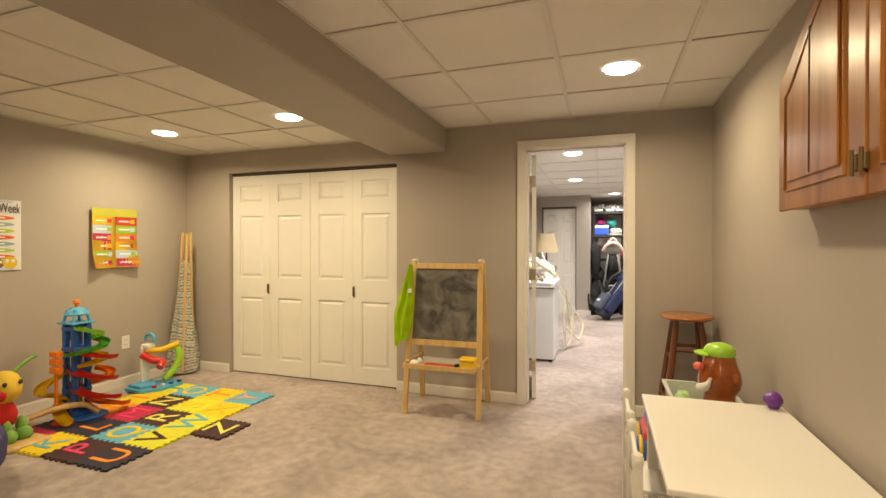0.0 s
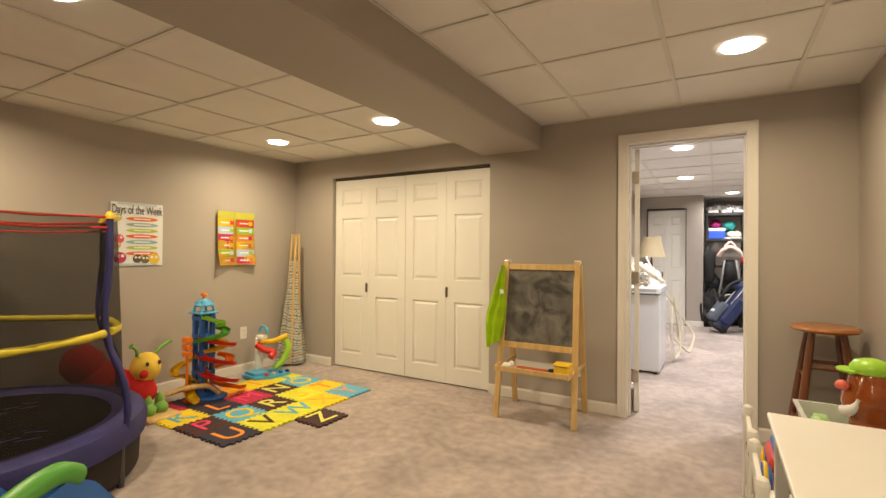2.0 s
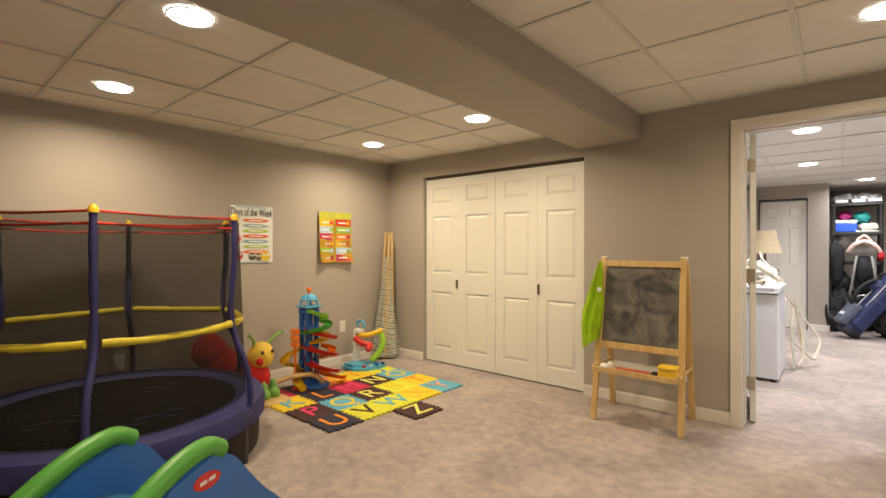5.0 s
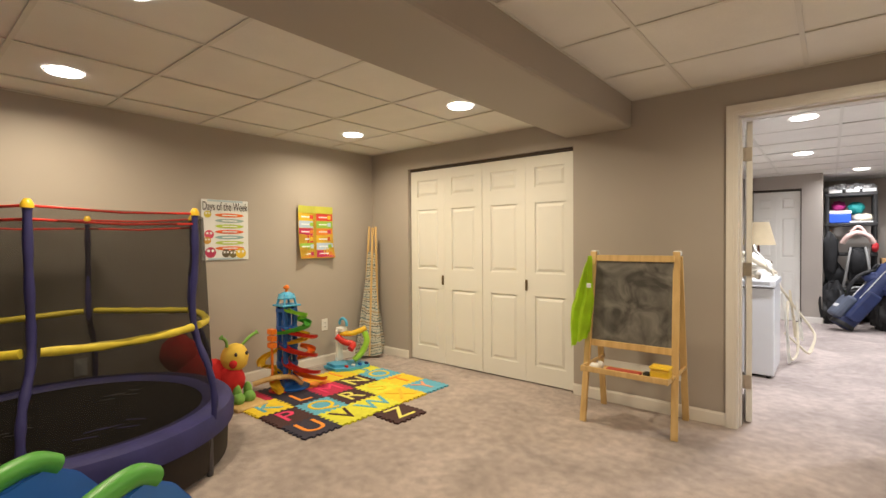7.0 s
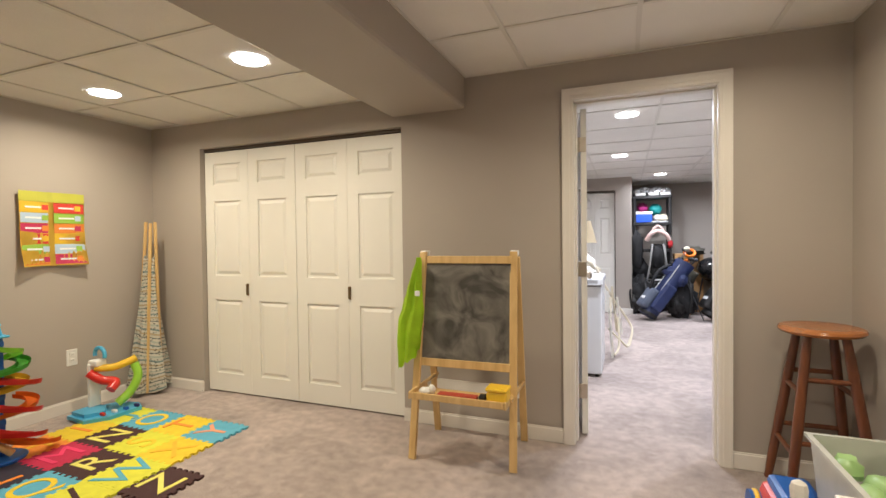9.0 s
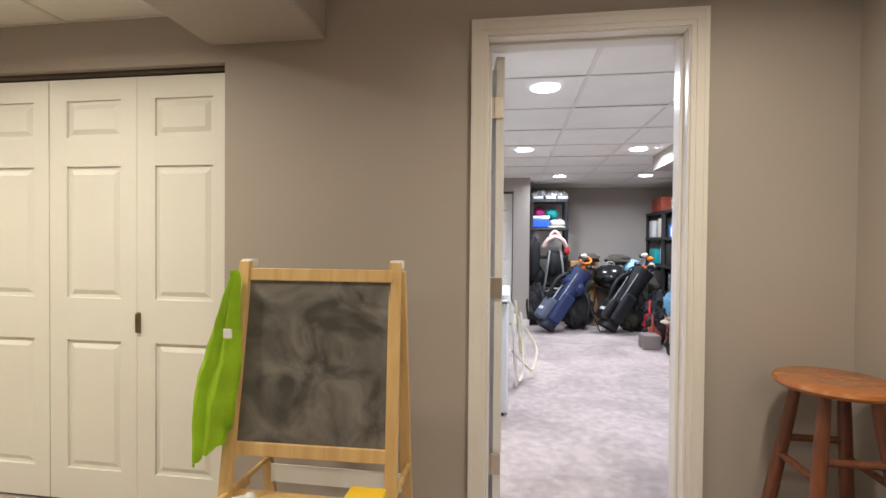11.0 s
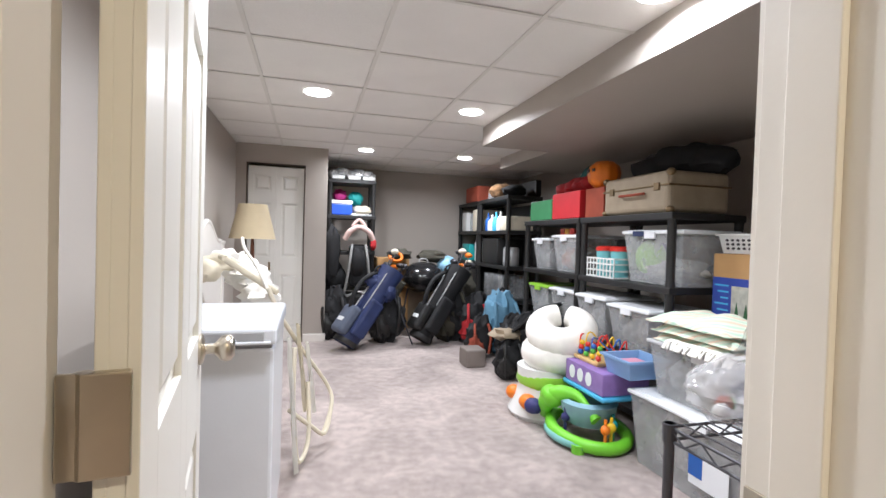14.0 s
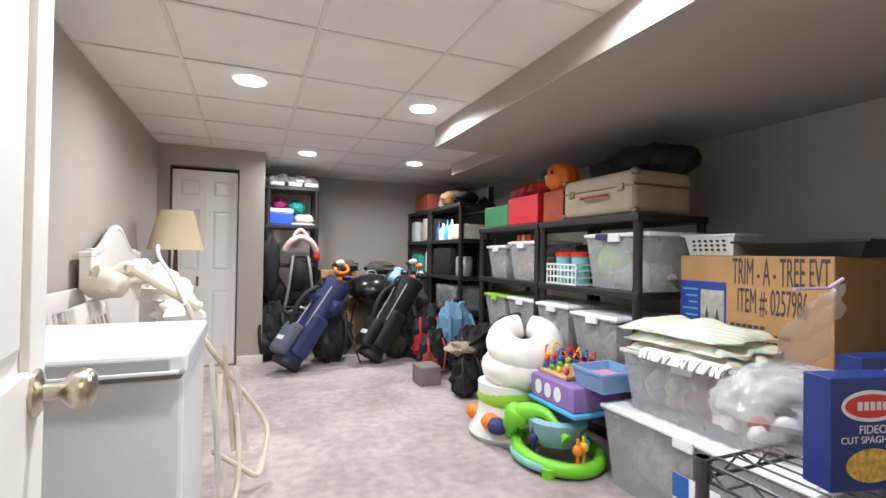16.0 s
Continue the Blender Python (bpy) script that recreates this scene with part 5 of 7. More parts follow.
def crib_parts():
    c = thing("crib_side_panels", (-0.15, 6.55, 0), "stack of white painted crib panels leaning behind the freezer", "crib panel")
    for i, (x, tilt, top) in enumerate(((-0.08, -9, 0.98), (0.03, -12, 0.93))):
        k = B()
        m = pose(x, -0.05 + 0.03 * i, 0, 0, tilt, 4 * i)
        box(k, -0.014, 0.014, -0.30, 0.30, top - 0.09, top, 0.005, m)
        box(k, -0.014, 0.014, -0.30, 0.30, 0.02, 0.09, 0.005, m)
        for y in (-0.29, 0.29):
            box(k, -0.018, 0.018, y - 0.025, y + 0.025, 0, top, 0.005, m)
        part("panel_frame", k, M_TRIM, c)
        for j in range(6):
            k = B()
            box(k, -0.008, 0.008, -0.22 + 0.085 * j, -0.185 + 0.085 * j, 0.08, top - 0.08, 0.002, m)
            part("slat", k, M_TRIM, c)


crib_parts()
k = B()
tube(k, smooth_path([(-0.30, 6.55, 1.02), (-0.2, 6.62, 1.06), (-0.12, 6.70, 1.03), (-0.2, 6.6, 1.0), (-0.29, 6.52, 1.04)], 5), [0.035 + 0.012 * math.sin(i * 1.3) for i in range(21)], 10)
ball(k, (-0.26, 6.6, 0.985), (0.10, 0.13, 0.07), 14, 0.3)
tagged(part("rolled_bumper", k, M_CREAM, None, "", True), "cream fabric crib bumper rolled on the panels", "crib bumper")
k = B()
for i, (x, y, z, r) in enumerate(((-0.05, 6.9, 0.92, 0.13), (-0.12, 7.0, 0.98, 0.12), (0.04, 6.75, 0.82, 0.12), (-0.2, 6.95, 1.04, 0.09), (0.08, 6.65, 0.68, 0.11))):
    ball(k, (x, y, z), (r, r * 1.2, r * 0.7), 16, 0.5, 6)
tagged(part("white_linen_heap", k, M_WHITEFAB, None, "", True), "heap of white crib linen on the stacked parts", "linen", kind="stuff")


def bouncer_seat():
    s = thing("baby_bouncer_seat", (0.035, 6.45, 0), "folded cream baby bouncer with white tubular loops", "baby seat")
    def loop(name, pts, r, mat):
        k = B()
        tube(k, smooth_path(pts, 6), r, 8)
        part(name, k, mat, s, "", True)
    loop("frame_tube", [(0.12, -0.25, 0.86), (0.02, -0.05, 1.02), (-0.08, 0.2, 1.12), (-0.12, 0.4, 1.18)], 0.010, M_WHITEFAB)
    loop("frame_tube", [(0.10, -0.30, 0.93), (0.16, -0.25, 0.78), (0.28, -0.10, 0.55), (0.42, 0.0, 0.32), (0.45, -0.05, 0.22), (0.40, -0.15, 0.08)], 0.012, M_CREAM)
    loop("frame_tube", [(0.22, -0.35, 0.30), (0.32, -0.25, 0.18), (0.41, -0.16, 0.09), (0.45, -0.05, 0.22)], 0.012, M_CREAM)
    loop("frame_tube", [(0.24, -0.32, 0.62), (0.24, -0.38, 0.3), (0.27, -0.42, 0.06), (0.32, -0.28, 0.12), (0.31, -0.2, 0.4)], 0.012, M_CREAM)
    k = B()
    m = pose(-0.03, -0.02, 0.98, 0, 35, 15)
    for a in range(4):
        q = [(0.16, 0.11), (-0.16, 0.11), (-0.16, -0.11), (0.16, -0.11)]
        p0, p1 = q[a], q[(a + 1) % 4]
        rod(k, m @ Vector((*p0, 0)), m @ Vector((*p1, 0)), 0.018)
    part("wicker_rim", k, M_CREAM, s)
    for i, (x, y, z0, z1, w, mat) in enumerate(((0.215, -0.45, 0.03, 0.70, 0.05, M_WHITEFAB), (0.25, -0.2, 0.25, 0.72, 0.06, M_CREAM), (0.30, -0.1, 0.2, 0.6, 0.05, M_WHITEFAB))):
        k = B()
        rows = []
        for j in range(12):
            v = j / 11
            rows.append([k.verts.new((x + 0.05 * v + 0.012 * math.sin(u * 5 + v * 4), y + u * w * (0.5 + 0.5 * v), z1 + (z0 - z1) * v)) for u in (-1, -0.5, 0, 0.5, 1)])
        for a, c in zip(rows, rows[1:]):
            for n in range(4):
                k.faces.new([a[n], a[n + 1], c[n + 1], c[n]])
        bmesh.ops.solidify(k, geom=k.faces[:], thickness=0.012)
        part("cloth_drape", k, mat, s, "", True)


bouncer_seat()


def floor_lamp():
    l = thing("floor_lamp", (-0.18, 8.25, 0), "floor lamp with cream pleated shade and wooden stem", "lamp")
    k = B()
    lathe(k, [(0.0, 0.0), (0.13, 0.0), (0.13, 0.015), (0.05, 0.03), (0.02, 0.05)], 24)
    part("base", k, M_STOOL, l, "", True)
    k = B()
    lathe(k, [(0.012, 0.04), (0.018, 0.2), (0.012, 0.5), (0.022, 0.85), (0.014, 0.9), (0.02, 1.0), (0.012, 1.2)], 16)
    part("stem", k, M_STOOL, l, "turned dark wood stem", True)
    k = B()
    lathe(k, [(0.205, 1.165), (0.125, 1.485), (0.122, 1.485), (0.202, 1.165)], 48, cap=False)
    part("shade", k, material("cream_lampshade", (0.62, 0.52, 0.34), 0.9, vary=0.05, bump=0.2, bump_scale=60), l, "cream fabric shade", True)


floor_lamp()


def shelf_unit(at, w, d, levels, label, turn=0.0):
    """Black moulded plastic shelving: w along local x, d along y, front at y = 0."""
    s = thing("plastic_shelving_unit", at, label, "shelving", "black shelving units", turn=turn)
    for i, z in enumerate(levels):
        k = B()
        box(k, 0, w, 0, d, z - 0.045, z, 0.006)
        part("shelf", k, M_BLACK, s)
    for i, (z0, z1) in enumerate(zip([0] + levels, levels)):
        if z1 - 0.045 <= z0 + 0.02:
            continue
        for x in (0.03, w - 0.03):
            for y in (0.03, d - 0.03):
                k = B()
                tube(k, [(x, y, z0), (x, y, z0 + 0.03), (x, y, z1 - 0.06), (x, y, z1 - 0.045)], [0.031, 0.027, 0.027, 0.031], 10)
                part("post", k, M_BLACK, s, "", True)
    return s


# local x runs south along the east wall's shelves: turn -90 puts the front to the west
UA, UB = 5.93, 6.955
LV = [0.10, 0.50, 0.955, 1.42]
shelf_unit((2.45, 6.94, 0), 1.01, 0.58, LV, "black plastic shelving unit full of totes and a suitcase", -90)
shelf_unit((2.45, 7.97, 0), 1.01, 0.58, LV, "black plastic shelving unit full of clear bins and boxes", -90)
LC = [0.10, 0.52, 0.92, 1.34, 1.75]
shelf_unit((2.52, 9.55, 0), 0.98, 0.45, LC, "tall black plastic shelving unit with household supplies", -90)
shelf_unit((2.52, 10.43, 0), 0.86, 0.45, LC, "tall black plastic shelving unit in the corner", -90)
LD = [0.10, 0.58, 1.03, 1.48, 1.93]
shelf_unit((0.535, 9.55, 0), 0.60, 0.45, LD, "tall black plastic shelving unit with camping gear")


def tote(x0, x1, y0, y1, z, h, lid=M_LID, fill=((0.5, 0.5, 0.5),), label="clear plastic storage tote with white lid", body=None, level=0.7, latches=True):
    t = thing("storage_tote", ((x0 + x1) / 2, (y0 + y1) / 2, z), label, "storage bin", "storage totes")
    a, b = (x1 - x0) / 2, (y1 - y0) / 2
    k = B()
    tapered_tub(k, -a + 0.015, a - 0.015, -b + 0.015, b - 0.015, 0, h - 0.02, 0.035, 0.003, 0.01)
    part("tub", k, body or M_CLEAR, t)
    k = B()
    box(k, -a, a, -b, b, h - 0.028, h - 0.006, 0.008)
    box(k, -a + 0.025, a - 0.025, -b + 0.025, b - 0.025, h - 0.012, h, 0.004)
    part("lid", k, lid, t)
    if latches:
        k = B()
        box(k, -a - 0.006, -a + 0.012, -0.05, 0.05, h - 0.06, h - 0.01, 0.004)
        part("latch", k, lid, t)
    for i, c in enumerate(fill):
        n = len(fill)
        k = B()
        y = -b + 0.07 + (2 * b - 0.14) * (i + 0.5) / n
        ball(k, (-a * 0.1, y, 0.02 + h * level * 0.45), (a * 0.66, (b - 0.05) / n * 1.1, h * level * 0.45), 14, 0.35, 5)
        part("contents", k, material("packed_contents", c, 0.8, vary=0.45, scale=25), t)
    return t


# middle shelf, far unit and near unit
tote(2.48, 2.95, 7.50, 7.86, 0.955, 0.30, fill=((0.45, 0.45, 0.44), (0.25, 0.25, 0.25)), label="clear plastic bin with white lid and grey contents")
tote(2.48, 2.95, 7.03, 7.46, 0.955, 0.33, fill=((0.50, 0.42, 0.30), (0.45, 0.14, 0.06)), label="clear plastic bin with white lid and mixed contents")
big = tote(2.50, 3.0, 5.89, 6.47, 0.955, 0.36, fill=((0.42, 0.40, 0.36),), label="large clear latching tote with a green ball inside", level=0.45)
k = B()
ball(k, (-0.125, 0.13, 0.17), (0.075, 0.13, 0.125), 20)
part("ball", k, M_LIME, big, "round pale green ball inside")
k = B()
box(k, -0.262, -0.245, 0.05, 0.16, 0.315, 0.352, 0.005)
part("latch", k, M_NAVY, big, "dark blue latch")
bk = thing("wire_basket", (2.60, 6.70, 0.955), "white plastic basket holding teal cups with red lids", "basket")
k = B()
for i in range(9):
    y = -0.17 + 0.34 * i / 8
    box(k, -0.115, -0.108, y - 0.005, y + 0.005, 0.0, 0.15, 0.001)
    box(k, 0.108, 0.115, y - 0.005, y + 0.005, 0.0, 0.15, 0.001)
for z in (0.0, 0.05, 0.10, 0.14):
    for x in (-0.116, 0.107):
        box(k, x, x + 0.009, -0.18, 0.18, z, z + 0.012, 0.002)
    for y in (-0.18, 0.171):
        box(k, -0.116, 0.116, y, y + 0.009, z, z + 0.012, 0.002)
box(k, -0.11, 0.11, -0.175, 0.175, 0.0, 0.005)
part("basket_frame", k, M_WPLASTIC, bk)
for y in (6.61, 6.79):
    c = thing("plastic_tumbler", (2.60, y, 0.961), "pale teal plastic tumbler with red lid in the basket", "cup", "teal tumblers")
    k = B()
    lathe(k, [(0.0, 0.0), (0.06, 0.0), (0.072, 0.2), (0.0, 0.2)], 20)
    part("cup", k, material("pale_teal_plastic", (0.20, 0.52, 0.55), 0.4), c, "", True)
    k = B()
    lathe(k, [(0.0, 0.198), (0.078, 0.198), (0.078, 0.222), (0.06, 0.235), (0.0, 0.236)], 20)
    part("lid", k, M_RED, c, "red lid", True)
k = B()
box(k, 2.76, 3.0, 6.52, 6.90, 0.961, 1.255, 0.03)
tagged(part("dark_bag", k, M_BLACKCLOTH), "black fabric bag at the back of the shelf", "bag")
for y, c in ((7.22, (0.45, 0.04, 0.03)), (7.30, (0.50, 0.25, 0.03)), (7.38, (0.35, 0.05, 0.03))):
    k = B()
    rod(k, (2.56, y, 1.289), (2.56, y, 1.34), 0.028, seg=14)
    tagged(part("spice_tin", k, material("tin_print", c, 0.4)), "small red and orange tin on the bin lid", "tin", "small tins")
# lower shelf
tote(2.47, 2.95, 7.48, 7.88, 0.50, 0.31, lid=M_LIME, fill=((0.5, 0.5, 0.46), (0.4, 0.4, 0.4)), label="clear plastic bin with lime green lid")
tote(2.47, 2.95, 7.02, 7.46, 0.50, 0.31, fill=((0.5, 0.48, 0.44), (0.42, 0.40, 0.38)), label="clear plastic bin with white lid on the lower shelf")
tote(2.40, 2.90, 6.50, 6.90, 0.50, 0.32, fill=((0.42, 0.40, 0.38), (0.38, 0.36, 0.34)), label="clear plastic bin with white lid on the lower shelf")
tote(2.38, 2.90, 6.02, 6.46, 0.50, 0.30, fill=((0.44, 0.36, 0.30), (0.38, 0.34, 0.32)), label="clear plastic bin with white lid on the lower shelf")
for y0, y1 in ((6.05, 6.9), (7.05, 7.85)):
    k = B()
    box(k, 2.52, 3.0, y0, y1, 0.10, 0.38, 0.02)
    tagged(part("dark_tote", k, M_BLACK), "dark closed tote on the bottom shelf", "storage bin", "dark totes")


def suitcase():
    s = thing("hard_suitcase", (2.70, 6.31, 1.423), "old beige hard-shell suitcase lying on the shelf", "suitcase")
    k = B()
    box(k, -0.24, 0.24, -0.335, 0.335, 0.0, 0.265, 0.035, None, 3)
    part("shell", k, M_BEIGE, s)
    k = B()
    box(k, -0.245, 0.245, -0.34, 0.34, 0.165, 0.178, 0.004)
    part("seam", k, M_BRASSDARK, s)
    for y in (-0.325, 0.325):
        for z in (0.015, 0.25):
            k = B()
            ball(k, (-0.22, y, z), (0.03, 0.03, 0.025), 10)
            part("corner_cap", k, M_BRASSDARK, s)
    k = B()
    tube(k, smooth_path([(-0.245, -0.12, 0.13), (-0.27, -0.09, 0.125), (-0.275, 0.09, 0.125), (-0.245, 0.12, 0.13)], 5), 0.009)
    part("handle", k, M_RUST, s, "brown handle", True)
    for y in (-0.23, 0.23):
        k = B()
        box(k, -0.25, -0.238, y - 0.025, y + 0.025, 0.14, 0.19, 0.004)
        part("latch", k, M_BRASSDARK, s)


suitcase()
k = B()
for p, r in (((2.85, 6.30, 1.80), (0.17, 0.32, 0.12)), ((2.88, 6.10, 1.78), (0.15, 0.2, 0.10)), ((2.8, 6.50, 1.78), (0.16, 0.2, 0.10))):
    ball(k, p, r, 16, 0.3, 5)
tagged(part("duffel_bag", k, M_BLACKCLOTH, None, "", True), "black duffel bag lying on the suitcase", "bag")


def flat_box(name, x0, x1, y0, y1, z0, z1, mat, label, bev=0.006, cat="box"):
    k = B()
    box(k, x0, x1, y0, y1, z0, z1, bev)
    return tagged(part(name, k, mat), label, cat)


flat_box("green_box", 2.47, 2.75, 7.45, 7.88, 1.423, 1.61, material("green_card", (0.05, 0.27, 0.10), 0.5), "dark green storage box on the top shelf")
flat_box("red_box", 2.46, 2.78, 6.97, 7.42, 1.423, 1.65, material("red_card_box", (0.55, 0.02, 0.03), 0.45), "bright red storage box on the top shelf")
k = B()
for i in range(4):
    ball(k, (2.72, 7.10 + 0.14 * i, 1.735 - 0.01 * i), (0.16, 0.14, 0.085), 14, 0.25)
tagged(part("red_holiday_bag", k, M_REDNYL, None, "", True), "soft red bag lying over the boxes", "bag")
pk = thing("plastic_pumpkin", (2.60, 6.85, 1.664), "orange plastic pumpkin pail on the top shelf", "pumpkin")
k = B()
seg = 40
lathe(k, [(0.0, -0.01), (0.07, 0.0), (0.115, 0.05), (0.125, 0.11), (0.11, 0.17), (0.07, 0.205), (0.0, 0.2)], seg)
for v in k.verts:
    a = math.atan2(v.co.y, v.co.x)
    f = 1 + 0.045 * math.cos(10 * a)
    v.co.x *= f
    v.co.y *= f
part("shell", k, M_ORANGE, pk, "", True)
for dy, dz in ((-0.03, 0.13), (0.04, 0.13)):
    k = B()
    box(k, -0.128, -0.112, dy - 0.014, dy + 0.014, dz - 0.01, dz + 0.015, 0.004)
    part("eye_cutout", k, M_INK, pk)
flat_box("brown_box", 2.5, 2.9, 6.70, 6.95, 1.423, 1.655, M_RUST, "dark brown box beside the red boxes")
k = B()
ball(k, (2.95, 7.45, 1.86), (0.14, 0.2, 0.10), 14, 0.3)
tagged(part("teal_cloth_bag", k, material("deep_teal_fabric", (0.02, 0.14, 0.13), 0.8, vary=0.2), None, "", True), "deep teal bag behind the boxes", "bag")

# tall corner shelves: supplies
SHELF_C = [
    (1.75, [("folded_blanket", 8.75, 0.26, 0.14, M_BLACKCLOTH), ("fur_hat", 9.1, 0.26, 0.20, material("brown_fur", (0.20, 0.11, 0.05), 0.95, vary=0.6, scale=30, bump=0.6)), ("glass_jar", 9.38, 0.12, 0.10, M_CLEAR), ("dark_box", 9.9, 0.5, 0.22, M_RUST)]),
    (1.34, [("paper_bag", 8.72, 0.2, 0.17, M_CREAM), ("spray_bottle", 9.0, 0.10, 0.24, M_WPLASTIC), ("detergent_bottle", 9.14, 0.10, 0.24, M_SKY), ("milk_jug", 9.27, 0.12, 0.21, M_WPLASTIC), ("detergent_bottle", 9.42, 0.08, 0.24, M_BLUE), ("file_box", 9.72, 0.2, 0.30, M_CREAM), ("clear_jar", 9.95, 0.2, 0.26, M_CLEAR), ("file_box", 10.2, 0.2, 0.28, M_WPLASTIC)]),
    (0.92, [("steel_pot", 8.72, 0.2, 0.22, M_SILVER), ("black_crate", 9.15, 0.52, 0.32, M_BLACK), ("paper_towel", 9.75, 0.18, 0.28, M_WPLASTIC), ("green_box", 10.1, 0.3, 0.24, M_TEAL)]),
    (0.52, [("clear_bin", 9.0, 0.6, 0.28, M_CLEAR), ("dark_crate", 9.95, 0.6, 0.3, M_BLACK)])]
for z, items in SHELF_C:
    for name, y, w, h, mat in items:
        k = B()
        if "bottle" in name or "jug" in name:
            lathe(k, [(0.0, 0.0), (w * 0.5, 0.0), (w * 0.52, h * 0.1), (w * 0.5, h * 0.6), (w * 0.25, h * 0.75), (w * 0.15, h * 0.8), (w * 0.16, h), (0.0, h)], 14, (2.62, y, z + 0.003))
        elif "fur" in name or "blanket" in name:
            ball(k, (2.68, y, z + h * 0.5), (0.16, w * 0.5, h * 0.5), 16, 0.35)
        elif "jar" in name or "pot" in name or "towel" in name:
            lathe(k, [(0.0, 0.0), (w * 0.45, 0.0), (w * 0.48, 0.02), (w * 0.48, h - 0.03), (w * 0.4, h), (0.0, h)], 18, (2.65, y, z + 0.003))
        else:
            box(k, 2.54, 2.88, y - w / 2, y + w / 2, z + 0.003, z + h, 0.008)
        tagged(part(name, k, mat, None, "", True), "household " + name.replace("_", " ") + " on the black corner shelving", name.split("_")[1])

# Added dark fillers give the shelf backs their deep shade.
for z, h, y, w in ((1.34, 0.32, 9.0, 0.8), (0.92, 0.36, 9.0, 0.8), (0.52, 0.3, 9.4, 0.2), (1.34, 0.34, 10.0, 0.8), (0.92, 0.34, 10.0, 0.8), (1.75, 0.2, 8.95, 0.7), (0.10, 0.3, 9.05, 0.8), (0.10, 0.3, 10.0, 0.75)):
    k = B()
    box(k, 2.885, 2.96, y - w / 2, y + w / 2, z + 0.003, z + h, 0.01)
    tagged(part("shelf_shade_box", k, M_BLACK), "dark filler box added as shade at the back of the corner shelving", "box", "dark flat boxes")

# camping shelf in the alcove
k = B()
for i in range(5):
    ball(k, (0.62 + 0.1 * i, 9.7, 2.00 + 0.02 * (i % 2)), (0.10, 0.12, 0.06), 14, 0.5, 6)
tagged(part("foil_bundle", k, M_SILVER, None, "", True), "crumpled silver and white bundle on the top shelf", "bundle")
for x in (0.66, 0.86, 1.04):
    k = B()
    box(k, x - 0.08, x + 0.08, 9.57, 9.7, 1.933, 1.98, 0.01)
    tagged(part("white_tray", k, M_WPLASTIC), "small white plastic tray on the top shelf", "tray", "white trays")
co = thing("picnic_cooler", (0.70, 9.70, 1.483), "blue picnic cooler with white lid", "cooler")
k = B()
box(k, -0.14, 0.14, -0.13, 0.13, 0, 0.14, 0.015)
part("body", k, material("royal_blue_plastic", (0.03, 0.10, 0.60), 0.35), co)
k = B()
box(k, -0.145, 0.145, -0.135, 0.135, 0.138, 0.185, 0.014)
part("lid", k, M_WPLASTIC, co, "white lid")
for x, c, n in ((0.70, (0.45, 0.03, 0.20), "pink_ball"), (0.90, (0.03, 0.34, 0.33), "teal_ball")):
    k = B()
    ball(k, (x, 9.88, 1.75 if "pink" in n else 1.71), 0.085 if "pink" in n else 0.10, 16, 0.3, 8)
    tagged(part(n, k, material(n + "_skin", c, 0.6, vary=0.2), None, "", True), n.replace("_", " ") + " on the shelf behind the cooler", "ball")
k = B()
ball(k, (0.97, 9.70, 1.55), (0.11, 0.11, 0.07), 14, 0.35)
tagged(part("cream_pouch", k, M_CREAM, None, "", True), "crumpled cream pouch on the shelf", "pouch")
flat_box("wire_tray", 0.82, 1.10, 9.56, 9.8, 1.483, 1.502, M_SILVER, "flat silver tray on the shelf", 0.004, "tray")


def carrier_pack():
    c = thing("child_carrier_backpack", (0.91, 9.42, 0.60), "black and grey child carrier backpack with pink-beige collar", "backpack")
    k = B()
    box(k, -0.11, 0.11, -0.05, 0.12, 0.0, 0.52, 0.05)
    ball(k, (0, -0.05, 0.30), (0.10, 0.06, 0.18), 14, 0.2)
    part("pack_body", k, M_BLACKCLOTH, c)
    k = B()
    tube(k, smooth_path([(-0.17, -0.08, 0.58), (-0.11, -0.1, 0.68), (0.0, -0.08, 0.73), (0.11, -0.1, 0.68), (0.17, -0.08, 0.58)], 6), 0.034, 10)
    tube(k, smooth_path([(-0.08, -0.05, 0.74), (0.0, -0.05, 0.82), (0.08, -0.05, 0.74)], 6), 0.02, 8)
    part("collar", k, material("pink_beige_fleece", (0.58, 0.42, 0.38), 0.95, vary=0.15), c, "pink-beige padded collar", True)
    for x in (-0.08, 0.08):
        k = B()
        tube(k, smooth_path([(x, -0.08, 0.52), (x * 1.3, -0.13, 0.35), (x * 1.6, -0.12, 0.15), (x * 2.0, -0.09, -0.05)], 6), 0.016, 8)
        part("strap", k, material("grey_webbing", (0.28, 0.28, 0.27), 0.8), c, "grey webbing strap", True)
    k = B()
    tube(k, smooth_path([(-0.15, 0.05, -0.08), (-0.13, -0.12, -0.1), (0.0, -0.15, -0.05), (0.13, -0.12, -0.1), (0.15, 0.05, -0.08), (0.12, 0.1, 0.5)], 5), 0.012, 8)
    part("frame_tube", k, M_SILVER, c, "", True)


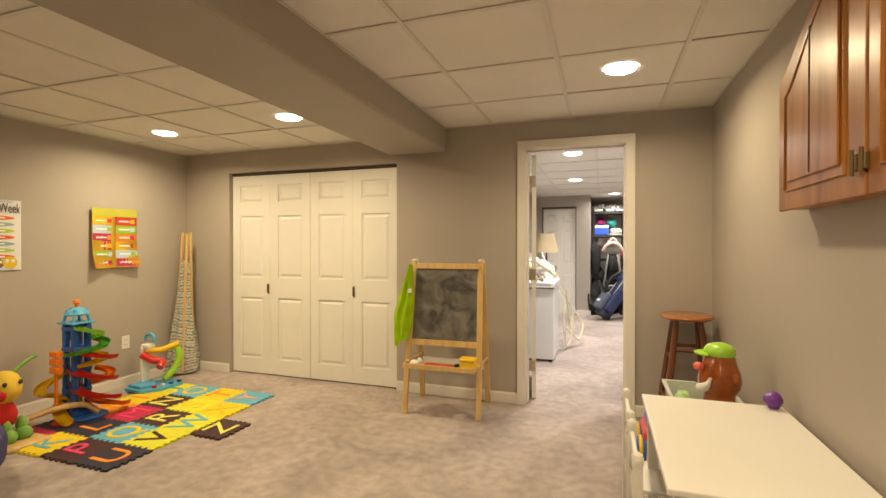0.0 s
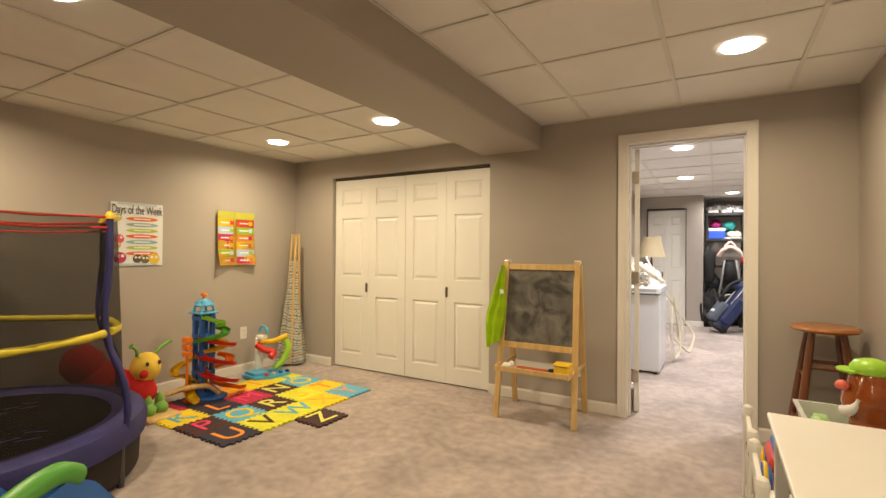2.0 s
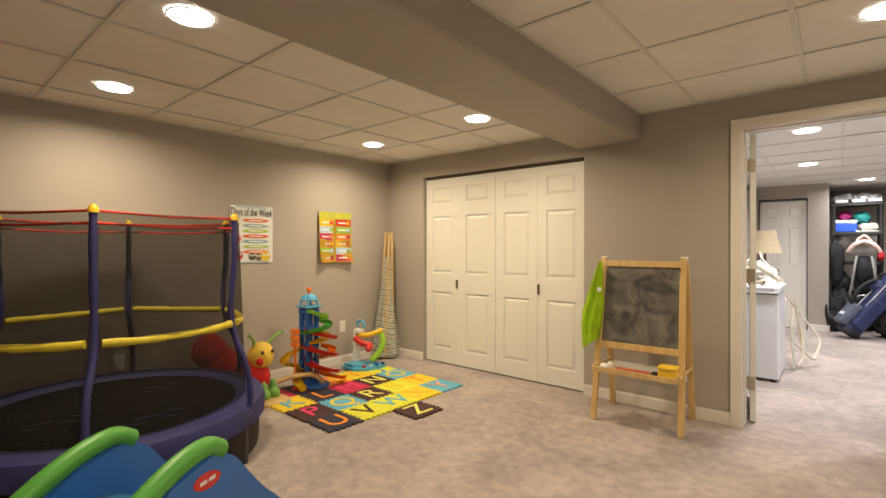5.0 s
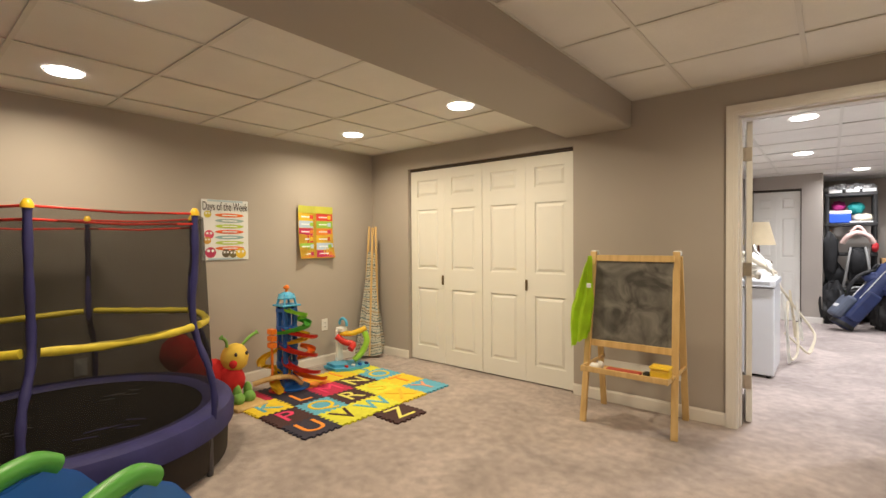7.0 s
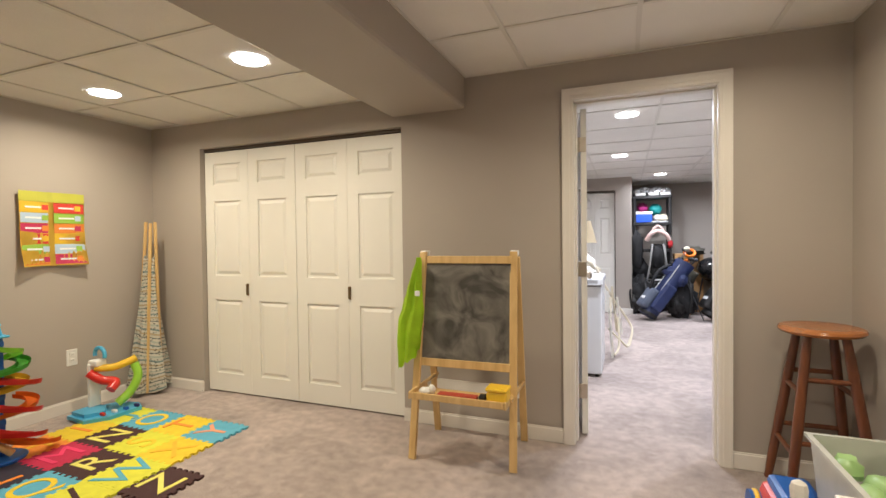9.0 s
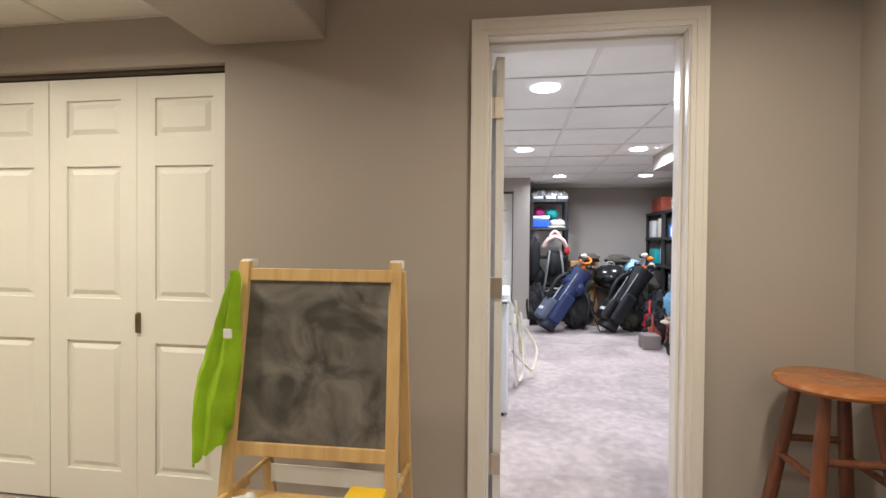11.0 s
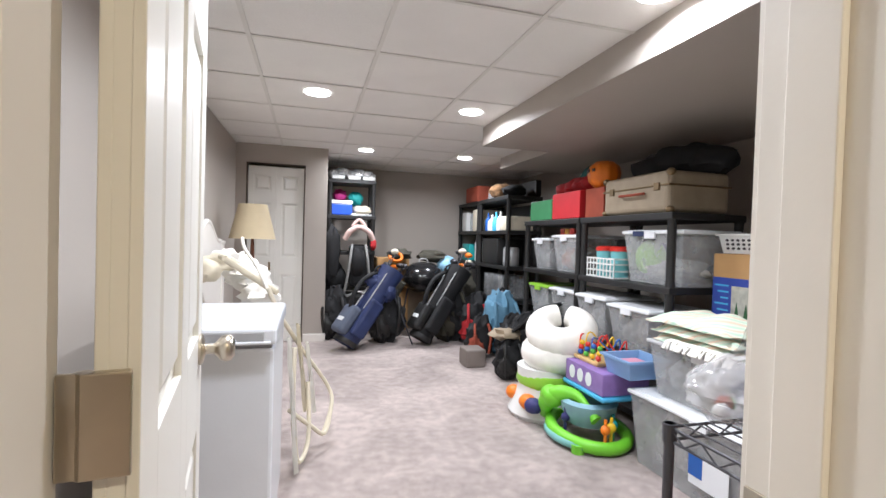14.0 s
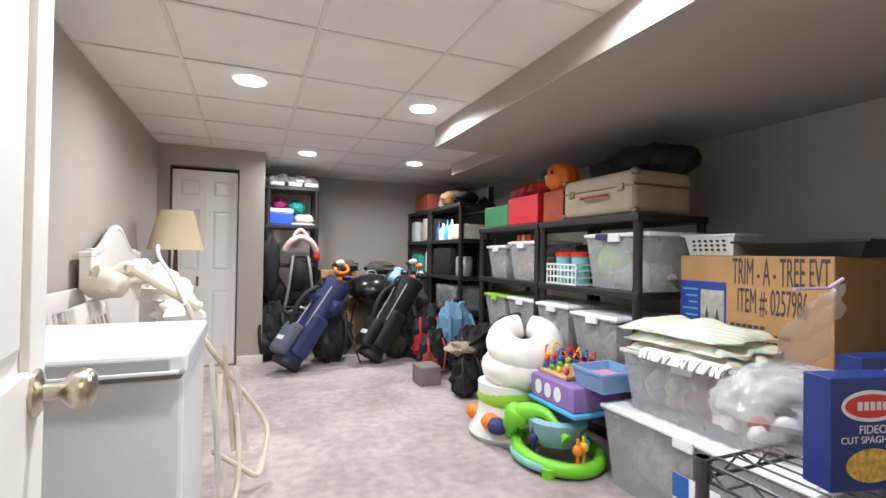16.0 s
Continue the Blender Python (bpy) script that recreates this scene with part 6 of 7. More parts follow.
carrier_pack()
for nm, x, y, z, r, mat, lab in (("hanging_jacket", 0.60, 9.43, 1.02, (0.10, 0.07, 0.33), M_BLACKCLOTH, "dark jacket hanging on the shelf post"), ("dark_bag", 0.66, 9.50, 0.70, (0.12, 0.08, 0.18), M_BLACKCLOTH, "dark soft bag on the shelving"), ("red_pouch", 1.10, 9.46, 1.12, (0.04, 0.04, 0.07), M_REDNYL, "small red pouch hanging by the pack")):
    k = B()
    ball(k, (x, y, z), r, 16, 0.35, 5)
    tagged(part(nm, k, mat, None, "", True), lab, nm.split("_")[1])
flat_box("black_case", 0.54, 0.98, 9.36, 9.80, 0.103, 0.50, M_BLACK, "black hard equipment case on the bottom shelf", 0.03, "case")


def golf_bag(at, turn, mat, pocket, label, lean=34, clubs=6):
    g = thing("golf_bag", at, label, "golf bag", "golf bags", turn=turn)
    g.scale = (1.15, 1.2, 1.08)
    m = pose(0, 0, 0.06, 0, lean, 0)
    k = B()
    lathe(k, [(0.0, 0.0), (0.10, 0.0), (0.115, 0.03), (0.11, 0.3), (0.105, 0.6), (0.125, 0.80), (0.13, 0.88), (0.11, 0.885), (0.10, 0.80), (0.0, 0.78)], 24, (0, 0, 0), m, 0.9)
    part("body", k, mat, g, "", True)
    k = B()
    box(k, -0.19, -0.08, -0.09, 0.09, 0.06, 0.36, 0.035, m)
    part("pocket", k, pocket, g)
    k = B()
    box(k, -0.10, 0.06, -0.155, -0.08, 0.10, 0.50, 0.03, m)
    part("pocket", k, mat, g)
    k = B()
    lathe(k, [(0.118, 0.0), (0.124, 0.01), (0.12, 0.05), (0.116, 0.05)], 24, (0, 0, 0), m, 0.92, cap=False)
    part("base_ring", k, M_BLACK, g, "", True)
    k = B()
    tube(k, smooth_path([m @ Vector(p) for p in ((-0.12, 0.03, 0.78), (-0.22, 0.0, 0.62), (-0.22, -0.02, 0.42), (-0.12, 0.0, 0.25))], 6), 0.022, 8)
    part("shoulder_strap", k, M_BLACKCLOTH, g, "", True)
    for y in (-0.075, 0.075):
        k = B()
        tube(k, [m @ Vector((-0.085, y, z)) for z in (0.38, 0.6, 0.8)], 0.007, 6)
        part("trim_piping", k, M_SILVER, g, "pale piping")
    k = B()
    box(k, -0.1925, -0.189, -0.045, 0.045, 0.17, 0.21, 0.001, m)
    part("emblem_bar", k, M_PAPER, g)
    k = B()
    tube(k, smooth_path([m @ Vector((-0.13 - 0.03 * math.sin(q), 0.02, 0.80 + 0.05 * math.cos(q))) for q in (0, 1, 2, 3)], 4), 0.012, 6)
    part("grab_handle", k, M_BLACKCLOTH, g)
    top = m @ Vector((0.09, 0, 0.74))
    for y in (-0.16, 0.16):
        k = B()
        rod(k, top, (top.x + 0.16, y, -at[2]), 0.008, 0.007, 8)
        part("stand_leg", k, M_STEEL, g)
    for i in range(clubs):
        a = i * 2.4
        k = B()
        bx, by = 0.06 * math.cos(a), 0.06 * math.sin(a)
        ln = 0.98 + 0.07 * math.sin(i * 1.9)
        rod(k, m @ Vector((bx, by, 0.6)), m @ Vector((bx * 1.4, by * 1.4, ln)), 0.006, 0.006, 6)
        sh = part("club_shaft", k, M_STEEL, g)
        k = B()
        ball(k, m @ Vector((bx * 1.5, by * 1.5 + 0.03, ln + 0.02)), (0.035, 0.05, 0.03), 10, 0.2)
        part("club_head", k, (M_CREAM, M_STEEL, M_BLACK, M_ORANGE)[i % 4], sh)
    return g


golf_bag((0.71, 8.62, 0.0), 25, M_NAVY, material("grey_blue_nylon", (0.10, 0.12, 0.17), 0.7, vary=0.2), "navy stand golf bag leaning on its legs", 36, 7)
golf_bag((1.56, 8.74, 0.0), 20, M_BLACKCLOTH, M_BLACK, "black stand golf bag full of clubs", 34, 10)
k = B()
ball(k, (1.10, 8.84, 0.72), (0.17, 0.13, 0.09), 18, 0.35, 5)
ball(k, (1.18, 8.78, 0.60), (0.10, 0.10, 0.10), 14, 0.35, 5)
tagged(part("bag_rain_hood", k, M_NAVY, None, "", True), "blue rain hood bunched over the golf bag top", "bag hood")
# clutter against the far wall
flat_box("cardboard_carton", 1.18, 1.60, 9.62, 10.0, 0.0, 0.95, M_CARD, "tall brown cardboard carton by the far wall", 0.006, "carton")
flat_box("cardboard_carton", 1.08, 1.38, 9.28, 9.55, 0.0, 0.42, M_CARD, "low brown cardboard carton behind the golf bag", 0.006, "carton")
gr = thing("kettle_grill", (1.75, 9.45, 0), "black enamel kettle barbecue grill", "barbecue")
k = B()
lathe(k, [(0.0, 0.52), (0.12, 0.53), (0.24, 0.60), (0.285, 0.70), (0.285, 0.72), (0.0, 0.72)], 32)
part("bowl", k, material("black_enamel", (0.015, 0.015, 0.016), 0.15), gr, "", True)
k = B()
lathe(k, [(0.29, 0.72), (0.29, 0.735), (0.25, 0.83), (0.13, 0.90), (0.0, 0.915)], 32)
part("lid", k, material("black_enamel_lid", (0.015, 0.015, 0.016), 0.18), gr, "", True)
k = B()
tube(k, smooth_path([(-0.06, 0, 0.905), (-0.04, 0, 0.95), (0.04, 0, 0.95), (0.06, 0, 0.905)], 4), 0.01)
part("handle", k, M_SILVER, gr)
for i in range(3):
    a = i * 2.094 + 0.5
    k = B()
    rod(k, (0.2 * math.cos(a), 0.2 * math.sin(a), 0.58), (0.3 * math.cos(a), 0.3 * math.sin(a), 0), 0.012)
    part("leg", k, M_STEEL, gr)
flat_box("storage_crate", 1.55, 2.05, 9.70, 10.1, 0.0, 0.62, M_BEIGE, "beige storage crate behind the grill", 0.02, "crate")
k = B()
ball(k, (2.10, 9.55, 0.86), 0.14, 18)
tagged(part("beach_ball", k, material("pale_blue_ball", (0.25, 0.45, 0.60), 0.4, vary=0.5, scale=6), None, "", True), "pale blue and white beach ball on the clutter", "ball")
k = B()
for p, r in (((1.45, 9.5, 1.0), (0.16, 0.14, 0.07)), ((1.9, 9.6, 0.98), (0.2, 0.15, 0.08)), ((2.2, 9.3, 0.6), (0.2, 0.2, 0.22)), ((1.3, 9.3, 0.62), (0.16, 0.16, 0.16))):
    ball(k, p, r, 14, 0.5, 5)
tagged(part("camping_gear_heap", k, material("dark_olive_canvas", (0.06, 0.055, 0.04), 0.85, vary=0.4, scale=10), None, "", True), "heap of dark olive camping gear", "gear", kind="stuff")
cap = B()
tube(cap, smooth_path([(1.36 + 0.075 * math.cos(a), 9.28 + 0.05 * math.sin(a), 0.98 + 0.05 * math.sin(a)) for a in (2 * math.pi * i / 12 for i in range(12))], 2, True), 0.02, 8, True)
tagged(part("orange_glove", cap, M_ORANGE, None, "", True), "orange ring-shaped sports glove on the heap", "glove")


def backpack(at, mat, trim, label, s=1.0):
    b = thing("backpack", at, label, "backpack", "bags on the floor")
    k = B()
    ball(k, (0, 0, 0.26 * s), (0.17 * s, 0.14 * s, 0.27 * s), 24, 0.5, 6)
    part("main_pocket", k, mat, b, "", True)
    k = B()
    ball(k, (-0.07 * s, -0.09 * s, 0.17 * s), (0.11 * s, 0.08 * s, 0.14 * s), 18, 0.5, 6)
    part("front_pocket", k, trim, b, "", True)
    k = B()
    tube(k, smooth_path([(-0.05 * s, 0, 0.5 * s), (0, 0, 0.56 * s), (0.05 * s, 0, 0.5 * s)], 5), 0.012 * s)
    part("handle", k, M_BLACKCLOTH, b)
    for x in (-0.1, 0.08):
        k = B()
        tube(k, smooth_path([(x * s, -0.1 * s, 0.45 * s), (x * 1.2 * s, -0.17 * s, 0.3 * s), (x * s, -0.15 * s, 0.08 * s)], 5), 0.016 * s)
        part("strap", k, trim, b)


backpack((2.22, 8.78, 0), M_BLACKCLOTH, M_REDNYL, "black and red backpack standing on the carpet", 1.05)
backpack((2.36, 8.28, 0), M_BLUEFAB, M_BLUEFAB, "dusty blue cloth bag slumped on the carpet", 1.25)
backpack((2.05, 7.36, 0), M_BLACKCLOTH, M_BLACK, "black soft bag with straps on the carpet", 0.72)
backpack((2.30, 7.62, 0), M_BLACKCLOTH, material("khaki_canvas", (0.30, 0.24, 0.15), 0.9, vary=0.2), "black and khaki bag heaped on the carpet", 0.95)
# Next five dark bags are additions that darken the far clutter.
backpack((1.22, 9.0, 0), M_BLACKCLOTH, M_BLACK, "black bag added to darken the clutter behind the golf bags", 1.2)
backpack((1.98, 8.98, 0), M_BLACKCLOTH, material("dark_olive_nylon", (0.05, 0.045, 0.03), 0.8), "dark bag added to deepen the gloom behind the golf bags", 1.3)
backpack((2.34, 7.98, 0), M_BLACKCLOTH, M_STEEL, "black bag added to darken the floor before the shelving", 0.85)
backpack((2.05, 8.12, 0), M_BLACKCLOTH, M_RUST, "dark bag with brown trim, added to darken the heap on the carpet", 0.8)
backpack((0.62, 9.28, 0.0), M_BLACKCLOTH, M_BLACK, "black bag added to darken the foot of the alcove shelves", 1.1)
flat_box("grey_cooler_cube", 1.78, 1.98, 7.72, 7.95, 0.0, 0.17, material("grey_taupe_plastic", (0.20, 0.17, 0.15), 0.6), "small taupe box on the carpet", 0.015)
k = B()
box(k, -0.20, 0.20, -0.012, 0.012, 0.0, 0.40, 0.006, pose(2.22, 7.45, 0.42, 50, 0, 35))
tagged(part("folding_seat", k, M_BLACKCLOTH), "black folding stadium seat tipped on the bags", "seat")
k = B()
ball(k, (2.02, 7.40, 0.39), (0.13, 0.11, 0.045), 16, 0.6)
tagged(part("khaki_cap", k, M_BEIGE, None, "", True), "khaki cap lying on the bags", "cap")


def nursing_pillow(z, r, x, y, mat, label, tip):
    k = B()
    n = 22
    pts = []
    for i in range(n):
        a = radians(-165 + 330 * i / (n - 1))
        off = Vector((-r * math.cos(a) * math.cos(tip), r * 0.95 * math.sin(a), -r * math.cos(a) * math.sin(tip)))
        pts.append(Vector((x, y, z)) + Matrix.Rotation(radians(55), 3, "Z") @ off)
    tube(k, pts, [0.102 * (0.62 + 0.45 * math.sin(math.pi * (0.12 + 0.76 * i / (n - 1)))) for i in range(n)], 14)
    return tagged(part("nursing_pillow", k, mat, None, "", True), label, "pillow", "nursing pillows")


nursing_pillow(0.60, 0.16, 2.07, 6.52, M_WHITEFAB, "white crescent nursing pillow on top of the pile", 0.5)
nursing_pillow(0.435, 0.165, 2.06, 6.55, M_WHITEFAB, "white crescent nursing pillow under another one", 0.1)
bs = thing("infant_seat", (1.98, 6.55, 0), "white infant floor seat with orange and lime details", "baby seat")
k = B()
lathe(k, [(0.0, 0.0), (0.25, 0.0), (0.27, 0.03), (0.24, 0.10), (0.2, 0.2), (0.21, 0.34), (0.0, 0.34)], 28, squash=0.95)
part("shell", k, M_WPLASTIC, bs, "", True)
k = B()
lathe(k, [(0.19, 0.2), (0.215, 0.24), (0.2, 0.30)], 24, cap=False)
part("lime_band", k, M_LIME, bs, "lime green band", True)
for y, m3 in ((-0.12, M_ORANGE), (0.1, M_ORANGE), (-0.2, M_PURPLE)):
    k = B()
    ball(k, (-0.2, y, 0.13), (0.06, 0.065, 0.05), 14, 0.1)
    part("toy_bead", k, m3, bs)


def frog_walker():
    f = thing("green_baby_jumper", (2.03, 6.10, 0), "bright green baby activity seat with blue rim and toys", "baby seat")
    f.scale = (0.8, 0.78, 0.85)
    lime = material("frog_green_plastic", (0.20, 0.62, 0.03), 0.4, vary=0.08)
    k = B()
    tube(k, [(0.27 * math.cos(a), 0.33 * math.sin(a), 0.07 + 0.02 * math.sin(a)) for a in (2 * math.pi * i / 28 for i in range(28))], 0.045, 12, True)
    part("base_ring", k, lime, f, "", True)
    k = B()
    tube(k, [(0.24 * math.cos(a) - 0.06, 0.30 * math.sin(a), 0.05) for a in (math.pi * (0.55 + 1.0 * i / 18) for i in range(19))], 0.03, 10)
    part("rocker", k, material("pale_teal_rocker", (0.22, 0.50, 0.48), 0.4), f, "pale teal rocker", True)
    k = B()
    lathe(k, [(0.15, 0.12), (0.20, 0.20), (0.22, 0.28), (0.18, 0.30), (0.14, 0.2)], 28, cap=False)
    part("seat_shell", k, material("sky_fabric_seat", (0.25, 0.42, 0.50), 0.7), f, "", True)
    k = B()
    tube(k, smooth_path([(-0.20, 0.32, 0.10), (-0.24, 0.22, 0.22), (-0.20, 0.10, 0.31), (-0.12, -0.02, 0.32), (-0.08, -0.12, 0.26), (-0.06, -0.2, 0.2)], 6), [0.05 + 0.02 * math.sin(i * 0.2) for i in range(31)], 12)
    ball(k, (-0.22, 0.18, 0.27), (0.09, 0.12, 0.08), 16, 0.1)
    part("frog_arm", k, lime, f, "green padded arm", True)
    for x, y, mm in ((0.02, -0.27, M_YELLOW), (0.07, -0.22, M_TEAL), (-0.05, -0.3, M_ORANGE), (-0.2, 0.0, M_PURPLE)):
        k = B()
        ball(k, (x, y, 0.17), 0.035, 12)
        rod(k, (x, y, 0.06), (x, y, 0.24), 0.012)
        part("spinning_toy", k, mm, f)
    k = B()
    rod(k, (-0.22, -0.22, 0.0), (-0.22, -0.22, 0.06), 0.045, 0.05, 16)
    part("foot", k, lime, f)


frog_walker()
pb = thing("diaper_box", (2.14, 6.08, 0.33), "purple printed carton with pale round pictures", "box")
k = B()
box(k, -0.17, 0.15, -0.20, 0.20, 0, 0.13, 0.006)
part("carton", k, material("purple_print_card", (0.26, 0.16, 0.42), 0.5, vary=0.15, scale=12), pb)
for i in range(3):
    k = B()
    prism(k, [(0.12 - 0.09 * i + 0.032 * math.cos(a), 0.065 + 0.042 * math.sin(a)) for a in (2 * math.pi * j / 16 for j in range(16))], -0.173, -0.1705, Matrix(((0, 0, 1, 0), (1, 0, 0, 0), (0, 1, 0, 0), (0, 0, 0, 1))))
    part("picture_spot", k, M_PAPER, pb)
k = B()
box(k, 1.96, 2.30, 5.86, 6.30, 0.30, 0.328, 0.01)
tagged(part("folded_board", k, M_SKY), "flat blue board lying on the baby seat", "board")
mz = thing("bead_maze", (2.16, 6.16, 0.46), "wooden bead maze with looping coloured wires", "toy")
k = B()
box(k, -0.13, 0.13, -0.13, 0.13, 0, 0.025, 0.008)
part("base", k, M_PINE, mz)
for i, mm in enumerate((M_RED, M_BLUE, M_YELLOW, M_RED)):
    k = B()
    y = -0.1 + 0.065 * i
    tube(k, smooth_path([(-0.1, y, 0.02), (-0.09, y + 0.02, 0.14), (-0.03, y + 0.05, 0.17 - 0.03 * (i % 2)), (0.03, y, 0.08), (0.08, y - 0.02, 0.15), (0.1, y, 0.02)], 5), 0.005, 6)
    wire = part("wire", k, mm, mz, "", True)
    for j in range(3):
        k = B()
        ball(k, (-0.1 + 0.005 * j, y, 0.045 + 0.03 * j), 0.018, 10)
        part("bead", k, (M_RED, M_YELLOW, M_GREEN, M_BLUE)[(i + j) % 4], wire)
tb = thing("small_tub", (2.16, 5.85, 0.46), "small translucent blue and pink plastic tub", "tub")
k = B()
tapered_tub(k, -0.13, 0.12, -0.12, 0.12, 0, 0.11, 0.02)
part("tub", k, material("blue_translucent", (0.25, 0.42, 0.70), 0.3, alpha=0.85), tb)
k = B()
box(k, -0.09, 0.08, -0.09, 0.09, 0.01, 0.08, 0.02)
part("contents", k, material("pink_contents", (0.62, 0.28, 0.38), 0.6), tb)

tote(2.08, 2.66, 4.80, 5.81, 0.0, 0.41, fill=((0.42, 0.40, 0.38), (0.36, 0.34, 0.33), (0.46, 0.42, 0.38)), label="large clear underbed tote with white lid on the carpet", level=0.8)
k = B()
box(k, 2.088, 2.0915, 5.14, 5.36, 0.10, 0.24, 0.001)
lb = tagged(part("tote_label", k, M_PAPER), "printed paper label on the large tote", "label")
k = B()
box(k, 2.086, 2.0882, 5.28, 5.36, 0.14, 0.24)
part("label_block", k, M_BLUE, lb)
tote(2.12, 2.62, 4.98, 5.72, 0.412, 0.30, lid=clear_plastic("frosted_lid", (0.75, 0.76, 0.77), 0.7), fill=((0.30, 0.08, 0.10), (0.62, 0.60, 0.56), (0.34, 0.10, 0.12), (0.6, 0.58, 0.40), (0.40, 0.42, 0.46)), label="clear tote with frosted lid and jars inside", level=0.75)


def blanket():
    m = material("striped_knit", (0.6, 0.6, 0.5), 0.95, vary=0.1, bump=0.6, bump_scale=140)
    nt = m.node_tree
    tc, wv, rp = nt.nodes.new("ShaderNodeTexCoord"), nt.nodes.new("ShaderNodeTexWave"), nt.nodes.new("ShaderNodeValToRGB")
    wv.bands_direction = "DIAGONAL"
    wv.inputs["Scale"].default_value, wv.inputs["Distortion"].default_value = 6.0, 1.5
    els = rp.color_ramp.elements
    els[0].color, els[1].color = (0.50, 0.68, 0.54, 1), (0.74, 0.56, 0.42, 1)
    els.new(0.4).color = (0.76, 0.74, 0.62, 1)
    els.new(0.7).color = (0.60, 0.72, 0.60, 1)
    nt.links.new(tc.outputs["Object"], wv.inputs["Vector"])
    nt.links.new(wv.outputs["Fac"], rp.inputs["Fac"])
    nt.links.new(rp.outputs["Color"], nt.nodes["Principled BSDF"].inputs["Base Color"])
    b = thing("folded_blanket", (2.33, 5.40, 0.714), "folded pastel striped knit baby blanket with fringe", "blanket")
    for i in range(3):
        k = B()
        n, q = 24, 14
        top = [[k.verts.new((-0.20 + 0.40 * a / q - 0.01 * i + 0.02 * noise.noise(Vector((c * 0.2, i * 2, 0))), -0.25 + 0.52 * c / n + 0.02 * i + 0.03 * noise.noise(Vector((a * 0.3, i * 2, 5))), 0.05 * i + 0.055 * min(1, 3 * min(a / q, 1 - a / q, c / n, 1 - c / n)) ** 0.5 + 0.03 * noise.noise(Vector((a * 0.25, c * 0.16, i * 0.4))))) for a in range(q + 1)] for c in range(n + 1)]
        bot = [[k.verts.new((v.co.x, v.co.y, 0.05 * i - 0.002)) for v in row] for row in top]
        for g in (top, bot):
            for r0, r1 in zip(g, g[1:]):
                for a in range(q):
                    k.faces.new([r0[a], r0[a + 1], r1[a + 1], r1[a]])
        rim_t = top[0] + [r[-1] for r in top[1:]] + top[-1][-2::-1] + [r[0] for r in top[-2:0:-1]]
        rim_b = bot[0] + [r[-1] for r in bot[1:]] + bot[-1][-2::-1] + [r[0] for r in bot[-2:0:-1]]
        for j in range(len(rim_t)):
            k.faces.new([rim_t[j], rim_t[(j + 1) % len(rim_t)], rim_b[(j + 1) % len(rim_t)], rim_b[j]])
        part("fold", k, m, b, "", True)
    k = B()
    for j in range(40):
        y = -0.27 + 0.42 * j / 40
        tube(k, [(-0.20, y, 0.02), (-0.235, y + random.uniform(-0.01, 0.01), 0.012), (-0.262, y + random.uniform(-0.02, 0.02), -0.02)], 0.006, 5)
    part("fringe", k, M_WHITEFAB, b, "white fringe")


blanket()


def tree_carton():
    c = thing("christmas_tree_carton", (2.69, 5.46, 0.30), "brown cardboard carton printed with tree lettering and a blue picture", "carton")
    k = B()
    box(k, 0, 0.46, -0.385, 0.385, 0, 0.875, 0.005)
    ct = part("carton", k, M_CARD, c)
    k = B()
    box(k, 0.0, 0.46, -0.01, 0.012, 0.874, 0.8765)
    part("tape", k, M_BEIGE, ct)
    writing("lettering", "TRIM - A - TREE EVT", 0.19, M_INK, ct, facing_west(-0.002, -0.15, 0.79), 0.0006, 0.44)
    writing("lettering", "ITEM #: 0257986", 0.175, M_INK, ct, facing_west(-0.002, -0.12, 0.645), 0.0006, 0.325)
    for i, w in enumerate((0.20, 0.30, 0.24, 0.28, 0.26, 0.36, 0.40, 0.34)):
        k = B()
        z = 0.525 - 0.035 * i
        n = int(w / 0.03)
        for j in range(n):
            box(k, -0.0012, 0.001, 0.08 - 0.03 * j - 0.024, 0.08 - 0.03 * j, z - 0.009, z + 0.008)
        part("print_bars", k, M_INK, ct)
    k = B()
    box(k, -0.003, 0.001, 0.105, 0.382, 0.30, 0.735)
    pn = part("blue_panel", k, material("blue_print", (0.03, 0.06, 0.32), 0.4, vary=0.15), ct)
    k = B()
    box(k, -0.0045, -0.0025, 0.115, 0.25, 0.31, 0.69)
    ph = part("photo_panel", k, material("photo_print", (0.42, 0.42, 0.36), 0.5, vary=0.35, scale=14), pn)
    for y in (0.152, 0.212):
        k = B()
        up = facing_west(-0.0048, y, 0.38)
        prism(k, [(-0.03, 0.0), (0.03, 0.0), (0.022, 0.06), (0.026, 0.06), (0.015, 0.12), (0.018, 0.12), (0.0, 0.22), (-0.018, 0.12), (-0.015, 0.12), (-0.026, 0.06), (-0.022, 0.06)], 0, 0.001, up)
        part("tree_shape", k, material("dark_green_print", (0.02, 0.09, 0.03), 0.6), ph)
    k = B()
    for i in range(9):
        z = 0.69 - 0.036 * i
        box(k, -0.0042, -0.0028, 0.27, 0.365 - 0.02 * (i % 3), z - 0.006, z + 0.004)
    part("print_bars", k, M_SKY, pn)


tree_carton()
flat_box("dark_crate", 2.71, 3.13, 5.10, 5.83, 0.0, 0.298, M_BLACK, "dark crate under the tree carton", 0.01, "crate")
vb = thing("vented_basket", (2.82, 5.695, 1.177), "small white plastic basket with round vent holes", "basket")
k = B()
tapered_tub(k, -0.10, 0.10, -0.15, 0.15, 0, 0.115, 0.02, 0.004, 0.012)
part("tub", k, M_WPLASTIC, vb)
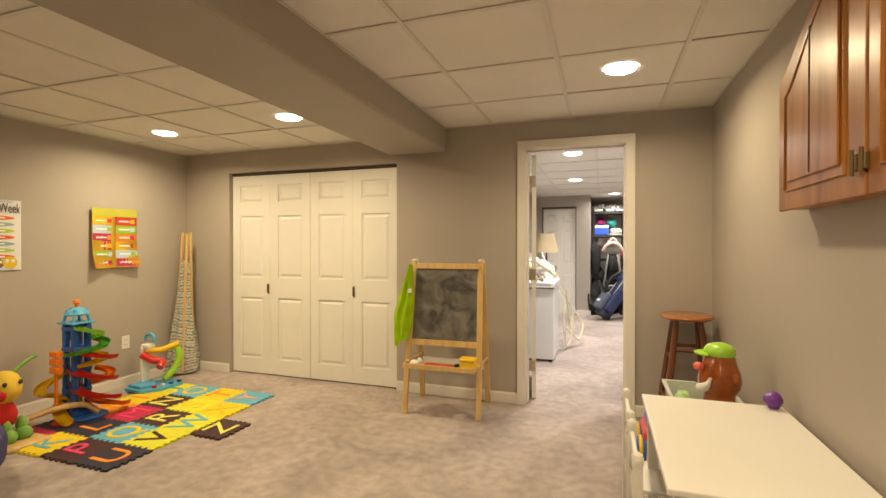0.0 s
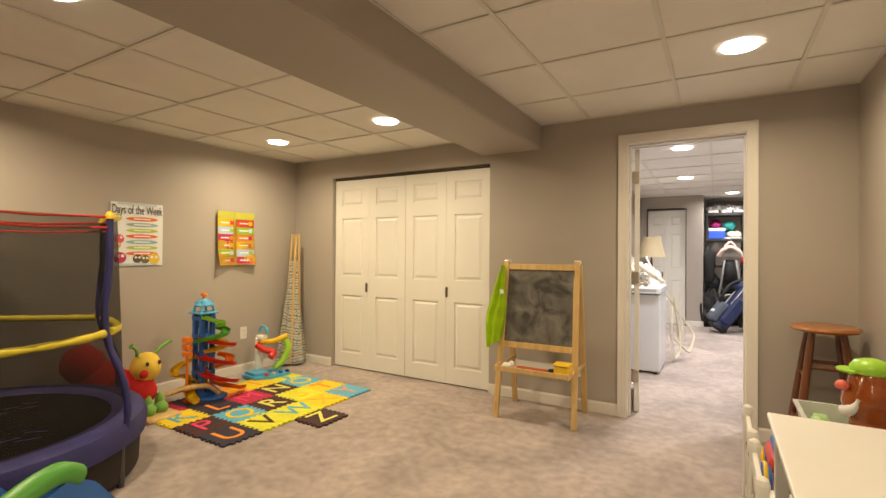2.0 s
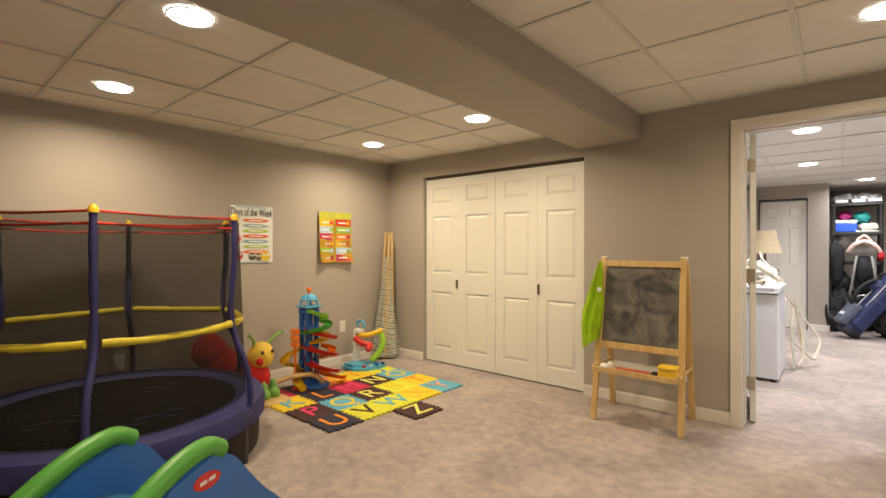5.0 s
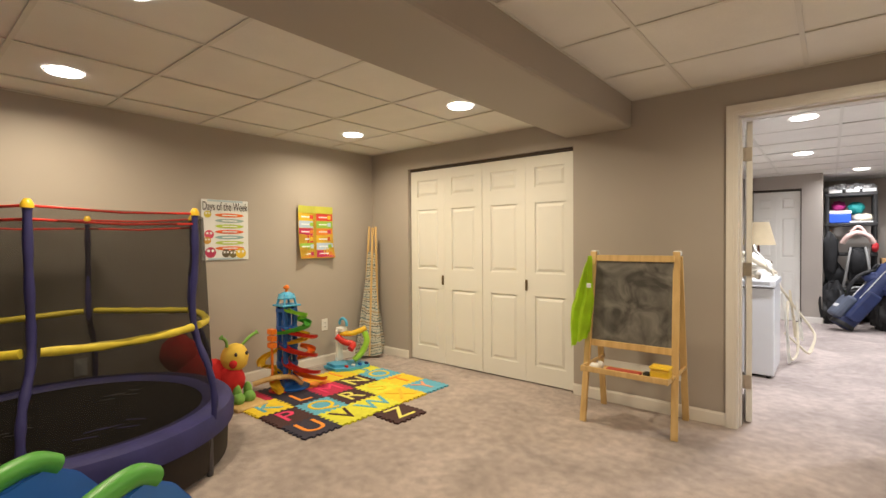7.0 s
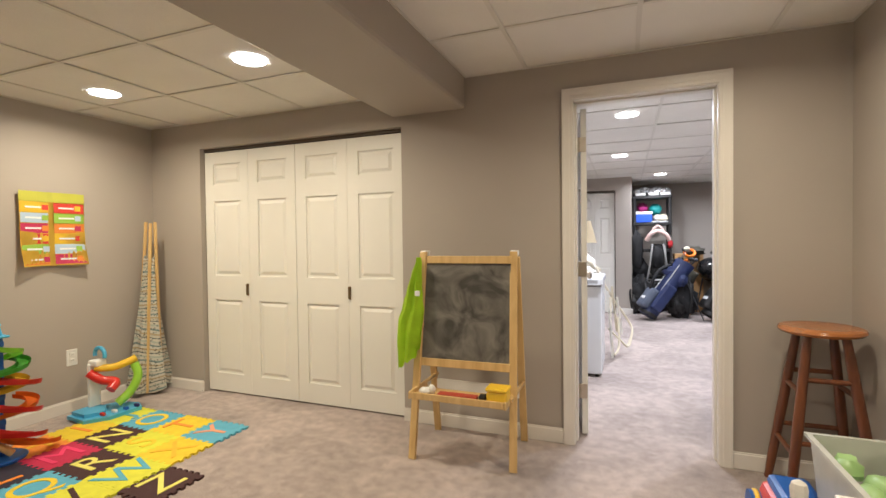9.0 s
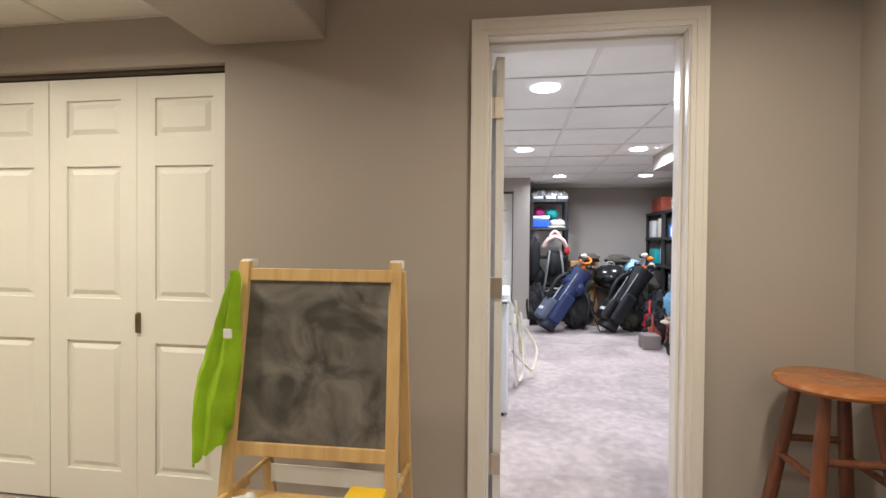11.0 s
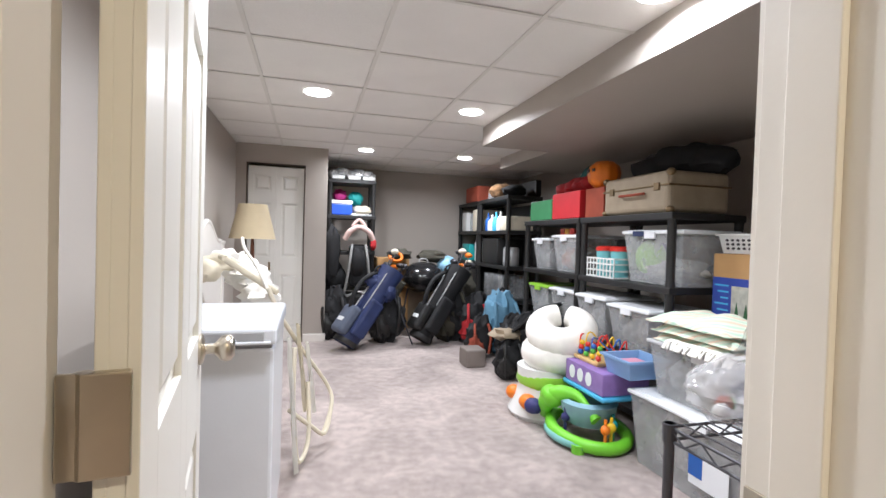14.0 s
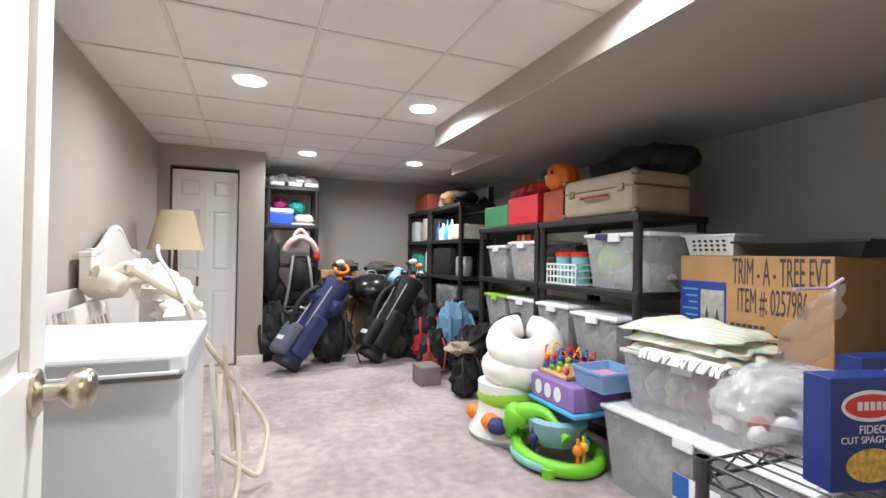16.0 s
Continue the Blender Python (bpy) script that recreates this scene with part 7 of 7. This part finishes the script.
for i in range(6):
    for j in range(3):
        k = B()
        rod(k, (-0.105 + 0.005 * (2 - j), -0.09 + 0.036 * i, 0.03 + 0.024 * j), (-0.085, -0.09 + 0.036 * i, 0.03 + 0.024 * j), 0.007, seg=8)
        part("vent_hole", k, M_INK, vb)
k = B()
tapered_tub(k, 2.74, 3.18, 4.99, 5.53, 1.177, 1.25, 0.03, 0.006, 0.03)
tagged(part("boot_tray", k, M_BLACK), "black plastic boot tray on the carton", "tray")
flat_box("blue_carton", 2.76, 3.2, 4.68, 5.06, 0.0, 0.74, material("dark_blue_card", (0.02, 0.04, 0.16), 0.5), "dark blue carton beside the tree carton", 0.006, "carton")


def wire_rack():
    r = thing("wire_shelf_rack", (1.2, 4.04, 0), "dark metal wire shelf rack", "rack")
    W, D = 0.92, 0.475
    for x in (0.0, W):
        for y in (0.0, D):
            k = B()
            rod(k, (x, y, 0), (x, y, 0.775), 0.0125)
            rod(k, (x, y, 0.73), (x, y, 0.775), 0.017)
            part("post", k, M_STEEL, r)
    for z in (0.765, 0.30):
        s = B()
        for y in (0, D):
            for dz in (0, -0.032):
                rod(s, (0, y, z + dz), (W, y, z + dz), 0.004, seg=6)
            n = 18
            for i in range(n):
                rod(s, (W * i / n, y, z - 0.032 * (i % 2)), (W * (i + 1) / n, y, z - 0.032 * ((i + 1) % 2)), 0.0025, seg=5)
        for x in (0, W):
            for dz in (0, -0.032):
                rod(s, (x, 0, z + dz), (x, D, z + dz), 0.004, seg=6)
            n = 10
            for i in range(n):
                rod(s, (x, D * i / n, z - 0.032 * (i % 2)), (x, D * (i + 1) / n, z - 0.032 * ((i + 1) % 2)), 0.0025, seg=5)
        shelf = part("shelf_frame", s, M_STEEL, r)
        for i in range(1, 24):
            k = B()
            rod(k, (W * i / 24, 0, z + 0.003), (W * i / 24, D, z + 0.003), 0.0022, seg=5)
            part("wire", k, M_STEEL, shelf)


wire_rack()


def pasta_box(at, turn, mat, label, lettered=True):
    p = thing("pasta_box", at, label, "food box", "food boxes", turn=turn)
    p.matrix_basis = p.matrix_basis @ Matrix.Diagonal((0.95, 0.95, 0.95, 1))
    k = B()
    box(k, 0, 0.17, 0, 0.055, 0, 0.20, 0.002)
    bx = part("carton", k, mat, p)
    def oval(cx, cz, a, b, mat2, y, nm="oval_print"):
        q = B()
        prism(q, [(cx + a * math.cos(t), cz + b * math.sin(t)) for t in (2 * math.pi * j / 32 for j in range(32))], 0, 0.0006, facing_south(0, y, 0))
        return part(nm, q, mat2, bx)
    oval(0.082, 0.150, 0.062, 0.028, M_PAPER, -0.0004)
    oval(0.082, 0.150, 0.055, 0.021, M_RED, -0.0011)
    oval(0.085, 0.045, 0.055, 0.03, material("pasta_print", (0.62, 0.42, 0.07), 0.5, vary=0.4, scale=90), -0.0004)
    k = B()
    for i in range(5):
        box(k, 0.052 + 0.013 * i, 0.061 + 0.013 * i, -0.0025, -0.0015, 0.143, 0.158)
    part("brand_bars", k, M_PAPER, bx)
    if lettered:
        writing("lettering", "FIDEO", 0.021, M_PAPER, bx, facing_south(0.085, -0.001, 0.108), 0.0004)
        writing("lettering", "CUT SPAGHETTI", 0.017, M_PAPER, bx, facing_south(0.085, -0.001, 0.090), 0.0004, 0.13)


pasta_box((1.285, 4.345, 0.769), -14, material("deep_blue_card", (0.012, 0.035, 0.20), 0.35, vary=0.08), "deep blue pasta box with red oval emblem")
pasta_box((1.53, 4.42, 0.769), -10, material("deep_blue_card_back", (0.012, 0.035, 0.20), 0.35, vary=0.08), "deep blue pasta box behind another one", False)


def zip_bag():
    z = thing("clear_zip_bag", (1.42, 4.83, 0.065), "crumpled clear plastic zip bag with small things inside", "plastic bag")
    film = bpy.data.materials.new("clear_film")
    film.use_nodes = True
    nt = film.node_tree
    b = nt.nodes["Principled BSDF"]
    b.inputs["Base Color"].default_value, b.inputs["Roughness"].default_value, b.inputs["Alpha"].default_value = (0.82, 0.82, 0.84, 1), 0.1, 0.34
    k = B()
    ball(k, (0, -0.32, 0.78), (0.15, 0.10, 0.085), 40, 0.18, 7)
    rows = []
    for i in range(10):
        v = i / 9
        rows.append([k.verts.new((0.02 + 0.12 * v + 0.13 * u * (1 - 0.45 * v), -0.33 + 0.03 * noise.noise(Vector((u * 3, v * 4, 1))), 0.86 + 0.16 * v + 0.02 * u)) for u in (-1, -0.6, -0.2, 0.2, 0.6, 1)])
    for a, c in zip(rows, rows[1:]):
        for j in range(5):
            k.faces.new([a[j], a[j + 1], c[j + 1], c[j]])
    part("film", k, film, z, "", True)
    for i in range(6):
        k = B()
        ball(k, (-0.08 + 0.03 * i, -0.33 + 0.02 * (i % 3), 0.735 + 0.01 * (i % 2)), (0.024, 0.02, 0.018), 10, 0.3)
        part("contents", k, (M_WPLASTIC, M_RUST, M_GREEN, M_WPLASTIC, M_CREAM, M_BLACK)[i], z)
    k = B()
    tube(k, [(0.02, -0.335, 1.03), (0.14, -0.335, 1.03), (0.2, -0.33, 1.05)], 0.004, 6)
    part("zip_seal", k, material("lilac_seal", (0.6, 0.45, 0.62), 0.4), z)


zip_bag()
flat_box("red_food_box", 1.60, 1.85, 4.10, 4.40, 0.304, 0.42, M_RED, "red food box on the lower wire shelf", 0.004)
